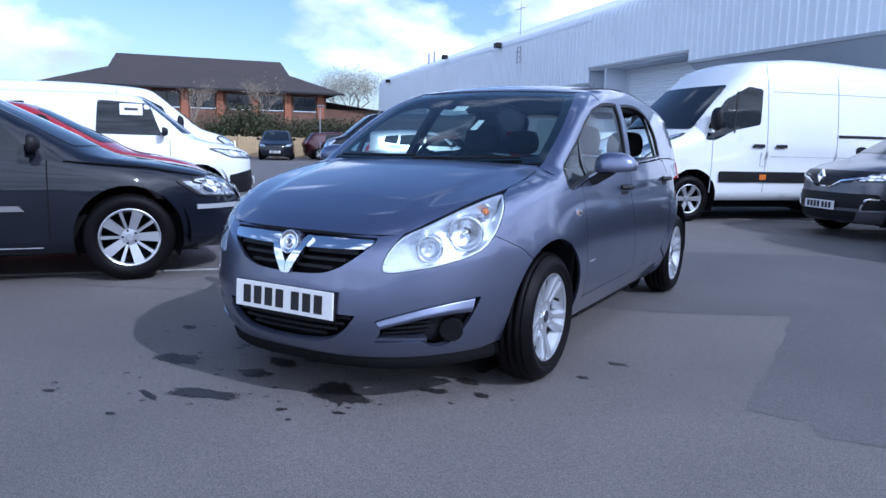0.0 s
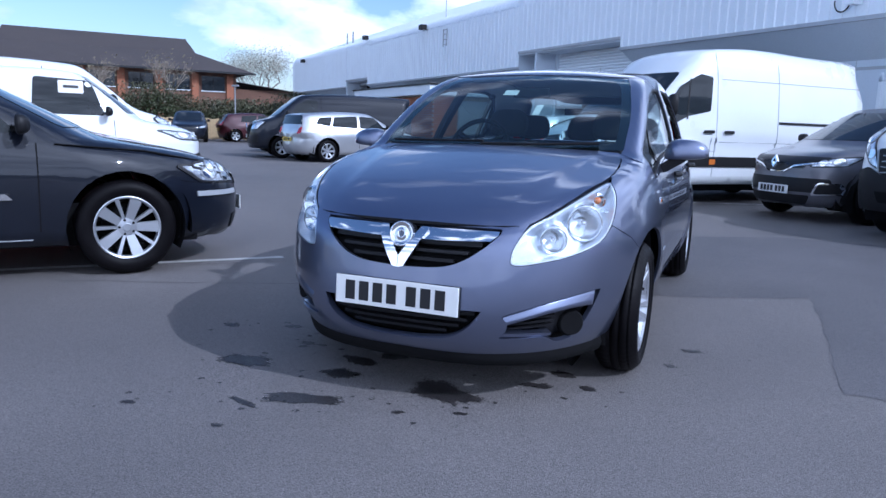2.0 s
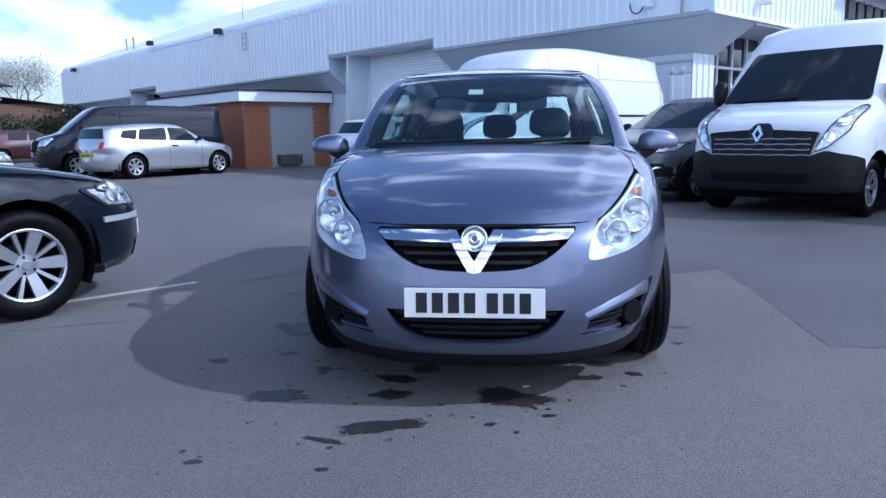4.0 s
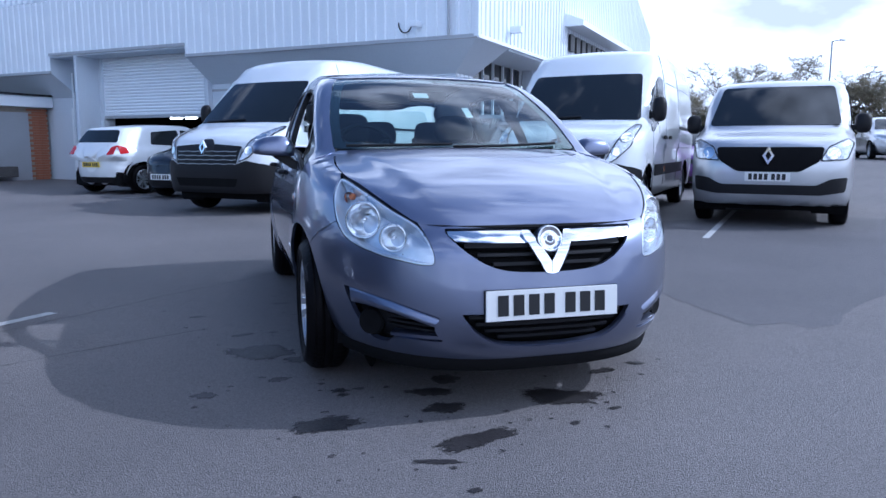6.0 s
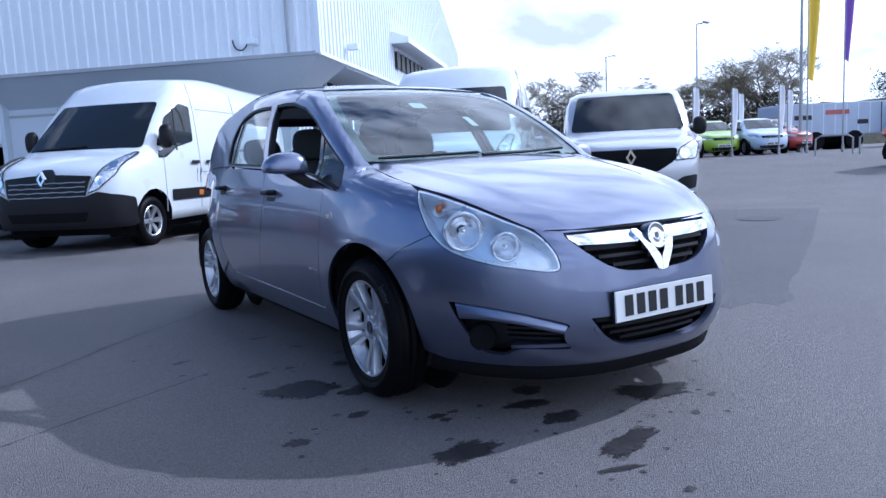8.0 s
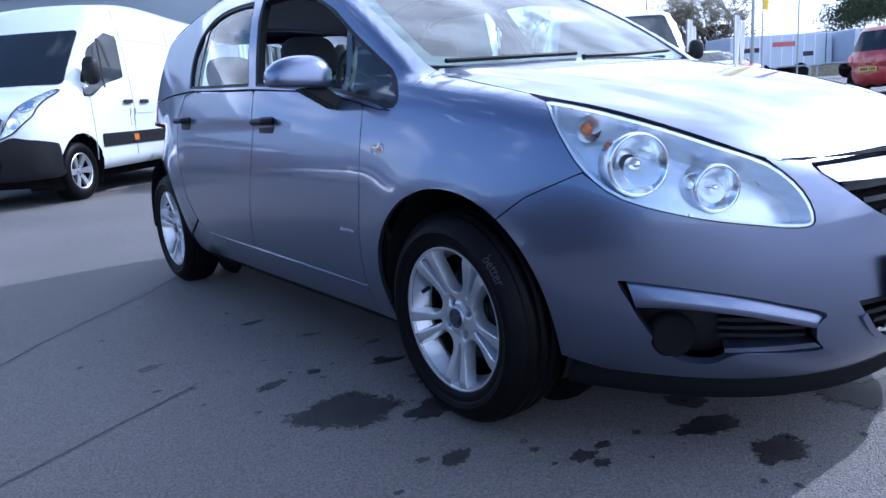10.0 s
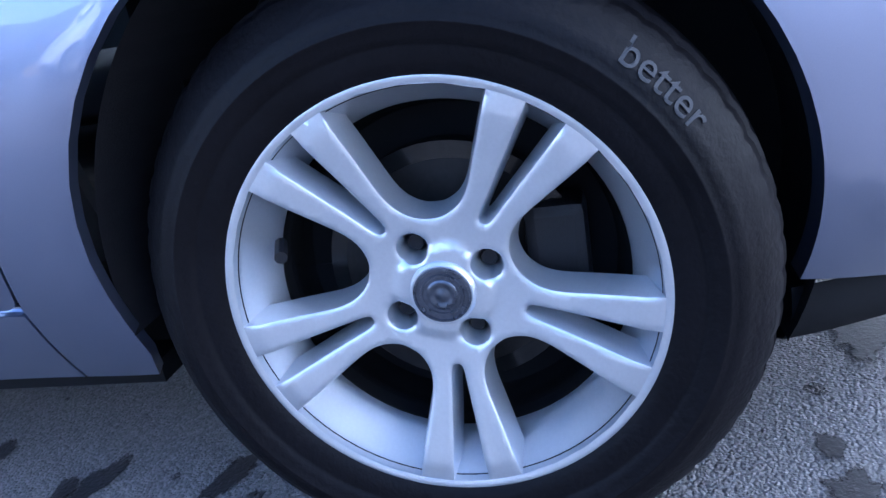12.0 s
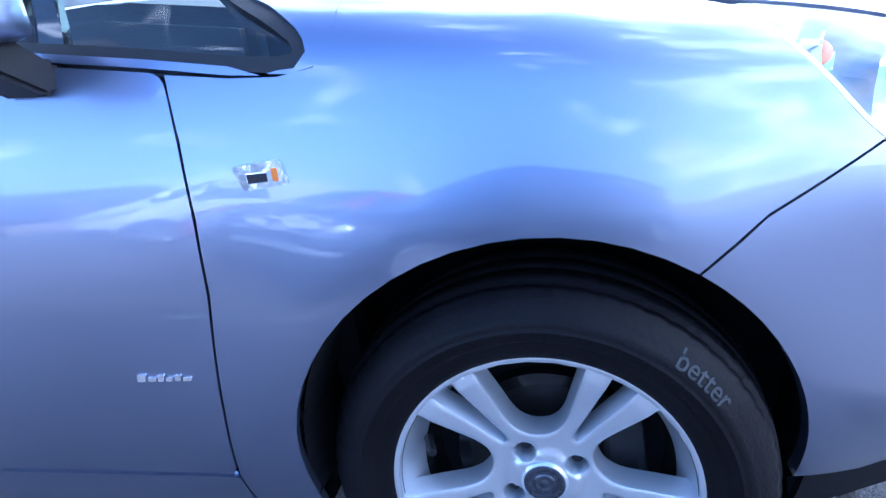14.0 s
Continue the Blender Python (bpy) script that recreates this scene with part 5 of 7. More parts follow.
# fog lamp pockets
for mirrored in PAIR:
    FB = [(-0.275, 0.380), (-0.10, 0.412), (0.02, 0.425), (0.115, 0.425), (0.10, 0.37), (0.06, 0.31), (0.02, 0.280), (-0.03, 0.278), (-0.075, 0.297), (-0.262, 0.304)]
    pocket = part("fog_pocket", sheet(grown(FB, 0.022), "corner", BODY, -0.05, 0.01, 0.035, mirror=mirrored), M["plastic"], hero, "black fog lamp pocket")
    brow_top = spline([(-0.289, 0.389), (-0.19, 0.420), (-0.098, 0.442), (0.02, 0.460), (0.140, 0.471)], 6, False)
    brow_low = spline([(-0.270, 0.350), (-0.19, 0.372), (-0.098, 0.392), (0.02, 0.405), (0.112, 0.404)], 6, False)
    brow, rows = bmesh.new(), []
    for k, off in ((0.0, -0.020), (0.0, -0.017), (0.33, -0.010), (0.66, -0.004), (0.96, 0.001), (1.0, -0.004), (1.0, -0.045)):
        p3 = on_corner([(a[0] + (b[0] - a[0]) * k, a[1] + (b[1] - a[1]) * k) for a, b in zip(brow_top, brow_low)])
        p3 = p3 + slope(BODY, p3) * off
        rows.append([brow.verts.new((-p[0] if mirrored else p[0], p[1], p[2])) for p in p3])
    for p, q in zip(rows, rows[1:]):
        for k in range(len(p) - 1):
            brow.faces.new((p[k], p[k + 1], q[k + 1], q[k])).smooth = True
    bmesh.ops.recalc_face_normals(brow, faces=list(brow.faces))
    part("pocket_brow", brow, P, pocket, "painted brow over the pocket")
    part("pocket_floor", sheet([(-0.288, 0.299), (-0.14, 0.299), (-0.075, 0.296), (-0.075, 0.308), (-0.14, 0.311), (-0.27, 0.313)], "corner", BODY, -0.006, 0.035, 0.03, mirror=mirrored), P, pocket, "painted lower edge of the pocket")
    for z in (0.322, 0.342, 0.362):
        part("pocket_slat", sheet([(-0.255, z), (-0.06, z + 0.008), (-0.06, z + 0.016), (-0.255, z + 0.008)], "corner", BODY, -0.022, 0.02, 0.04, mirror=mirrored), M["plastic"], pocket)
    c = strike(BODY, np.array([[1.2 + 0.022 * 0.7071, -1.2 + 0.022 * 0.7071, 0.333]]), np.array([[-0.7071, 0.7071, 0]]), 2.6, 60)[0]
    sx = -1 if mirrored else 1
    part("fog_cap", lathe([(0.0, -0.012), (0.046, -0.014), (0.052, -0.006), (0.054, 0.03)], 28, "y"), M["dark"], pocket, "round black fog lamp blank", at=pose((c[0] - 0.017) * sx, c[1] + 0.030, c[2], 0, 0, sx * 36))

# headlights: bright bowl, reflectors, indicator, clear lens
def lamp_at(a, z, depth):
    p = strike(BODY, np.array([[1.2 + a * 0.7071, -1.2 + a * 0.7071, z]]), np.array([[-0.7071, 0.7071, 0]]), 2.6, 60)[0]
    return p + np.array((-0.6, 0.8, 0)) * depth


M["bowl"] = surface("lamp_bowl", (0.74, 0.79, 0.86), 0.30, 0.7, 0.10, 14, 45, bump=0.05)
M["mirror_bowl"] = surface("mirror_bowl", (0.80, 0.83, 0.87), 0.18, 1.0, 0.05, 14, 45)
for mirrored in PAIR:
    sx = -1 if mirrored else 1
    lamp = part("headlight", sheet(grown(HL, -0.002), "corner", BODY, -0.075, 0.0, 0.04, mirror=mirrored), M["bowl"], hero, "clear headlight with twin reflectors")
    part("lamp_wall", sheet(HL, "corner", BODY, -0.003, 0.075, 0.04, holes=[grown(HL, -0.006)], mirror=mirrored), M["bowl"], lamp)
    part("lamp_seal", sheet(grown(HL, 0.003), "corner", BODY, -0.004, 0.02, 0.04, holes=[grown(HL, -0.004)], mirror=mirrored), M["ink"], lamp)
    for a, z, r in ((0.095, 0.718, 0.064), (-0.065, 0.662, 0.046)):
        p = lamp_at(a, z, 0.074)
        at = pose(p[0] * sx, p[1], p[2], 0, 0, sx * 28)
        part("reflector", lathe([(0.012, 0.02), (r * 0.45, 0.012), (r * 0.8, -0.008), (r, -0.036), (r + 0.006, -0.040), (r + 0.010, -0.03), (r + 0.012, 0.02)], 32, "y"), M["mirror_bowl"], lamp, "chromed reflector", smooth=True, at=at)
        part("bulb_shield", lathe([(0.0, -0.030), (r * 0.14, -0.028), (r * 0.20, -0.020), (r * 0.22, 0.012)], 20, "y"), M["chrome"], lamp, smooth=True, at=at)
    p = lamp_at(0.195, 0.800, 0.060)
    bm = bmesh.new()
    bmesh.ops.create_uvsphere(bm, u_segments=16, v_segments=10, radius=0.015)
    part("indicator_bulb", bm, M["amber"], lamp, "amber indicator bulb", smooth=True, at=pose(p[0] * sx, p[1], p[2]))
    part("indicator_cup", lathe([(0.014, 0.024), (0.027, 0.008), (0.032, -0.010)], 20, "y"), M["chrome"], lamp, at=pose(p[0] * sx, p[1], p[2], 0, 0, sx * 28), smooth=True)
    part("lens", sheet(grown(HL, -0.001), "corner", BODY, 0.001, 0.006, 0.04, mirror=mirrored), M["lens"], lamp, "clear domed lens").visible_shadow = False

# side repeaters, door handles, mirrors, small lettering
for sx in (1, -1):
    p = on_side([(0.282, 0.763)])[0]
    at = pose(p[0] * sx, p[1], p[2], 0, 0, -6 * sx) @ Matrix.Diagonal((sx, 1, 1, 1))
    lens_bm = prism(rounded([(-0.034, -0.013), (0.024, -0.016), (0.034, 0.014), (-0.024, 0.017)], 0.005), -0.004, 0.005, "x")
    if sx < 0:
        bmesh.ops.reverse_faces(lens_bm, faces=list(lens_bm.faces))
    repeater = part("side_repeater", lens_bm, M["lamp"], hero, "clear side repeater", at=at)
    part("repeater_bulb", box(0.003, -0.021, -0.008, 0.0058, -0.013, 0.008, 0.001), M["amber"], repeater, "amber bulb of the side repeater")
    part("repeater_core", box(0.003, -0.008, -0.008, 0.0058, 0.018, 0.005, 0.001), M["chrome"], repeater)
    for y, z in ((1.10, 0.842), (2.06, 0.862)):
        p = on_side([(y, z)])[0]
        # shade of the handle recess drawn as a dark patch on the door
        cup = part("handle_cup_shade", sheet(rounded([(y - 0.085, z - 0.032), (y + 0.06, z - 0.032), (y + 0.06, z + 0.028), (y - 0.085, z + 0.028)], 0.028), "side", BODY, 0.0015, 0.003, 0.03, mirror=sx < 0), M["plastic"], hero, "flat dark patch for the shaded door handle recess")
        part("door_handle", tube([(p[0] * sx + sx * 0.002, y - 0.08, z + 0.012), (p[0] * sx + sx * 0.03, y - 0.05, z + 0.012), (p[0] * sx + sx * 0.032, y + 0.04, z + 0.012), (p[0] * sx + sx * 0.002, y + 0.075, z + 0.012)], 0.013, 8), M["plastic"], cup, "black door handle")
    for a, b, h in ((0.446, 0.458, 0.006), (0.461, 0.470, 0.010), (0.473, 0.484, 0.007), (0.487, 0.496, 0.011), (0.499, 0.512, 0.007), (0.515, 0.528, 0.012)):
        part("badge_bar", sheet([(a, 0.499), (b, 0.499), (b - 0.003, 0.499 + h), (a - 0.003, 0.499 + h)], "side", BODY, 0.002, 0.003, 0.03, mirror=sx < 0), M["chrome"], hero, "small chrome lettering as bars")
    # door mirror
    bm = bmesh.new()
    bmesh.ops.create_uvsphere(bm, u_segments=32, v_segments=20, radius=1.0)
    for v in bm.verts:
        c = v.co.copy()
        w = 0.5 + 0.5 * c.x
        y = math.copysign(abs(c.y) ** 0.8, c.y) * (0.085 if c.y < 0 else 0.022)
        z = abs(c.z) ** 0.7 * (0.088 - 0.034 * w ** 2) if c.z > 0 else -abs(c.z) ** 0.35 * 0.024
        v.co = Vector((math.copysign(abs(c.x) ** 0.75, c.x) * 0.108, y, z - 0.030 + 0.016 * w))
    at = pose(sx * 0.905, 0.60, 0.998, 0, 0, sx * 10) @ Matrix.Diagonal((sx, 1, 1, 1))
    if sx < 0:
        bmesh.ops.reverse_faces(bm, faces=list(bm.faces))
    mir = part("door_mirror", bm, P, hero, "painted door mirror on a black foot", smooth=True, at=at)
    part("mirror_glass", box(-0.075, 0.016, -0.034, 0.075, 0.0235, 0.03, 0.01), M["chrome"], mir, "mirror glass")
    foot = bmesh.new()
    prism([(-0.17, -0.115), (-0.10, -0.115), (-0.005, -0.055), (0.02, -0.03), (-0.06, -0.03), (-0.12, -0.075), (-0.17, -0.08)], -0.035, 0.035, "y", foot)
    bmesh.ops.bevel(foot, geom=list(foot.edges), offset=0.006, segments=2, affect="EDGES")
    part("mirror_foot", foot, M["plastic"], mir, "black mirror foot")

# wipers
for name, pts in (("wiper", [(0.52, 0.38, 1.018), (0.20, 0.33, 1.004), (-0.06, 0.31, 1.000)]), ("wiper", [(-0.06, 0.30, 1.012), (-0.35, 0.35, 1.006), (-0.58, 0.43, 1.002)])):
    tops = on_front([(x, z) for x, _, z in pts])
    w = part(name, tube([(p[0], p[1] - 0.018, p[2] + 0.002) for p in tops], 0.007, 6), M["plastic"], hero, "black windscreen wiper")
    part("wiper_blade", tube([(p[0], p[1] - 0.012, p[2] + 0.002) for p in tops], 0.006, 6), M["rubber"], w)
part("aerial", tube([(0.0, 2.72, 1.38), (0.0, 2.86, 1.60)], 0.004, 6, taper=0.4), M["plastic"], hero, "thin black roof aerial")

# cabin: tub, dashboard, wheel, seats
part("cabin_floor", box(-0.70, 0.0, 0.22, 0.70, 2.95, 0.30), M["dark"], hero)
part("bulkhead", box(-0.66, 0.28, 0.3, 0.66, 0.32, 0.93), M["dark"], hero)
dash = bmesh.new()
prism([(0.33, 0.70), (0.33, 0.945), (0.55, 0.985), (0.82, 0.985), (0.92, 0.93), (0.90, 0.72)], -0.66, 0.66, "x", dash)
bmesh.ops.bevel(dash, geom=list(dash.edges), offset=0.025, segments=3, affect="EDGES")
part("dashboard", dash, M["cloth"], hero, "dark grey dashboard")
sw = lathe([(0.18 + 0.016 * math.cos(k * math.pi / 4), 0.016 * math.sin(k * math.pi / 4)) for k in range(9)], 32, "y")
for a in (0, 120, 240):
    tube([(0, 0.01, 0), (0.18 * math.cos(radians(a - 90)), 0, 0.18 * math.sin(radians(a - 90)))], 0.018, 6, sw)
part("steering_wheel", sw, M["plastic"], hero, "black steering wheel", smooth=True, at=pose(-0.36, 0.98, 0.96, -24))


def pad(w, d, h, lean=0.0):
    """A stuffed cushion: a box with fully rounded sides."""
    bm = bmesh.new()
    bmesh.ops.create_uvsphere(bm, u_segments=24, v_segments=16, radius=1.0)
    for v in bm.verts:
        c = [math.copysign(abs(k) ** 0.55, k) for k in v.co]
        v.co = Vector((c[0] * w / 2 * (1 - 0.12 * max(0, c[2])), c[1] * d / 2 + lean * (c[2] + 1) * h / 2, (c[2] + 1) * h / 2))
    return bm


def seat(x, y, z, w, parent, name="seat"):
    s = part(name, pad(w, 0.52, 0.17), M["cloth"], parent, "charcoal cloth seat", smooth=True, at=pose(x, y - 0.22, z))
    part("backrest", pad(w, 0.15, 0.60, 0.30), M["cloth"], s, smooth=True, at=pose(0, 0.26, 0.06))
    part("headrest", pad(0.27, 0.10, 0.19, 0.2), M["cloth"], s, smooth=True, at=pose(0, 0.45, 0.665))
    return s


seat(-0.36, 1.32, 0.36, 0.5, hero)
seat(0.36, 1.32, 0.36, 0.5, hero)
for x in (-0.42, 0.0, 0.42):
    seat(x, 2.15, 0.34, 0.42, hero, "rear_seat")
for mirrored in PAIR:
    skin("door_card", [(0.35, 0.32), (2.2, 0.34), (2.2, 0.98), (1.2, 0.95), (0.42, 0.90)], "side", M["cloth"], off=-0.075, step=0.08, sides=(mirrored,), label="dark door lining")
skin("roof_lining", [(0.46, 1.06), (0.50, 1.3), (0.50, 2.7), (-0.50, 2.7), (-0.50, 1.3), (-0.46, 1.06)], "top", M["panel"], off=-0.03, step=0.1, label="pale grey roof lining")


# brake steel taken down to near-black for the shade inside the wheel
M["dark_steel"] = surface("shade_dark_brake_steel", (0.02, 0.019, 0.019), 0.5, 0.7, 0.3, 30, 200)


# wheels with five pairs of spokes
def hero_wheel_meshes():
    """Faces +x; origin in the wheel's centre plane."""
    rim = 0.196
    tyre = lathe([(rim - 0.002, 0.066), (rim + 0.010, 0.079), (rim + 0.020, 0.0835), (rim + 0.030, 0.0845), (0.2285, 0.0850), (0.2295, 0.0862), (0.236, 0.0900), (0.2435, 0.0912), (0.2445, 0.0922), (0.2460, 0.0922), (0.2470, 0.0910), (0.252, 0.0908), (0.260, 0.0885), (0.2615, 0.0870), (0.272, 0.080), (0.2815, 0.070), (0.288, 0.062),
                  (0.2925, 0.056), (0.289, 0.055), (0.289, 0.050), (0.2965, 0.047), (0.299, 0.022), (0.293, 0.021), (0.293, 0.015), (0.299, 0.014), (0.299, -0.014), (0.293, -0.015), (0.293, -0.021), (0.299, -0.022),
                  (0.2985, -0.05), (0.293, -0.07), (0.265, -0.094), (0.24, -0.094), (rim, -0.07)], 240)
    for v in tyre.verts:  # cross grooves of the shoulder blocks
        r, k = math.hypot(v.co.y, v.co.z), int(round((math.atan2(v.co.z, v.co.y) / (2 * math.pi)) * 240)) % 4
        if 0.285 < r and 0.022 < abs(v.co.x) < 0.075 and k == 0:
            v.co.y, v.co.z = v.co.y * (r - 0.0016) / r, v.co.z * (r - 0.0016) / r
    return tyre


def wheel_face():
    """The cast face: rim flange and barrel, then five double spokes with hollow sides, and the hub."""
    bm = lathe([(0.203, 0.066), (0.2065, 0.0715), (0.2055, 0.0752), (0.2025, 0.0762), (0.1995, 0.0756), (0.1966, 0.0742)], 96)
    lathe([(0.1967, 0.0741), (0.1956, 0.0690), (0.1925, 0.060), (0.184, 0.040), (0.176, 0.023), (0.1735, 0.018), (0.1725, 0.010)], 96, bm=bm)
    for fc in bm.faces:
        fc.smooth = True
    lathe([(0.0, 0.056), (0.029, 0.056), (0.0315, 0.0535), (0.0325, 0.048)], 32, bm=bm)
    from mathutils.geometry import delaunay_2d_cdt
    pitch = 2 * math.pi / 5

    def polar(r, a):
        return (r * math.cos(a), r * math.sin(a))

    outer, holes = [], []
    n = 120
    outer = [polar(0.1985, 2 * math.pi * i / n) for i in range(n)]
    for k in range(5):
        c = k * pitch  # a wide window lies between the spoke pairs, a narrow slot inside each pair
        m = c + pitch / 2
        win = [(0.1965, -0.367), (0.1965, -0.18), (0.1965, 0.0), (0.1965, 0.18), (0.1965, 0.367)]
        cup = [(0.165, 0.368), (0.135, 0.372), (0.110, 0.375), (0.094, 0.350), (0.083, 0.285), (0.0745, 0.16), (0.0720, 0.0), (0.0745, -0.16), (0.083, -0.285), (0.094, -0.350), (0.110, -0.375), (0.135, -0.372), (0.165, -0.368)]
        holes.append([polar(r, m + a) for r, a in win] + spline([polar(r, m + a) for r, a in cup], 4, False))
        slot = [(0.165, 0.090), (0.135, 0.087), (0.105, 0.082), (0.088, 0.078), (0.0795, 0.055), (0.0775, 0.0), (0.0795, -0.055), (0.088, -0.078), (0.105, -0.082), (0.135, -0.087), (0.165, -0.090)]
        holes.append([polar(0.1965, c - 0.092), polar(0.1965, c), polar(0.1965, c + 0.092)] + spline([polar(r, c + a) for r, a in slot], 3, False))
    for k in range(4):
        a = radians(BOLT - SPOKE + 90 * k)
        holes.append([(0.05 * math.cos(a) + 0.0155 * math.cos(t), 0.05 * math.sin(a) + 0.0155 * math.sin(t)) for t in np.linspace(0, 2 * math.pi, 16, endpoint=False)])

    def level(x, y):
        r = math.hypot(x, y)
        h = 0.047 + 0.0268 * min(1, max(0, (r - 0.05) / 0.13)) ** 1.3
        return h + (0.004 if r < 0.046 else 0.0)

    step = 0.006
    loops = [outer] + holes
    pts, edges = [], []
    for lp in loops:
        lp = dense(lp, 0.008)
        s = len(pts)
        pts += lp
        edges += [(s + i, s + (i + 1) % len(lp)) for i in range(len(lp))]
    gx, gy = np.meshgrid(np.arange(-0.2, 0.2, step), np.arange(-0.2, 0.2, step * 0.87))
    gx = gx + (np.arange(gx.shape[0])[:, None] % 2) * step * 0.5
    q = np.stack([gx.ravel(), gy.ravel()], 1)
    keep = within(outer, q)
    for h in holes:
        keep &= ~within(h, q)
    q = q[keep]
    near = np.min(((q[:, None] - np.array(pts)[None]) ** 2).sum(2), axis=1)
    q = q[near > (0.7 * step) ** 2]
    inset = [p for h in holes for p in grown(dense(h, 0.006), 0.0028) if math.hypot(*p) < 0.193]
    q = np.concatenate([q, np.array(inset)])
    v2, _, tris, *_ = delaunay_2d_cdt([Vector(p) for p in pts] + [Vector(p) for p in q], edges, [], 0, 1e-7)
    c2 = np.array([tuple(v) for v in v2])
    tri = np.array(list(tris))
    mid2 = c2[tri].mean(1)
    ok = within(outer, mid2)
    for h in holes:
        ok &= ~within(h, mid2)
    tri = tri[ok]
    edge_pts = np.array([p for p in pts if math.hypot(*p) < 0.195])
    dist = np.sqrt(np.min(((c2[:, None] - edge_pts[None]) ** 2).sum(2), axis=1))
    vs = [bm.verts.new((level(*p) - (0.0016 * max(0.0, 1 - e / 0.0028) if math.hypot(*p) < 0.193 else 0.0), p[0], p[1])) for p, e in zip(c2, dist)]
    used = {}
    for a, b, c in tri:
        fc = bm.faces.new((vs[a], vs[b], vs[c]))
        fc.smooth = True
        for i, j in ((a, b), (b, c), (c, a)):
            used[(i, j)] = 1
    low = {}
    rims = [[np.array(dense(h, 0.008)), np.array(grown(dense(h, 0.008), -0.0012)), np.array(grown(dense(h, 0.008), -0.0055))] for h in holes]
    for (a, b) in [k for k in used if (k[1], k[0]) not in used]:
        if min(math.hypot(*c2[a]), math.hypot(*c2[b])) > 0.194:
            continue
        for i in (a, b):
            if i not in low:
                h, n = min(((h, int(np.argmin(((r[0] - c2[i]) ** 2).sum(1)))) for h, r in enumerate(rims)), key=lambda k: ((rims[k[0]][0][k[1]] - c2[i]) ** 2).sum())
                p, w = rims[h][1][n], rims[h][2][n]
                low[i] = (bm.verts.new((vs[i].co.x - 0.003, p[0], p[1])), bm.verts.new((vs[i].co.x - 0.034, w[0], w[1])), bm.verts.new(vs[i].co))
        for u, w in (((low[a][2], low[b][2]), (low[a][0], low[b][0])), ((low[a][0], low[b][0]), (low[a][1], low[b][1]))):
            fc = bm.faces.new((u[1], u[0], w[0], w[1]))
            fc.smooth = True
    return bm


BOLT, SPOKE = 27.5, -17.6
TRK = 0.742


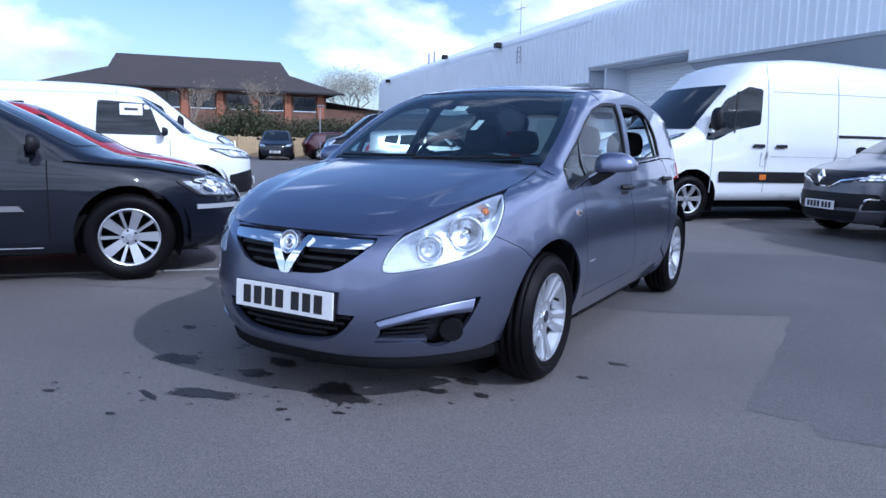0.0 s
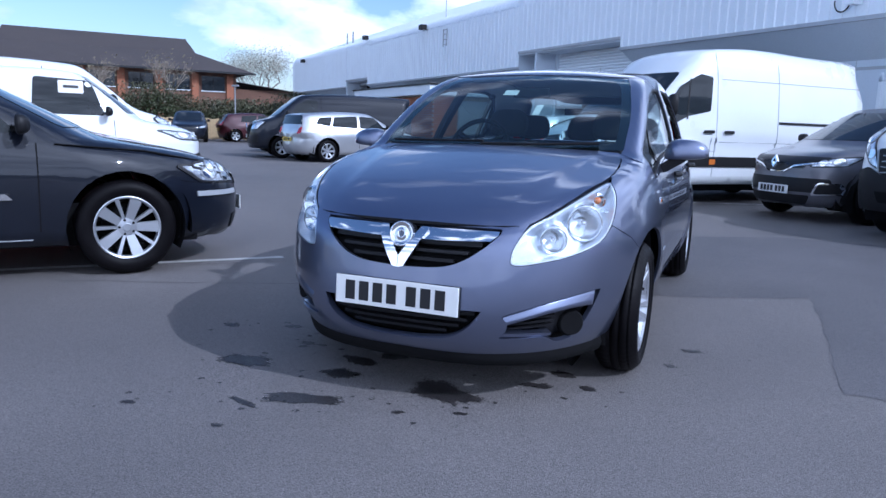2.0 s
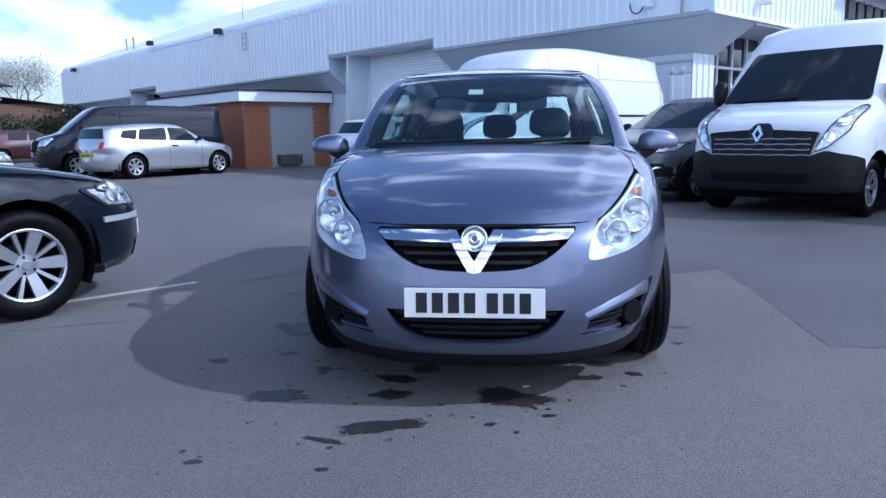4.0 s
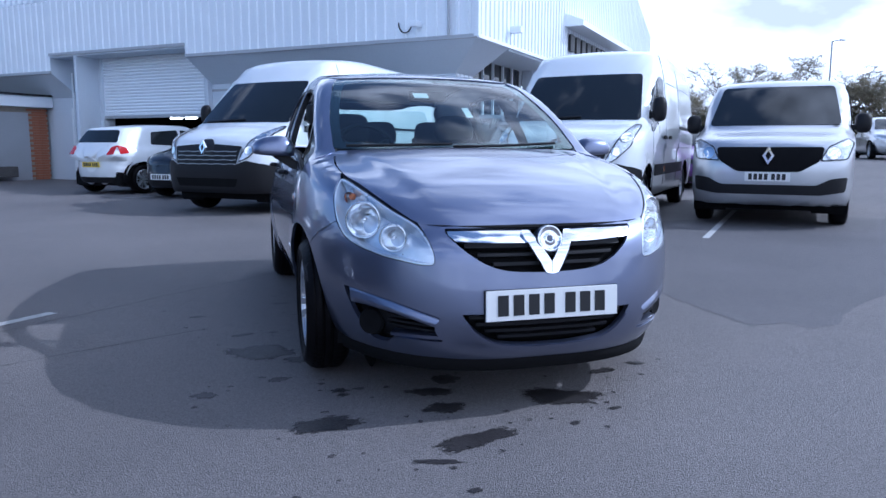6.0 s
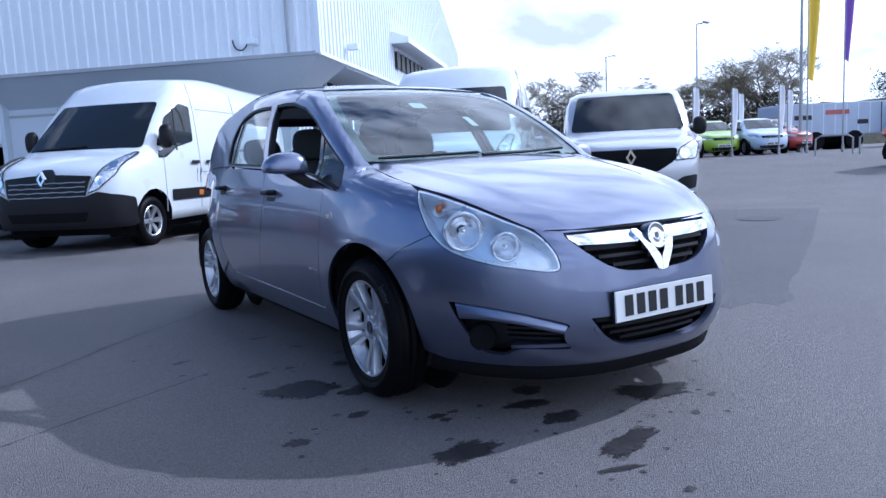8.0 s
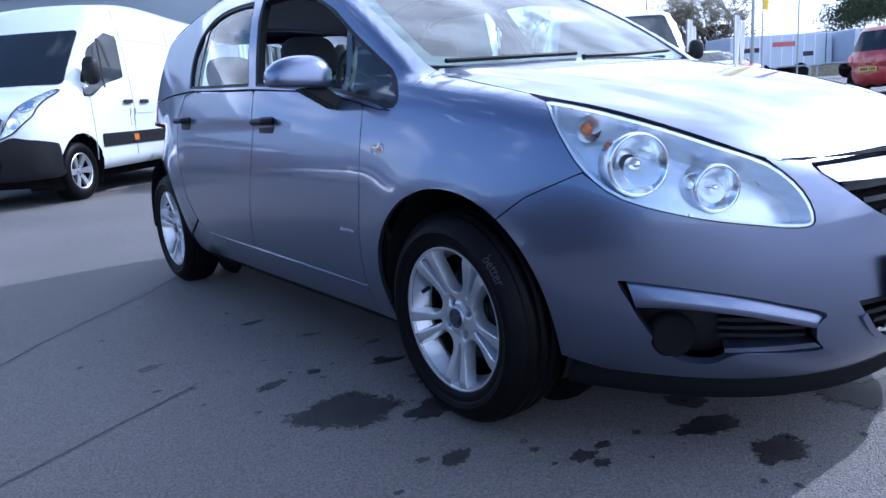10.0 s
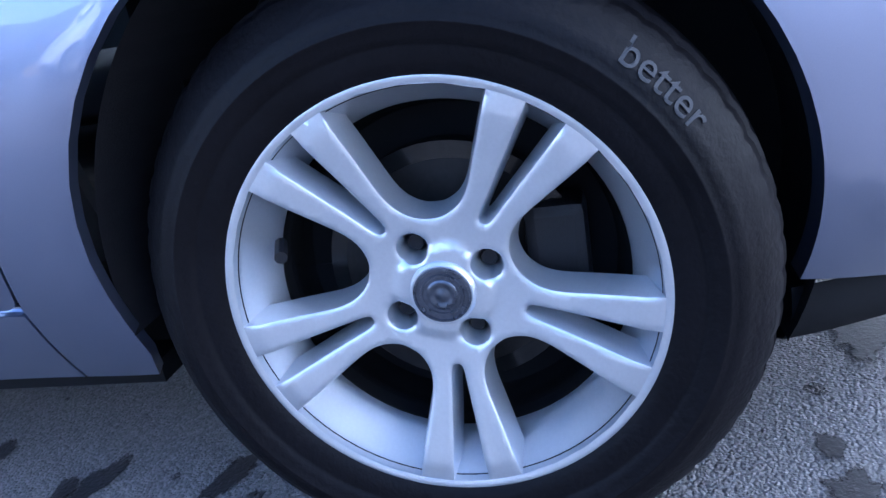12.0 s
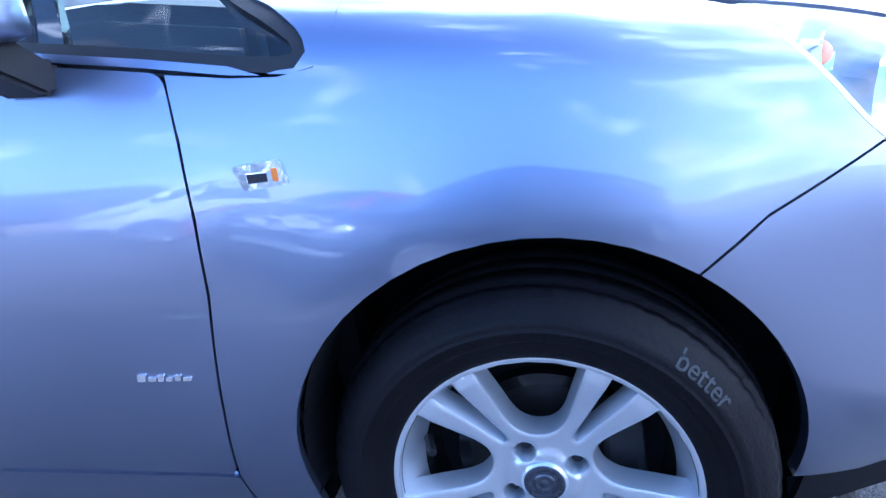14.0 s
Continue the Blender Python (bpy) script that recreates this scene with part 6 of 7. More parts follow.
tyre_me, rim_me = None, None
for y in (0.0, 2.511):
    for sx in (1, -1):
        at = pose(sx * TRK, y, 0.2985) @ Matrix.Diagonal((sx, 1, 1, 1))
        spin = 0 if y == 0 else 31
        if tyre_me is None:
            bmf = wheel_face()
            bmesh.ops.rotate(bmf, cent=(0, 0, 0), matrix=Matrix.Rotation(radians(SPOKE), 3, "X"), verts=list(bmf.verts))
            bmesh.ops.transform(bmf, matrix=Matrix.Diagonal((1, -1, 1, 1)), verts=list(bmf.verts))
            bmesh.ops.reverse_faces(bmf, faces=list(bmf.faces))
            w = part("wheel", hero_wheel_meshes(), M["rubber"], hero, "black tyre on a silver alloy rim", smooth=True, at=at)
            r = part("rim", bmf, M["alloy"], w, "silver alloy rim with five split spokes")
            tyre_me, rim_me = w.data, r.data
            cap = part("centre_cap", lathe([(0.0, 0.0562), (0.018, 0.0562), (0.0185, 0.0575), (0.0205, 0.0575), (0.021, 0.0562), (0.025, 0.0562), (0.0255, 0.0575), (0.0275, 0.0572), (0.028, 0.055)], 32), M["badge_steel"], w, "ringed centre cap")
            cap_me = cap.data
            relief_me = part("cap_relief", lathe([(0.0, 0.0580), (0.004, 0.0578), (0.006, 0.0564), (0.009, 0.0564), (0.0105, 0.0576), (0.0135, 0.0576), (0.015, 0.0564)], 24), M["badge_steel"], w, smooth=True).data
            bolt_me = []
            for k in range(4):
                a = radians(BOLT + 90 * k)
                b2 = lathe([(0.0, 0.030), (0.0075, 0.030), (0.0085, 0.028), (0.0085, 0.01), (0.0165, 0.008), (0.0165, 0.0)], 12)
                bmesh.ops.translate(b2, vec=(0, -0.05 * math.cos(a), 0.05 * math.sin(a)), verts=list(b2.verts))
                bolt_me.append(part("wheel_bolt", b2, M["plastic"], w, "black wheel bolt deep in its hole").data)
            # barrel, disc and backing plate hold the wheel's inner shade in their colour
            barrel_me = part("inner_barrel", lathe([(0.1727, 0.012), (0.170, 0.0), (0.166, -0.012), (0.168, -0.014), (0.162, -0.03), (0.160, -0.08)], 64), M["barrel"], w, "glossy inside of the rim, wheel shade put into its dark colour", smooth=True).data
            disc_me = part("brake_disc", lathe([(0.0, -0.005), (0.06, -0.005), (0.065, -0.012), (0.128, -0.012), (0.128, -0.034), (0.06, -0.034), (0.0, -0.036)], 48), M["dark_steel"], w, "steel brake disc darkened for the shade inside the wheel").data
            edge_me = part("disc_edge", lathe([(0.112, -0.0115), (0.129, -0.0115), (0.129, -0.035)], 48), M["barrel"], w, "edge of the brake disc, darkened for the shade inside the wheel").data
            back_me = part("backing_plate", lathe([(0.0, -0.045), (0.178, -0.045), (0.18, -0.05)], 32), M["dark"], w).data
            cal_me = part("brake_caliper", box(-0.05, -0.135, -0.06, 0.004, -0.075, 0.06, 0.012), M["plastic"], w, "dark brake caliper").data
            va = radians(161)
            valve_me = part("valve", tube([(0.028, -0.168 * math.cos(va), 0.168 * math.sin(va)), (0.058, -0.156 * math.cos(va), 0.156 * math.sin(va))], 0.0065, 8), M["plastic"], w, "black tyre valve").data
        else:
            w = new("wheel", tyre_me)
            w.parent, w.matrix_local = hero, at @ pose(0, 0, 0, spin)
            w["label"] = "black tyre on a silver alloy rim"
            for nm, me in (("rim", rim_me), ("centre_cap", cap_me), ("cap_relief", relief_me), *(("wheel_bolt", b) for b in bolt_me), ("inner_barrel", barrel_me), ("brake_disc", disc_me), ("disc_edge", edge_me), ("backing_plate", back_me), ("brake_caliper", cal_me), ("valve", valve_me)):
                o = new(nm, me)
                o.parent = w
        # arch liner
        for out, a0, a1 in ((0.05, -9, 112), (-0.04, 112, 206)) if y == 0 else ((0.068, -9, 189),):
            ln = lathe([(AR + 0.010, -0.36), (AR + 0.010, out)], 24, arc=radians(a1 - a0), start=radians(a0))
            part("arch_liner", ln, M["plastic"], hero, "black wheel arch liner", at=pose(sx * 0.755, y - 0.010, AZ) @ Matrix.Diagonal((sx, 1, 1, 1)))
        part("inner_arch", lathe([(0.0, -0.22), (AR + 0.012, -0.22)], 32), M["dark"], hero, at=pose(sx * 0.755, y - 0.010, AZ) @ Matrix.Diagonal((sx, 1, 1, 1)))


# raised lettering on a front tyre's side wall
cu = bpy.data.curves.new("lettering", "FONT")
cu.body, cu.size, cu.extrude = "better", 0.034, 0.0006
tmp = new("lettering", cu)
letters = bpy.data.meshes.new_from_object(tmp.evaluated_get(bpy.context.evaluated_depsgraph_get()))
bpy.data.objects.remove(tmp)
bm = bmesh.new()
bm.from_mesh(letters)
for v in bm.verts:
    a, r = radians(49) - v.co.x / 0.272, 0.258 + v.co.y * 0.9
    v.co = Vector((np.interp(r, (0.250, 0.260, 0.272, 0.2815, 0.288), (0.091, 0.0885, 0.080, 0.070, 0.062)) + 0.0008 + v.co.z, -r * math.cos(a), r * math.sin(a)))
front_wheel = [o for o in hero.children if o.name.startswith("wheel") and o.matrix_local.translation.x < 0 and o.matrix_local.translation.y < 1][0]
part("lettering", bm, M["letter_grey"], front_wheel, "raised grey lettering on the tyre")

# ---- ground: one sheet that climbs a little towards the far row of cars ----
def rise(x, y):
    s = max(0.0, min(1.0, (0.79 * x + 0.61 * y - 10.0) / 18.0)) * max(0.0, min(1.0, (0.61 * x - 0.79 * y + 14.0) / 10.0))
    return 0.62 * s * s * (3 - 2 * s)


bm = bmesh.new()
xs = sorted({*range(-400, -40, 60), *range(-40, 60, 2), *range(60, 420, 60)})
gv = {(x, y): bm.verts.new((x, y, rise(x, y))) for x in xs for y in xs}
for i in range(len(xs) - 1):
    for j in range(len(xs) - 1):
        bm.faces.new((gv[xs[i], xs[j]], gv[xs[i + 1], xs[j]], gv[xs[i + 1], xs[j + 1]], gv[xs[i], xs[j + 1]])).smooth = True
ground = tagged(link("ground", bm, M["asphalt"]), "worn grey asphalt car park with oil stains", "ground", kind="structure")


def ragged(poly, amount, step=0.05):
    """The outline with broken, uneven edges."""
    return [(x + amount * noise.noise(Vector((x * 9, y * 9, 1.3))), y + amount * noise.noise(Vector((x * 9, y * 9, 7.7)))) for x, y in dense(poly, step)]


PATCH = [(1.66, 0.09), (1.92, 0.10), (1.95, -0.06), (2.17, -0.02), (2.6, 0.30), (3.2, 0.60), (5.2, 1.7), (8.5, 3.6), (7.2, 5.4), (1.6, 5.4), (0.25, 4.6), (0.25, 1.52), (0.92, 1.72), (1.68, 2.12), (1.69, 1.2)]
bm = bmesh.new()
bm.faces.new([bm.verts.new((x, y, 0.0018)) for x, y in ragged(PATCH, 0.022)])
bm.normal_update()
bmesh.ops.triangulate(bm, faces=list(bm.faces))
part("repair_patch", bm, M["patch"], ground, "darker patch of newer asphalt")


def blot(x, y, w, d, seed, turn=0.0, n=40):
    """The ragged patch of a dried oil stain, thinning out at its edge."""
    bm = bmesh.new()
    lay = bm.verts.layers.float.new("fade")
    rings = []
    for k in range(n):
        a = 2 * math.pi * k / n
        r = 1 + 0.42 * noise.noise(Vector((math.cos(a) * 1.6, math.sin(a) * 1.6, seed * 3.7))) + 0.30 * noise.noise(Vector((math.cos(a) * 5, math.sin(a) * 5, seed * 1.3))) + 0.14 * noise.noise(Vector((math.cos(a) * 13, math.sin(a) * 13, seed)))
        col = []
        for s, f in ((0.45, 0.85), (0.8, 0.55), (1.15, 0.12)):
            px, py = math.cos(a) * w / 2 * r * s, math.sin(a) * d / 2 * r * s
            v = bm.verts.new((x + px * math.cos(turn) - py * math.sin(turn), y + px * math.sin(turn) + py * math.cos(turn), 0.0022))
            v[lay] = f
            col.append(v)
        rings.append(col)
    bm.faces.new([c[0] for c in rings])
    for k in range(n):
        p, q = rings[k], rings[(k + 1) % n]
        for j in range(2):
            bm.faces.new((p[j], p[j + 1], q[j + 1], q[j]))
    return bm


STAINS = ((-0.83, -0.74, 0.27, 0.15), (-0.33, -1.01, 0.30, 0.13), (0.13, -0.69, 0.32, 0.2), (-0.355, -0.69, 0.15, 0.1), (-0.90, -1.35, 0.07, 0.03), (-0.52, -1.15, 0.18, 0.035), (-1.25, -0.30, 0.10, 0.07), (0.46, -0.43, 0.13, 0.07), (0.66, -0.37, 0.08, 0.05),
          (-0.46, -1.37, 0.05, 0.03), (0.06, -0.97, 0.05, 0.03), (-1.01, 0.29, 0.34, 0.26), (-0.81, 0.11, 0.2, 0.12), (-0.95, -0.17, 0.09, 0.06), (-1.02, -0.12, 0.04, 0.03), (-0.72, -0.385, 0.08, 0.05), (-0.26, -0.36, 0.14, 0.12), (0.52, -0.24, 0.12, 0.07),
          (-0.93, 0.66, 0.06, 0.04), (-1.09, 0.65, 0.1, 0.06), (-0.69, 0.56, 0.12, 0.05), (-0.64, -0.38, 0.05, 0.03), (-0.70, 0.60, 0.06, 0.03), (-0.68, 0.36, 0.10, 0.04), (-0.71, -0.44, 0.05, 0.04), (0.28, -0.87, 0.06, 0.03), (0.95, 0.12, 0.07, 0.04), (1.02, 0.42, 0.10, 0.05),
          (-0.62, 0.78, 0.07, 0.03), (-0.75, 1.05, 0.09, 0.03), (-0.85, 1.4, 0.1, 0.04), (-1.35, 1.15, 0.09, 0.05), (-0.36, -0.5, 0.2, 0.09))
for k, (x, y, w, d) in enumerate(STAINS):
    part("oil_stain", blot(x, y, w, d, k + 1, turn=0.35 * math.sin(k * 2.1)), M["stain"], ground, "dark dried oil stain")
rs = random.Random(5)
bm = bmesh.new()
spot = bm.verts.layers.float.new("fade")
for k in range(90):
    cx, cy = rs.choice(STAINS)[:2]
    x, y, r = cx + rs.gauss(0, 0.22), cy + rs.gauss(0, 0.18), rs.uniform(0.004, 0.016)
    bm.faces.new([bm.verts.new((x + r * math.cos(a) * rs.uniform(0.6, 1.4), y + r * math.sin(a) * rs.uniform(0.6, 1.4), 0.0024)) for a in np.linspace(0, 2 * math.pi, 9, endpoint=False)])
for v in bm.verts:
    v[spot] = 0.42
tagged(part("oil_spots", bm, M["stain"], ground), kind="stuff")


def strip(points, w, z=0.003, jitter=0.0):
    """A thin painted or cracked line laid on the ground."""
    bm = bmesh.new()
    pts, side = [Vector((*p, 0)) for p in points], []
    fine = []
    for a, b in zip(pts, pts[1:]):
        k = max(1, int((b - a).length / 0.06)) if jitter else max(1, int((b - a).length / 1.0))
        fine += [a.lerp(b, i / k) for i in range(k)]
    fine.append(pts[-1])
    for i, p in enumerate(fine):
        t = (fine[min(i + 1, len(fine) - 1)] - fine[max(0, i - 1)]).normalized()
        n = Vector((-t.y, t.x, 0))
        s = jitter * (noise.noise(p * 2.3) + 0.6 * noise.noise(p * 9.1))
        e = w * (1 + (0.6 * noise.noise(p * 17) if jitter else 0)) / 2
        h = rise(p.x, p.y) + z
        side.append((bm.verts.new((*(p + n * (s + e)).xy, h)), bm.verts.new((*(p + n * (s - e)).xy, h))))
    for a, b in zip(side, side[1:]):
        bm.faces.new((a[0], a[1], b[1], b[0]))
    bmesh.ops.recalc_face_normals(bm, faces=list(bm.faces))
    return bm


for pts in (((-3.9, -0.4), (-2.19, 1.5)), ((-6.2, 1.1), (-4.4, 3.1)), ((-8.6, 2.6), (-6.8, 4.6)), ((0.2, 9.0), (2.2, 10.0)), ((-3.4, 12.0), (-1.2, 13.3)), ((3.9, 3.6), (6.6, 6.6))):
    part("bay_line", strip(pts, 0.075), M["line"], ground, "worn white parking bay line")
for pts in (((-2.6, 0.85), (-1.98, 1.45), (-0.76, 2.66), (0.1, 3.5)), ((-2.9, 0.0), (-2.03, 0.45), (-1.27, 0.86))):
    part("ground_joint", strip(pts, 0.010, 0.0025, 0.03), M["crack"], ground, "dark jointed seam in the asphalt")
part("drain_cover", lathe([(0.0, 0.008), (0.24, 0.008), (0.25, 0.0), (0.30, 0.006), (0.31, -0.01)], 28, "z"), M["crack"], ground, "round iron drain cover", at=pose(6.6, 3.3, rise(6.6, 3.3)))

# ---- white steel-clad hall; its own axes: u along the long wall, v out of it ----
HALL = Matrix(((-0.748, -0.664, 0, 3.8), (0.664, -0.748, 0, 11.3), (0, 0, 1, 0), (0, 0, 0, 1)))
hall = thing("hall", HALL, "white steel-clad industrial hall with roller shutters", "building", kind="structure")
EAVE, LEN, GAB = 5.45, 42.4, 19.6


def ribbed(u0, u1, z0, z1, across=False, top=None, v=0.0):
    """Ribbed steel sheet with trapezium ribs every 0.25 m; across: on the gable side."""
    bm = bmesh.new()
    prof, u = [], u0
    while u < u1 - 0.01:
        for du, dv in ((0, 0), (0.15, 0), (0.17, 0.032), (0.23, 0.032)):
            if u + du < u1:
                prof.append((u + du, dv))
        u += 0.25
    prof.append((u1, 0))
    at = (lambda a, b, z: (-b - v, -a, z)) if across else (lambda a, b, z: (a, b + v, z))
    lo = [bm.verts.new(at(a, b, z0)) for a, b in prof]
    hi = [bm.verts.new(at(a, b, top(a) if top else z1)) for a, b in prof]
    for i in range(len(prof) - 1):
        bm.faces.new((lo[i], lo[i + 1], hi[i + 1], hi[i]))
    bmesh.ops.recalc_face_normals(bm, faces=list(bm.faces))
    if not across:
        # the sheets curl over into the roof
        last = hi
        for k in range(1, 6):
            a = k * math.pi / 2 / 5
            ring = [bm.verts.new(at(p, b - 0.45 * (1 - math.cos(a)), z1 + 0.45 * math.sin(a))) for p, b in prof]
            for i in range(len(prof) - 1):
                bm.faces.new((last[i], last[i + 1], ring[i + 1], ring[i])).smooth = True
            last = ring
    return bm


def gable(a):
    return EAVE + 0.35 + (3.3 * min(a, GAB - a) / (GAB / 2) if 0.0 < a < GAB else 0)


part("cladding", ribbed(0.0, 8.0, 3.28, EAVE - 0.45), M["cladding"], hall, "white ribbed cladding")
part("cladding", ribbed(8.0, 13.1, 3.56, EAVE - 0.45), M["cladding"], hall, "white ribbed cladding")
part("cladding", ribbed(13.1, 27.6, 3.08, EAVE - 0.45), M["cladding"], hall, "white ribbed cladding")
part("cladding", ribbed(27.6, 31.0, 3.42, EAVE - 0.45), M["cladding"], hall, "white ribbed cladding")
part("cladding", ribbed(31.0, LEN, 3.08, EAVE - 0.45), M["cladding"], hall, "white ribbed cladding")
part("gable_cladding", ribbed(0.0, GAB, 3.28, 0, True, gable), M["cladding"], hall, "white ribbed gable cladding")
part("corner_trim", box(-0.05, -0.06, 3.26, 0.06, 0.05, EAVE + 0.3, 0.01), M["cladding"], hall)
for u0, u1, z in ((0.0, 8.0, 3.28), (8.0, 13.1, 3.56), (13.1, 27.6, 3.08), (27.6, 31.0, 3.42), (31.0, LEN, 3.08)):
    part("drip_trim", box(u0, -0.03, z - 0.05, u1, 0.045, z + 0.03, 0.008), M["trim_grey"], hall, "grey drip trim")
part("drip_trim", box(-0.045, -GAB, 3.23, 0.03, 0.0, 3.31, 0.008), M["cladding"], hall)
# sloping soffits under the cladding
for u0, u1, z in ((0.0, 8.0, 3.25), (13.1, 27.6, 3.05), (31.0, LEN, 3.05)):
    inner = u0 + (0.9 if u0 == 0 else 0)
    bm = bmesh.new()
    bm.faces.new([bm.verts.new(p) for p in ((u0, 0, z), (u1, 0, z), (u1, -0.9, z - 0.62), (inner, -0.9, z - 0.62))])
    part("soffit", bm, M["panel"], hall, "pale sloping soffit panel")
bm = bmesh.new()
bm.faces.new([bm.verts.new(p) for p in ((0, 0, 3.25), (0.9, -0.9, 2.63), (0.9, -1.9, 2.63), (0, -1.9, 3.25))])
part("soffit", bm, M["panel"], hall, "pale sloping soffit panel")
part("soffit", box(0.02, -GAB, 3.18, 3.0, -1.9, 3.24), M["panel"], hall)
# recesses over the shutters: closed ends and heads
for u0, u1, z, ends in ((8.0, 13.1, 3.56, (3.25, 3.05)), (27.6, 31.0, 3.42, (3.05, 3.05))):
    part("recess_head", box(u0, -0.9, z - 0.09, u1, -0.01, z - 0.05), M["panel"], hall)
    for u, ze in ((u0, ends[0]), (u1, ends[1])):
        bm = bmesh.new()
        bm.faces.new([bm.verts.new(p) for p in ((u, 0.0, ze), (u, 0.0, z), (u, -0.9, z), (u, -0.9, ze - 0.62))])
        part("recess_cheek", bm, M["panel"], hall, "pale cheek beside the shutter recess")
# lower walls
for u0, u1 in ((0.9, 8.05), (12.0, 28.0), (30.9, LEN)):
    part("lower_wall", box(u0, -1.15, 0, u1, -0.9, 3.5), M["panel"], hall, "smooth pale wall panels")
for k in range(5):
    part("wall_joint", box(1.9 + k * 1.2, -0.905, 0.3, 1.915 + k * 1.2, -0.896, 2.62), M["trim_grey"], hall)
part("wall_band", box(0.9, -0.93, 2.44, 8.0, -0.885, 2.50), M["trim_grey"], hall)
part("corner_pillar", ribbed(0.0, 0.9, 0.0, 2.63, True, None, -0.88), M["cladding"], hall, "ribbed white corner pillar", at=pose(0, -0.9, 0))
part("corner_pillar", ribbed(0.9, 1.4, 0.0, 2.2, v=-0.89), M["cladding"], hall, "ribbed white corner pillar")
# recessed glazed bay beside the corner
bay = part("glazed_bay", box(1.3, -6.2, 0.0, 1.36, -1.9, 3.2), M["dark_glass"], hall, "dark glazing with white bars")
for k in range(7):
    part("glazing_bar", box(1.24, -6.2 + k * 0.71 - 0.03, 0.0, 1.30, -6.2 + k * 0.71 + 0.03, 3.2), M["cladding"], bay, "white glazing bar")
for z in (0.9, 1.75, 2.45):
    part("glazing_bar", box(1.235, -6.2, z - 0.03, 1.30, -1.9, z + 0.03), M["cladding"], bay, "white glazing bar")
part("gable_wall", box(0.9, -GAB, 0.0, 1.2, -6.2, 3.25), M["panel"], hall)
for k in range(9):
    part("sign_letter", box(-0.10, -6.6 - k * 0.62, 3.72, -0.03, -7.0 - k * 0.62, 4.18, 0.01), M["ink"], hall, "dark raised sign letter as a plain bar")
part("sign_canopy", prism([(-0.02, 4.35), (-0.55, 4.35), (-0.55, 4.5), (-0.02, 4.7)], -13.0, -6.2, "y"), M["cladding"], hall, "white canopy over the sign")
# shutters
for u0, u1, zt, zb in ((8.05, 12.0, 3.56, 1.86), (28.0, 30.9, 3.42, 3.25)):
    bm = bmesh.new()
    prof, z = [], zb
    while z < zt:
        prof += [(-0.80, z), (-0.775, z + 0.02), (-0.775, z + 0.055), (-0.80, z + 0.075)]
        z += 0.085
    ring = [[bm.verts.new((u, v, zz)) for v, zz in prof] for u in (u0, u1)]
    for i in range(len(prof) - 1):
        bm.faces.new((ring[0][i], ring[1][i], ring[1][i + 1], ring[0][i + 1]))
    bmesh.ops.recalc_face_normals(bm, faces=list(bm.faces))
    sh = part("roller_shutter", bm, M["cladding"], hall, "half-open white roller shutter")
    part("shutter_bar", box(u0, -0.81, zb - 0.07, u1, -0.75, zb), M["trim_grey"], sh)
    for u in (u0, u1):
        part("shutter_guide", box(u - 0.06, -0.9, 0, u + 0.06, -0.72, zt), M["panel"], hall)
    part("reveal", box(u1 + 0.06, -0.9, 0, u1 + 0.16, -0.02, zt), M["panel"], hall, "pale reveal beside the shutter")
    # near-black room behind each shutter: its unlit depth is put into the colour
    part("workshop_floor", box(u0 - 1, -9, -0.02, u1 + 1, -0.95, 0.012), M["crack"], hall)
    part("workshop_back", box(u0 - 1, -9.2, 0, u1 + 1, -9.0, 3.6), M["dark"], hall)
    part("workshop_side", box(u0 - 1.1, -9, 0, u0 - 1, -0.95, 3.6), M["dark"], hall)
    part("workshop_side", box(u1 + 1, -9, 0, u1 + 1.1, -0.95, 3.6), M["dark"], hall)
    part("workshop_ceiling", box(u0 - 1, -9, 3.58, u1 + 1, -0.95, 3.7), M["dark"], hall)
for u in (8.6, 9.3, 10.6, 11.2):
    part("tube_light", box(u, -3.0, 1.84, u + 0.42, -2.9, 1.90, 0.01), M["tube_light"], hall, "glowing workshop tube light")
part("dado", box(12.15, -0.9, 0, 13.3, -0.84, 0.95), M["brick"], hall, "low brick dado beside the shutter")
part("side_door", box(13.4, -0.9, 0, 14.25, -0.83, 2.05, 0.01), M["panel"], hall, "plain pale side door")
part("door_frame", box(13.33, -0.9, 0, 13.39, -0.80, 2.11), M["cladding"], hall)
# roof behind the eaves
bm = bmesh.new()
prism([(-0.42, EAVE), (-GAB / 2, EAVE + 3.6), (-GAB, EAVE), (-GAB, EAVE - 0.3), (-0.42, EAVE - 0.3)], 0.05, LEN, "x", bm)
part("roof", bm, M["cladding"], hall)
part("end_wall", box(LEN - 0.1, -GAB, 0, LEN, -0.9, EAVE), M["panel"], hall)
part("end_trim", box(LEN - 0.05, -0.5, 0.0, LEN + 0.06, 0.06, EAVE - 0.4, 0.02), M["cladding"], hall)
# fittings on the wall
for u, z in ((20.5, 5.12), (39.4, 5.0), (27.5, 5.35)):
    f = part("flood_light", box(u - 0.16, 0.06, z - 0.1, u + 0.16, 0.30, z + 0.1, 0.02), M["plastic"], hall, "black wall flood light", at=pose(0, 0, 0))
    part("light_arm", tube([(u, 0.0, z), (u, 0.12, z)], 0.02, 6), M["pole"], f)
for u in (18.3, 18.62):
    part("ladder_rail", tube([(u, 0.12, 4.2), (u, 0.12, 4.85)], 0.02, 6), M["pole"], hall)
for z in (4.25, 4.45, 4.65, 4.82):
    part("ladder_rung", tube([(18.3, 0.12, z), (18.62, 0.12, z)], 0.014, 6), M["pole"], hall)
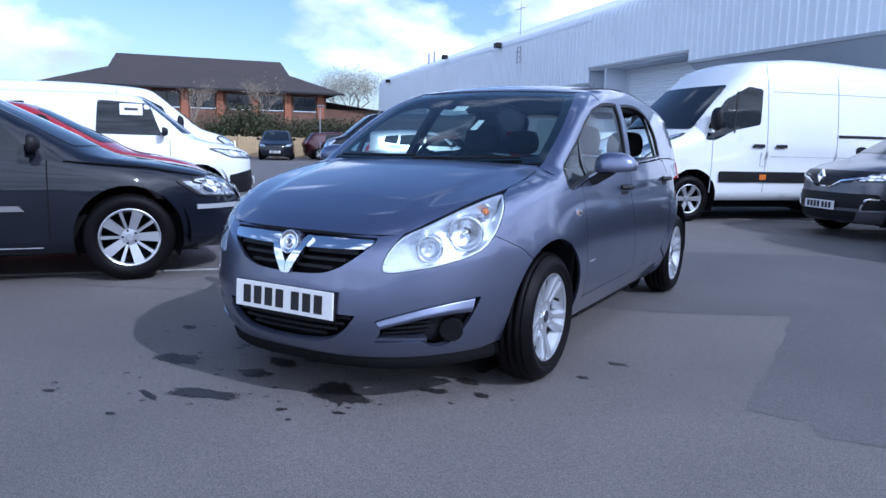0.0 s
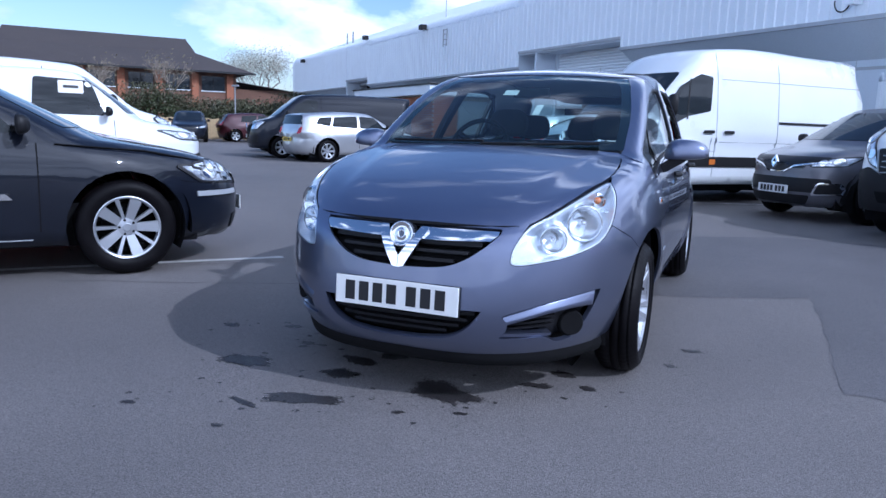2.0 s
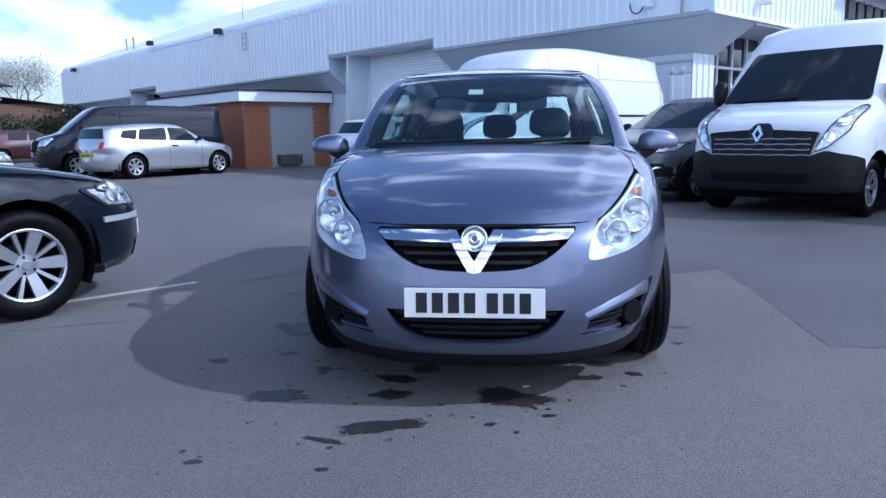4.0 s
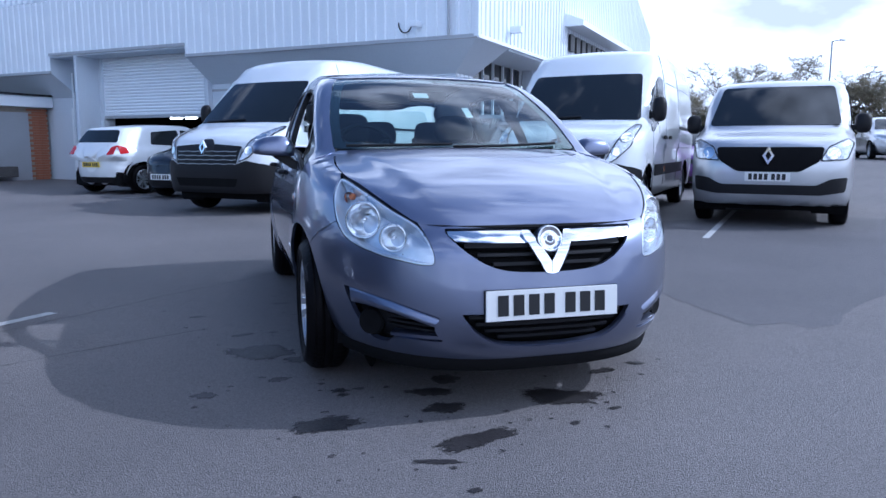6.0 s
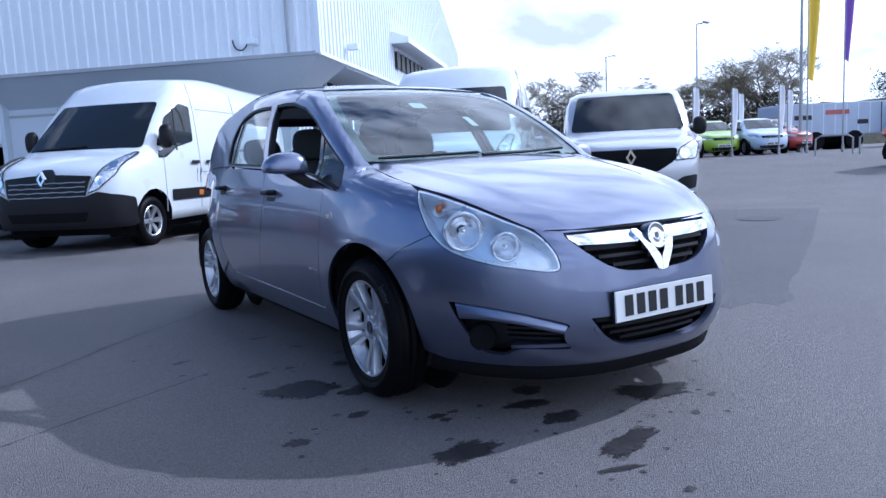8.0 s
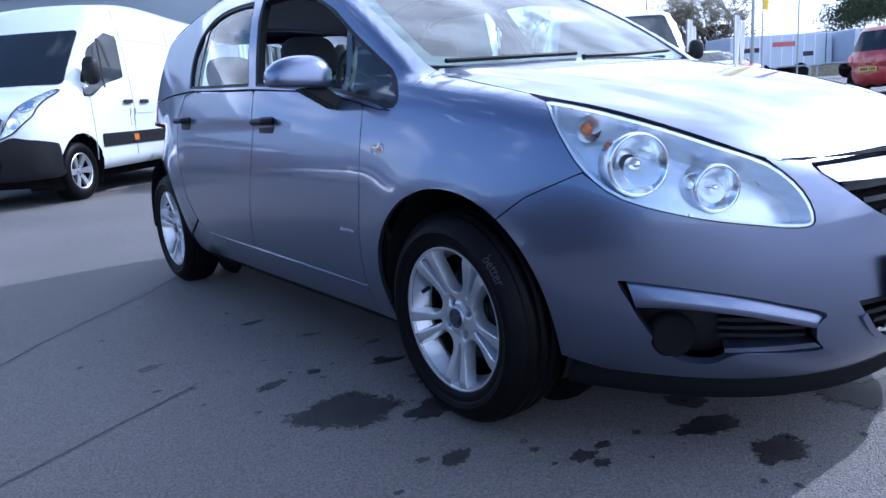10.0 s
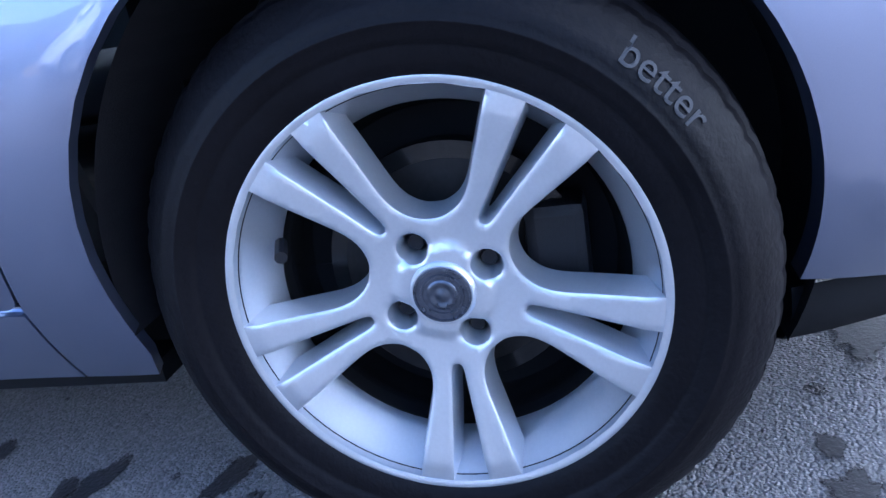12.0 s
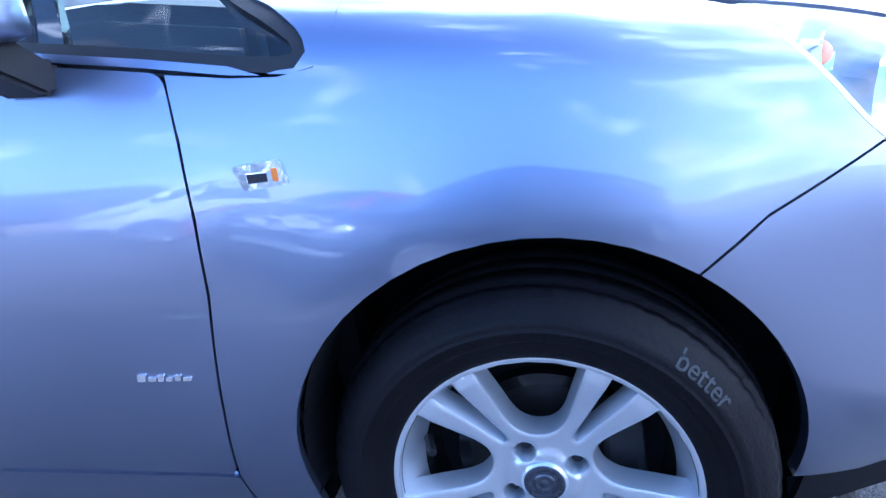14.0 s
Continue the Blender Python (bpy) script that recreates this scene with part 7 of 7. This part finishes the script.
aer = part("tv_aerial", tube([(19.1, -0.2, 5.3), (19.1, -0.2, 6.6)], 0.018, 6), M["pole"], hall, "thin roof aerial")
part("aerial_boom", tube([(18.75, -0.2, 6.4), (19.6, -0.2, 6.4)], 0.012, 6), M["pole"], aer)
for k in range(5):
    part("aerial_rod", tube([(18.8 + k * 0.18, -0.36, 6.4), (18.8 + k * 0.18, -0.04, 6.4)], 0.006, 5), M["pole"], aer)
for u in (31.4, 32.4):
    part("flue", tube([(u, -0.5, 5.3), (u, -0.5, 6.1)], 0.05, 8), M["pole"], hall, "thin roof flue")
hoop = part("cable_loop", tube([(1.65 + 0.16 * math.cos(a), 0.06, 3.62 + 0.2 * math.sin(a)) for a in np.linspace(-2.9, 0.1, 12)], 0.014, 6), M["plastic"], hall, "black cable loop on the wall")
part("security_camera", box(1.25, 0.04, 3.5, 1.42, 0.3, 3.62, 0.02), M["cladding"], hall, "small wall camera")
part("security_camera", box(-0.32, -1.9, 3.55, -0.05, -1.75, 3.7, 0.02), M["cladding"], hall, "small wall camera")
part("downpipe", tube([(0.62, 0.07, 3.3), (0.62, 0.07, 5.2)], 0.03, 8), M["trim_grey"], hall, "grey downpipe")
part("downpipe", tube([(13.0, -0.6, 0.0), (13.0, -0.6, 3.1)], 0.03, 8), M["cladding"], hall)

# ---- brick shed against the hall ----
shed = thing("brick_shed", HALL, "flat-roofed orange brick shed with white fascia", "shed")
part("wall", box(14.5, -0.8, 0, 21.6, 2.36, 2.16), M["mortar"], shed)
part("fascia", box(14.25, -0.85, 2.14, 21.9, 2.62, 2.46, 0.012), M["cladding"], shed, "white fascia board")
part("roof_edge", box(14.2, -0.85, 2.46, 21.95, 2.66, 2.52, 0.01), M["ink"], shed, "dark felt roof edge")
part("shed_shutter", box(14.455, -0.15, 0.0, 14.49, 1.45, 1.98), M["trim_grey"], shed, "grey roller door")
for k in range(24):
    part("shutter_slat", box(14.435, -0.15, 0.02 + k * 0.082, 14.455, 1.45, 0.085 + k * 0.082), M["trim_grey"], shed)
part("shed_door", box(18.0, 2.37, 0, 18.85, 2.42, 2.0, 0.01), M["cladding"], shed, "white shed door")
part("door_frame", box(17.2, 2.37, 1.75, 18.0, 2.41, 2.02, 0.01), M["cladding"], shed)
part("pallet_trolley", box(14.1, 0.5, 0.12, 14.42, 1.3, 0.42, 0.02), M["crack"], shed, "dark low trolley by the roller door")

# ---- vehicles ----
vans = van_spec()
vans["extras"] = [van_extras]
vehicle("van", vans, heading(-1.51, 8.08, -132.9), M["white_paint"], "white high-roof panel van with black bumper", "van", "white vans by the hall")
vehicle("van", vans, heading(2.96, 5.5, -131.6), M["white_paint"], "white high-roof panel van with black bumper", "van", "white vans by the hall")
vehicle("van", low_van_spec(), heading(5.27, 4.32, -132.8), M["silver_paint"], "silver low-roof van with gloss black grille", "van")
vehicle("car", estate_trim(car_spec(4.7, 0.88, 1.44, 2.75, 0.93, 0.325, 0.93, 1.0, 2.0, 4.0, 0.98, 0.70, 10, True)), heading(-2.84, 1.64, 55), M["black_paint"], "black estate car with ten-spoke alloy wheels", "car", "cars in the near row")
vehicle("car", car_spec(4.0, 0.85, 1.41, 2.5, 0.82, 0.30, 0.94, 0.85, 1.75, 3.2, 0.98, 0.73), heading(-4.75, 3.0, 55), M["red_paint"], "bright red hatchback beside the black estate", "car", "cars in the near row")
small_van = car_spec(4.2, 0.92, 1.68, 2.7, 0.87, 0.31, 1.06, 0.82, 1.65, 3.9, 1.0, 0.86, 6, True, 1.15)
small_van["patches"] = [p for p in small_van["patches"] if p[0] != "rear_window"] + [("bumper_corner", "side", rounded([(0.05, 0.25), (0.42, 0.25), (0.44, 0.52), (0.05, 0.60)], 0.03), M["plastic"], 0.010, "dark plastic bumper corner")]
vehicle("van", small_van, heading(-6.65, 5.6, 55), M["white_paint"], "small white van with a sign in its window", "van", "cars in the near row")
vehicle("van", low_van_spec(), heading(-8.95, 7.45, 55), M["white_paint"], "white low-roof van in the near row", "van", "cars in the near row")
vehicle("car", crossover_trim(car_spec(4.12, 0.885, 1.56, 2.6, 0.86, 0.33, 1.02, 0.8, 1.7, 3.2, 1.08, 0.82)), heading(1.55, 7.47, -138), M["grey_paint"], "dark grey compact crossover with chrome lamp surrounds", "car")
white_hatch = car_spec(4.03, 0.85, 1.48, 2.57, 0.83, 0.31, 0.98, 0.8, 1.7, 3.3, 1.02, 0.76, 10)
white_hatch["mesh"] = (0.05, 88)
white_hatch = trimmed(white_hatch, ("side_tail_light", "side", rounded([(3.68, 0.86), (3.90, 0.84), (3.92, 1.02), (3.74, 0.98)], 0.03), M["red_lens"], 0.008, "wrapped red tail light"), ("rear_bumper_vent", "rear", rounded([(-0.6, 0.24), (0.6, 0.24), (0.56, 0.36), (-0.56, 0.36)], 0.03), M["plastic"], 0.006, "black lower bumper"))
vehicle("car", white_hatch, heading(-1.3, 16.47, 48.4), M["white_paint"], "white hatchback parked nose to the hall", "car")
vehicle("car", car_spec(3.9, 0.85, 1.46, 2.5, 0.8, 0.30, 0.98, 0.8, 1.7, 3.2, 1.02, 0.76), heading(-2.45, 11.6, -131), M["black_paint"], "small black hatchback beside the white van", "car")
vehicle("car", car_spec(4.25, 0.88, 1.43, 2.58, 0.84, 0.315, 0.94, 0.95, 1.95, 3.6, 0.98, 0.72, 7, True), heading(-8.73, 17.73, 60.3), M["silver_paint"], "silver five-door hatchback beside the brick shed", "car")
vehicle("van", low_van_spec(), heading(-13.1, 15.2, -138), M["black_paint"], "black low-roof van behind the silver hatchback", "van")
for x, y, h, paint, lab in ((-23.3, 24.0, -50, "black_paint", "black hatchback by the timber fence"), (-21.6, 30.3, 52, "maroon_paint", "dark maroon hatchback by the timber fence"), (-15.2, 18.4, -120, "grey_paint", "dark grey hatchback beside the black van")):
    vehicle("car", car_spec(4.1, 0.87, 1.5, 2.55, 0.85, 0.31, 0.97, 0.82, 1.75, 3.3, 1.02, 0.76, far=True), heading(x, y, h), M[paint], lab, "car", "cars by the fence")
FAR = ((20.3, 15.9, -125, "silver_paint", "silver hatchback in the far row"), (22.7, 16.0, -125, "green_paint", "lime green hatchback in the far row"), (23.9, 14.7, -125, "blue_paint", "pale blue hatchback in the far row"), (26.6, 15.0, -100, "red_paint", "red hatchback in the far row"))
for x, y, h, paint, lab in FAR:
    vehicle("car", car_spec(4.0, 0.86, 1.5, 2.55, 0.85, 0.31, 0.98, 0.82, 1.75, 3.3, 1.02, 0.76, far=True), pose(0, 0, rise(x, y)) @ heading(x, y, h), M[paint], lab, "car", "cars in the far row")
vehicle("van", small_van, pose(0, 0, rise(18.5, 7.2)) @ heading(21.4, 5.4, -20), M["red_paint"], "orange-red small van at the yard entrance", "van")
vehicle("car", car_spec(4.0, 0.86, 1.5, 2.55, 0.85, 0.31, 0.98, 0.82, 1.75, 3.3, 1.02, 0.76), heading(8.9, 10.6, -131), M["purple_paint"], "purple hatchback behind the silver van", "car")
ksign = thing("window_sign", heading(-6.65, 5.6, 55), "white window sign with dark bars", "sign")
part("board", sheet(rounded([(1.62, 1.36), (1.92, 1.36), (1.92, 1.52), (1.62, 1.52)], 0.02), "side", both(small_van), 0.012, 0.004, 0.05, mirror=True), M["plate_white"], ksign)
part("sign_bar", sheet([(1.68, 1.425), (1.86, 1.425), (1.86, 1.46), (1.68, 1.46)], "side", both(small_van), 0.016, 0.002, 0.05, mirror=True), M["ink"], ksign)


# ---- trees, hedge and the added ring of far woods ----
def tree(name, x, y, h, crown, leaves, seed, label, leaf_mat, spread=0.5, twigs=0):
    """A forking trunk with limbs and twigs, and a loose crown of small leaves."""
    rs = random.Random(seed)
    t = thing(name, pose(x, y, rise(x, y)), label, "tree", "trees round the yard")
    bm = bmesh.new()
    tips = []

    def grow(p, d, length, r, depth):
        q = p + d * length
        mid = p.lerp(q, 0.5) + Vector((rs.gauss(0, 1), rs.gauss(0, 1), 0)) * length * 0.05
        tube([p, mid, q], r, 5 if depth > 1 else 8, bm, 0.62)
        if depth >= 5 or r < 0.006:
            tips.append(q)
            return
        for _ in range(3 if depth < 3 else 2 + (rs.random() < 0.5)):
            a = Vector((rs.gauss(0, 1), rs.gauss(0, 1), rs.gauss(0.15, 0.6)))
            grow(q, (d * 0.75 + a.normalized() * spread * (0.9 + 0.1 * depth)).normalized(), length * rs.uniform(0.62, 0.85), r * 0.6, depth + 1)
        if depth >= 2:
            tips.append(q)

    grow(Vector((0, 0, -0.1)), Vector((rs.gauss(0, 0.05), rs.gauss(0, 0.05), 1)), h * 0.28, h * 0.018, 0)
    part("trunk", bm, M["bark"], t, "bare branching trunk")
    lb = bmesh.new()
    for _ in range(leaves):
        c = rs.choice(tips) + Vector((rs.gauss(0, 1), rs.gauss(0, 1), rs.gauss(0, 1))) * crown
        s, n = rs.uniform(0.03, 0.075), Vector((rs.gauss(0, 1), rs.gauss(0, 1), rs.gauss(0, 1))).normalized()
        u = n.orthogonal().normalized() * s
        v = n.cross(u)
        lb.faces.new([lb.verts.new(c + u), lb.verts.new(c + v * 0.5), lb.verts.new(c - u), lb.verts.new(c - v * 0.5)])
    for _ in range(twigs):
        c, d = rs.choice(tips), Vector((rs.gauss(0, 1), rs.gauss(0, 1), rs.gauss(0.6, 0.8))).normalized()
        a, e = d.orthogonal().normalized() * 0.010, c + d * rs.uniform(0.2, 0.8)
        lb.faces.new([lb.verts.new(c + a), lb.verts.new(e), lb.verts.new(c - a)])
    part("crown", lb, leaf_mat, t, "thin spring leaves and twigs" if twigs else "thin spring leaves")
    return t


def hedge(name, line, h, depth, count, seed, label, mat):
    """Shrubs along a line: thousands of leaves in uneven clumps over twiggy stems."""
    rs = random.Random(seed)
    bm = bmesh.new()
    pts = [Vector((*p, 0.0)) for p in line]
    for _ in range(count):
        k = rs.randrange(len(pts) - 1)
        p = pts[k].lerp(pts[k + 1], rs.random())
        top = h * (0.72 + 0.5 * noise.noise(p * 0.35) + 0.25 * noise.noise(p * 1.1))
        z = top * (1 - rs.random() ** 1.7)
        c = Vector((p.x + rs.gauss(0, depth * 0.4), p.y + rs.gauss(0, depth * 0.4), rise(p.x, p.y) + z))
        s, n = rs.uniform(0.045, 0.10), Vector((rs.gauss(0, 1), rs.gauss(0, 1), rs.gauss(0.4, 1))).normalized()
        u = n.orthogonal().normalized() * s
        v = n.cross(u)
        bm.faces.new([bm.verts.new(c + u), bm.verts.new(c + v * 0.6), bm.verts.new(c - u), bm.verts.new(c - v * 0.6)])
    return tagged(link(name, bm, mat), label, "hedge", kind="stuff")


hedge("shrubs", [(-40, 26), (-33, 31), (-28, 36), (-24, 42)], 3.0, 2.2, 52000, 3, "mixed olive and brown shrubs behind the timber fence", M["hedge_leaf"])
hedge("shrubs", [(-39, 26), (-32, 31.5), (-27, 37), (-23, 42.5)], 2.3, 1.6, 26000, 4, "low green shrubs behind the timber fence", M["leaf"])
hedge("far_hedge", [(19, 40), (25, 36.5), (30, 32.2), (35, 27), (38, 22.5)], 3.9, 1.6, 36000, 6, "olive-brown hedge along the road", M["hedge_leaf"])
# woods ring added on unseen sides too: closes the horizon, darkens low reflections
belt = bmesh.new()
low_ring, high_ring = [], []
for k in range(240):
    a = 2 * math.pi * k / 240
    p = Vector((88 * math.cos(a), 88 * math.sin(a), 0))
    h = 5.0 + 1.2 * noise.noise(p * 0.09) + 0.9 * noise.noise(p * 0.4)
    low_ring.append(belt.verts.new((p.x, p.y, -0.5)))
    high_ring.append(belt.verts.new((p.x * 1.03, p.y * 1.03, h)))
for k in range(240):
    n = (k + 1) % 240
    belt.faces.new((low_ring[k], low_ring[n], high_ring[n], high_ring[k]))
tagged(link("added_woods", belt, M["dry_leaf"]), "added belt of distant trees closing the horizon, mostly out of view", "woods", kind="stuff")
ring = [(87 * math.cos(a), 87 * math.sin(a)) for a in np.linspace(0.0, 2 * math.pi, 60)]
hedge("added_woods", ring, 4.8, 1.6, 22000, 8, "added belt of distant trees closing the horizon, mostly out of view", M["dry_leaf"])
tree("tree", -40.5, 52.5, 8.2, 0.55, 15000, 11, "pale blossoming tree beside the hall", M["blossom"], 0.6)
tree("tree", -33.0, 33.0, 5.5, 0.35, 300, 12, "slim birch behind the fence", M["dry_leaf"], 0.4)
tree("tree", -36.0, 29.5, 5.2, 0.35, 250, 13, "slim birch behind the fence", M["dry_leaf"], 0.4)
for k, (x, y, h) in enumerate(((24.5, 35.0, 5.6), (26.8, 33.0, 6.3), (28.8, 31.6, 6.2), (30.6, 29.6, 5.3), (32.2, 28.4, 5.4), (33.2, 26.4, 5.0), (34.6, 24.6, 5.4), (36.0, 22.6, 6.6), (35.2, 23.6, 6.0), (38.5, 25.0, 6.4), (33.0, 35.5, 5.8), (36.5, 30.5, 5.4))):
    tree("tree", x, y, h, 0.3, 120, 20 + k, "bare spring tree with thin twigs", M["dry_leaf"], 0.6, 4200)
tree("tree", 43.0, 17.2, 5.3, 0.34, 30000, 40, "dense green tree at the yard entrance", M["leaf"], 0.6)

# ---- timber fence ----
fence = thing("timber_fence", pose(0, 0, 0), "pale timber board fence along the car park", "fence")
a, b = Vector((-29.5, 25.0, 0)), Vector((-22.6, 31.2, 0))
t = (b - a).normalized()
ang = math.degrees(math.atan2(t.y, t.x))
board_me = None
n = int((b - a).length / 0.16)
for k in range(n):
    p = a + t * (k * 0.16)
    if board_me is None:
        board_me = part("board", box(-0.075, -0.012, 0.05, 0.075, 0.012, 1.15), M["fence"], fence, at=pose(p.x, p.y, 0, 0, 0, ang)).data
    else:
        o = new("board", board_me)
        o.parent, o.matrix_local = fence, pose(p.x, p.y, 0.02 * math.sin(k * 1.7), 0, 0, ang)
for k in range(0, n, 12):
    p = a + t * (k * 0.16)
    part("post", box(-0.05, -0.09, 0, 0.05, -0.014, 1.25), M["fence"], fence, at=pose(p.x, p.y, 0, 0, 0, ang))

# ---- brown brick offices with a hipped roof ----
office = thing("office_building", pose(-49.0, 28.5, 0, 0, 0, 49.5), "brown brick offices with a dark hipped roof", "building")
part("wall", box(0.6, 0.6, 0, 20.0, 11.5, 4.7), M["brown_brick"], office)
bm = bmesh.new()
zs_, ze = 4.75, 7.6
o = [bm.verts.new(p) for p in ((-0.6, -0.4, zs_), (21.2, -0.4, zs_), (21.2, 12.5, zs_), (-0.6, 12.5, zs_))]
m_ = [bm.verts.new(p) for p in ((3.6, 3.4, 6.3), (17.4, 3.4, 6.3), (17.4, 8.8, 6.3), (3.6, 8.8, 6.3))]
r_ = [bm.verts.new(p) for p in ((4.0, 6.1, ze), (17.0, 6.1, ze))]
bm.faces.new(o[::-1])
for i in range(4):
    bm.faces.new((o[i], o[(i + 1) % 4], m_[(i + 1) % 4], m_[i]))
bm.faces.new((m_[0], m_[1], r_[1], r_[0]))
bm.faces.new((m_[2], m_[3], r_[0], r_[1]))
bm.faces.new((m_[1], m_[2], r_[1]))
bm.faces.new((m_[3], m_[0], r_[0]))
bmesh.ops.recalc_face_normals(bm, faces=list(bm.faces))
roof = part("roof", bm, M["slate"], office, "dark brown tiled hipped roof")
part("gutter", box(-0.7, -0.5, 4.62, 21.3, -0.36, 4.76), M["ink"], roof)
for k in range(7):
    u = 1.8 + k * 2.6
    win = part("window", box(u, 0.52, 3.3, u + 1.7, 0.62, 4.4), M["dark_glass"], office, "upper office window")
    part("window_frame", box(u - 0.06, 0.50, 3.24, u + 1.76, 0.56, 3.30), M["cladding"], win)
    part("mullion", box(u + 0.82, 0.49, 3.3, u + 0.88, 0.55, 4.4), M["plastic"], win)
    part("brick_pier", box(u + 1.85, 0.40, 0, u + 2.35, 0.6, 4.65), M["brick"], office, "orange brick pier")
part("side_wing", box(20.0, 2.0, 0, 25.0, 10.5, 3.6), M["brown_brick"], office)
bm = bmesh.new()
bm.faces.new([bm.verts.new(p) for p in ((19.8, 1.5, 4.2), (25.6, 1.5, 3.5), (25.6, 11, 3.5), (19.8, 11, 4.2))])
bmesh.ops.solidify(bm, geom=list(bm.faces), thickness=0.2)
part("wing_roof", bm, M["slate"], office)

# ---- lamp posts, flags and trailers by the road ----
def mast(name, x, y, h, label, category, r=0.06, arm=0.0):
    t = thing(name, pose(x, y, rise(x, y)), label, category)
    part("pole", tube([(0, 0, -0.2), (0, 0, h)], r, 10, taper=0.6), M["pole"], t)
    part("base", lathe([(0.0, 0.3), (r * 1.6, 0.28), (r * 1.9, 0.0)], 12, "z"), M["pole"], t)
    if arm:
        part("lamp_arm", tube([(0, 0, h), (arm * 0.5, -arm * 0.5, h + 0.05)], 0.03, 6), M["pole"], t)
        part("lamp_head", box(arm * 0.5 - 0.2, -arm * 0.5 - 0.08, h, arm * 0.5 + 0.2, -arm * 0.5 + 0.08, h + 0.1, 0.03), M["pole"], t)
    return t


def feather_flag(name, x, y, h, w, mat, label, top=None, drop=0.0):
    """A tall banner on a mast, its free edge hanging in soft folds."""
    z0 = top or 0.9
    t = mast(name, x, y, h, label, "flag", 0.03)
    bm = bmesh.new()
    grid = []
    for i in range(15):
        k = i / 14
        row = []
        for j in range(7):
            s = j / 6
            z = h - (h - z0) * k
            wide = w * (0.75 + 0.25 * math.sin(math.pi * k))
            row.append(bm.verts.new((0.04 + s * wide * (1 - 0.35 * drop * k), 0.10 * w * math.sin(5 * s + 3 * k) * s, z - 0.25 * s * drop)))
        grid.append(row)
    for i in range(14):
        for j in range(6):
            bm.faces.new((grid[i][j], grid[i][j + 1], grid[i + 1][j + 1], grid[i + 1][j])).smooth = True
    part("banner", bm, mat, t, label)
    return t


mast("lamp_post", 27.5, 21.2, 6.3, "tall grey steel lamp post", "lamp post", 0.05, 0.6)
mast("lamp_post", 40.0, 40.0, 8.0, "tall grey steel lamp post", "lamp post", 0.09, 0.9)
mast("lamp_post", 26.8, 15.4, 7.6, "tall grey steel lamp post", "lamp post", 0.08, 0.6)
mast("lamp_post", -23.6, 27.8, 2.8, "short dark lamp post by the fence", "lamp post", 0.05, 0.3)
feather_flag("flag", 23.7, 13.2, 7.4, 0.75, M["yellow_cloth"], "yellow feather flag on a mast", 2.7, 0.6)
feather_flag("flag", 24.3, 12.2, 6.8, 0.6, M["purple_cloth"], "purple feather flag on a mast", 3.3, 0.8)
for x, y in ((19.6, 15.0), (22.2, 15.3), (23.2, 14.0), (25.2, 17.2), (26.2, 15.6)):
    feather_flag("flag", x, y, 2.6, 0.34, M["white_cloth"], "white feather flag in the far row", 0.8, 0.2)
for x, y, L, lab in ((34.3, 19.0, 5.5, "pale blue box trailer behind the flags"), (38.5, 15.3, 5.0, "pale blue box trailer behind the flags")):
    t = thing("box_trailer", pose(x, y, rise(x, y), 0, 0, -28), lab, "trailer", "trailers by the road")
    part("body", box(-L / 2, -1.2, 0.70, L / 2, 1.2, 2.3, 0.06), M["trailer"], t)
    for k in range(9):
        u = (k - 4) * L / 9.2
        part("panel_rib", box(u - 0.02, -1.212, 0.76, u + 0.02, -1.19, 2.24), M["plastic"] if k in (0, 8) else M["cladding"], t)
    for k, (u, w, z) in enumerate(((-0.30, 0.16, 1.5), (0.02, 0.22, 1.72), (0.26, 0.10, 1.2))):
        part("livery_bar", box(u * L - w * L / 2, -1.222, z, u * L + w * L / 2, -1.2, z + 0.22), M["ink"] if k != 1 else M["red_paint"], t, "livery lettering as a plain bar")
    for dx in (-1.0, 1.0):
        part("wheel", lathe([(0.0, -1.25), (0.45, -1.25), (0.45, 1.25), (0.0, 1.25)], 20, "y"), M["rubber"], t, at=pose(dx, 0, 0.45))
barrier = thing("rail_barrier", pose(21.6, 11.6, rise(21.6, 11.6), 0, 0, -60), "low galvanised hoop barrier", "barrier")
for k in range(3):
    part("hoop", tube([(k * 1.3, 0, 0), (k * 1.3, 0, 0.55), (k * 1.3 + 0.15, 0, 0.65), (k * 1.3 + 0.95, 0, 0.65), (k * 1.3 + 1.1, 0, 0.55), (k * 1.3 + 1.1, 0, 0)], 0.03, 8), M["pole"], barrier)

# ---- bricks of the shed, laid course by course ----
brick_me = None
rs = random.Random(2)


def lay(x, y, z, rz, cut=1.0):
    global brick_me
    if brick_me is None:
        brick_me = part("brick", box(-0.1075, -0.012, -0.0325, 0.1075, 0.012, 0.0325), M["brick"], shed, at=pose(x, y, z, 0, 0, rz)).data
    else:
        o = new("brick", brick_me)
        o.parent, o.matrix_local = shed, pose(x, y, z, 0, 0, rz) @ Matrix.Diagonal((cut, 1, 1, 1))


for c in range(28):
    z, shift = 0.04 + c * 0.075, 0.11 * (c % 2)
    for v0, v1 in ((1.5, 2.36), (-0.75, -0.2)):
        v = v0 + 0.11 - shift * 0.5
        while v < v1:
            lay(14.492, v, z, 90)
            v += 0.225
bm = bmesh.new()
for c in range(28):
    z, shift, u = 0.04 + c * 0.075, 0.11 * (c % 2), 14.5
    while u < 21.5:
        if not (17.1 < u + shift < 18.95 and z < 2.05):
            box(u + shift, 2.35, z - 0.0325, u + shift + 0.215, 2.372, z + 0.0325, bm=bm)
        u += 0.225
tagged(part("brickwork", bm, M["brick"], shed), kind="stuff")
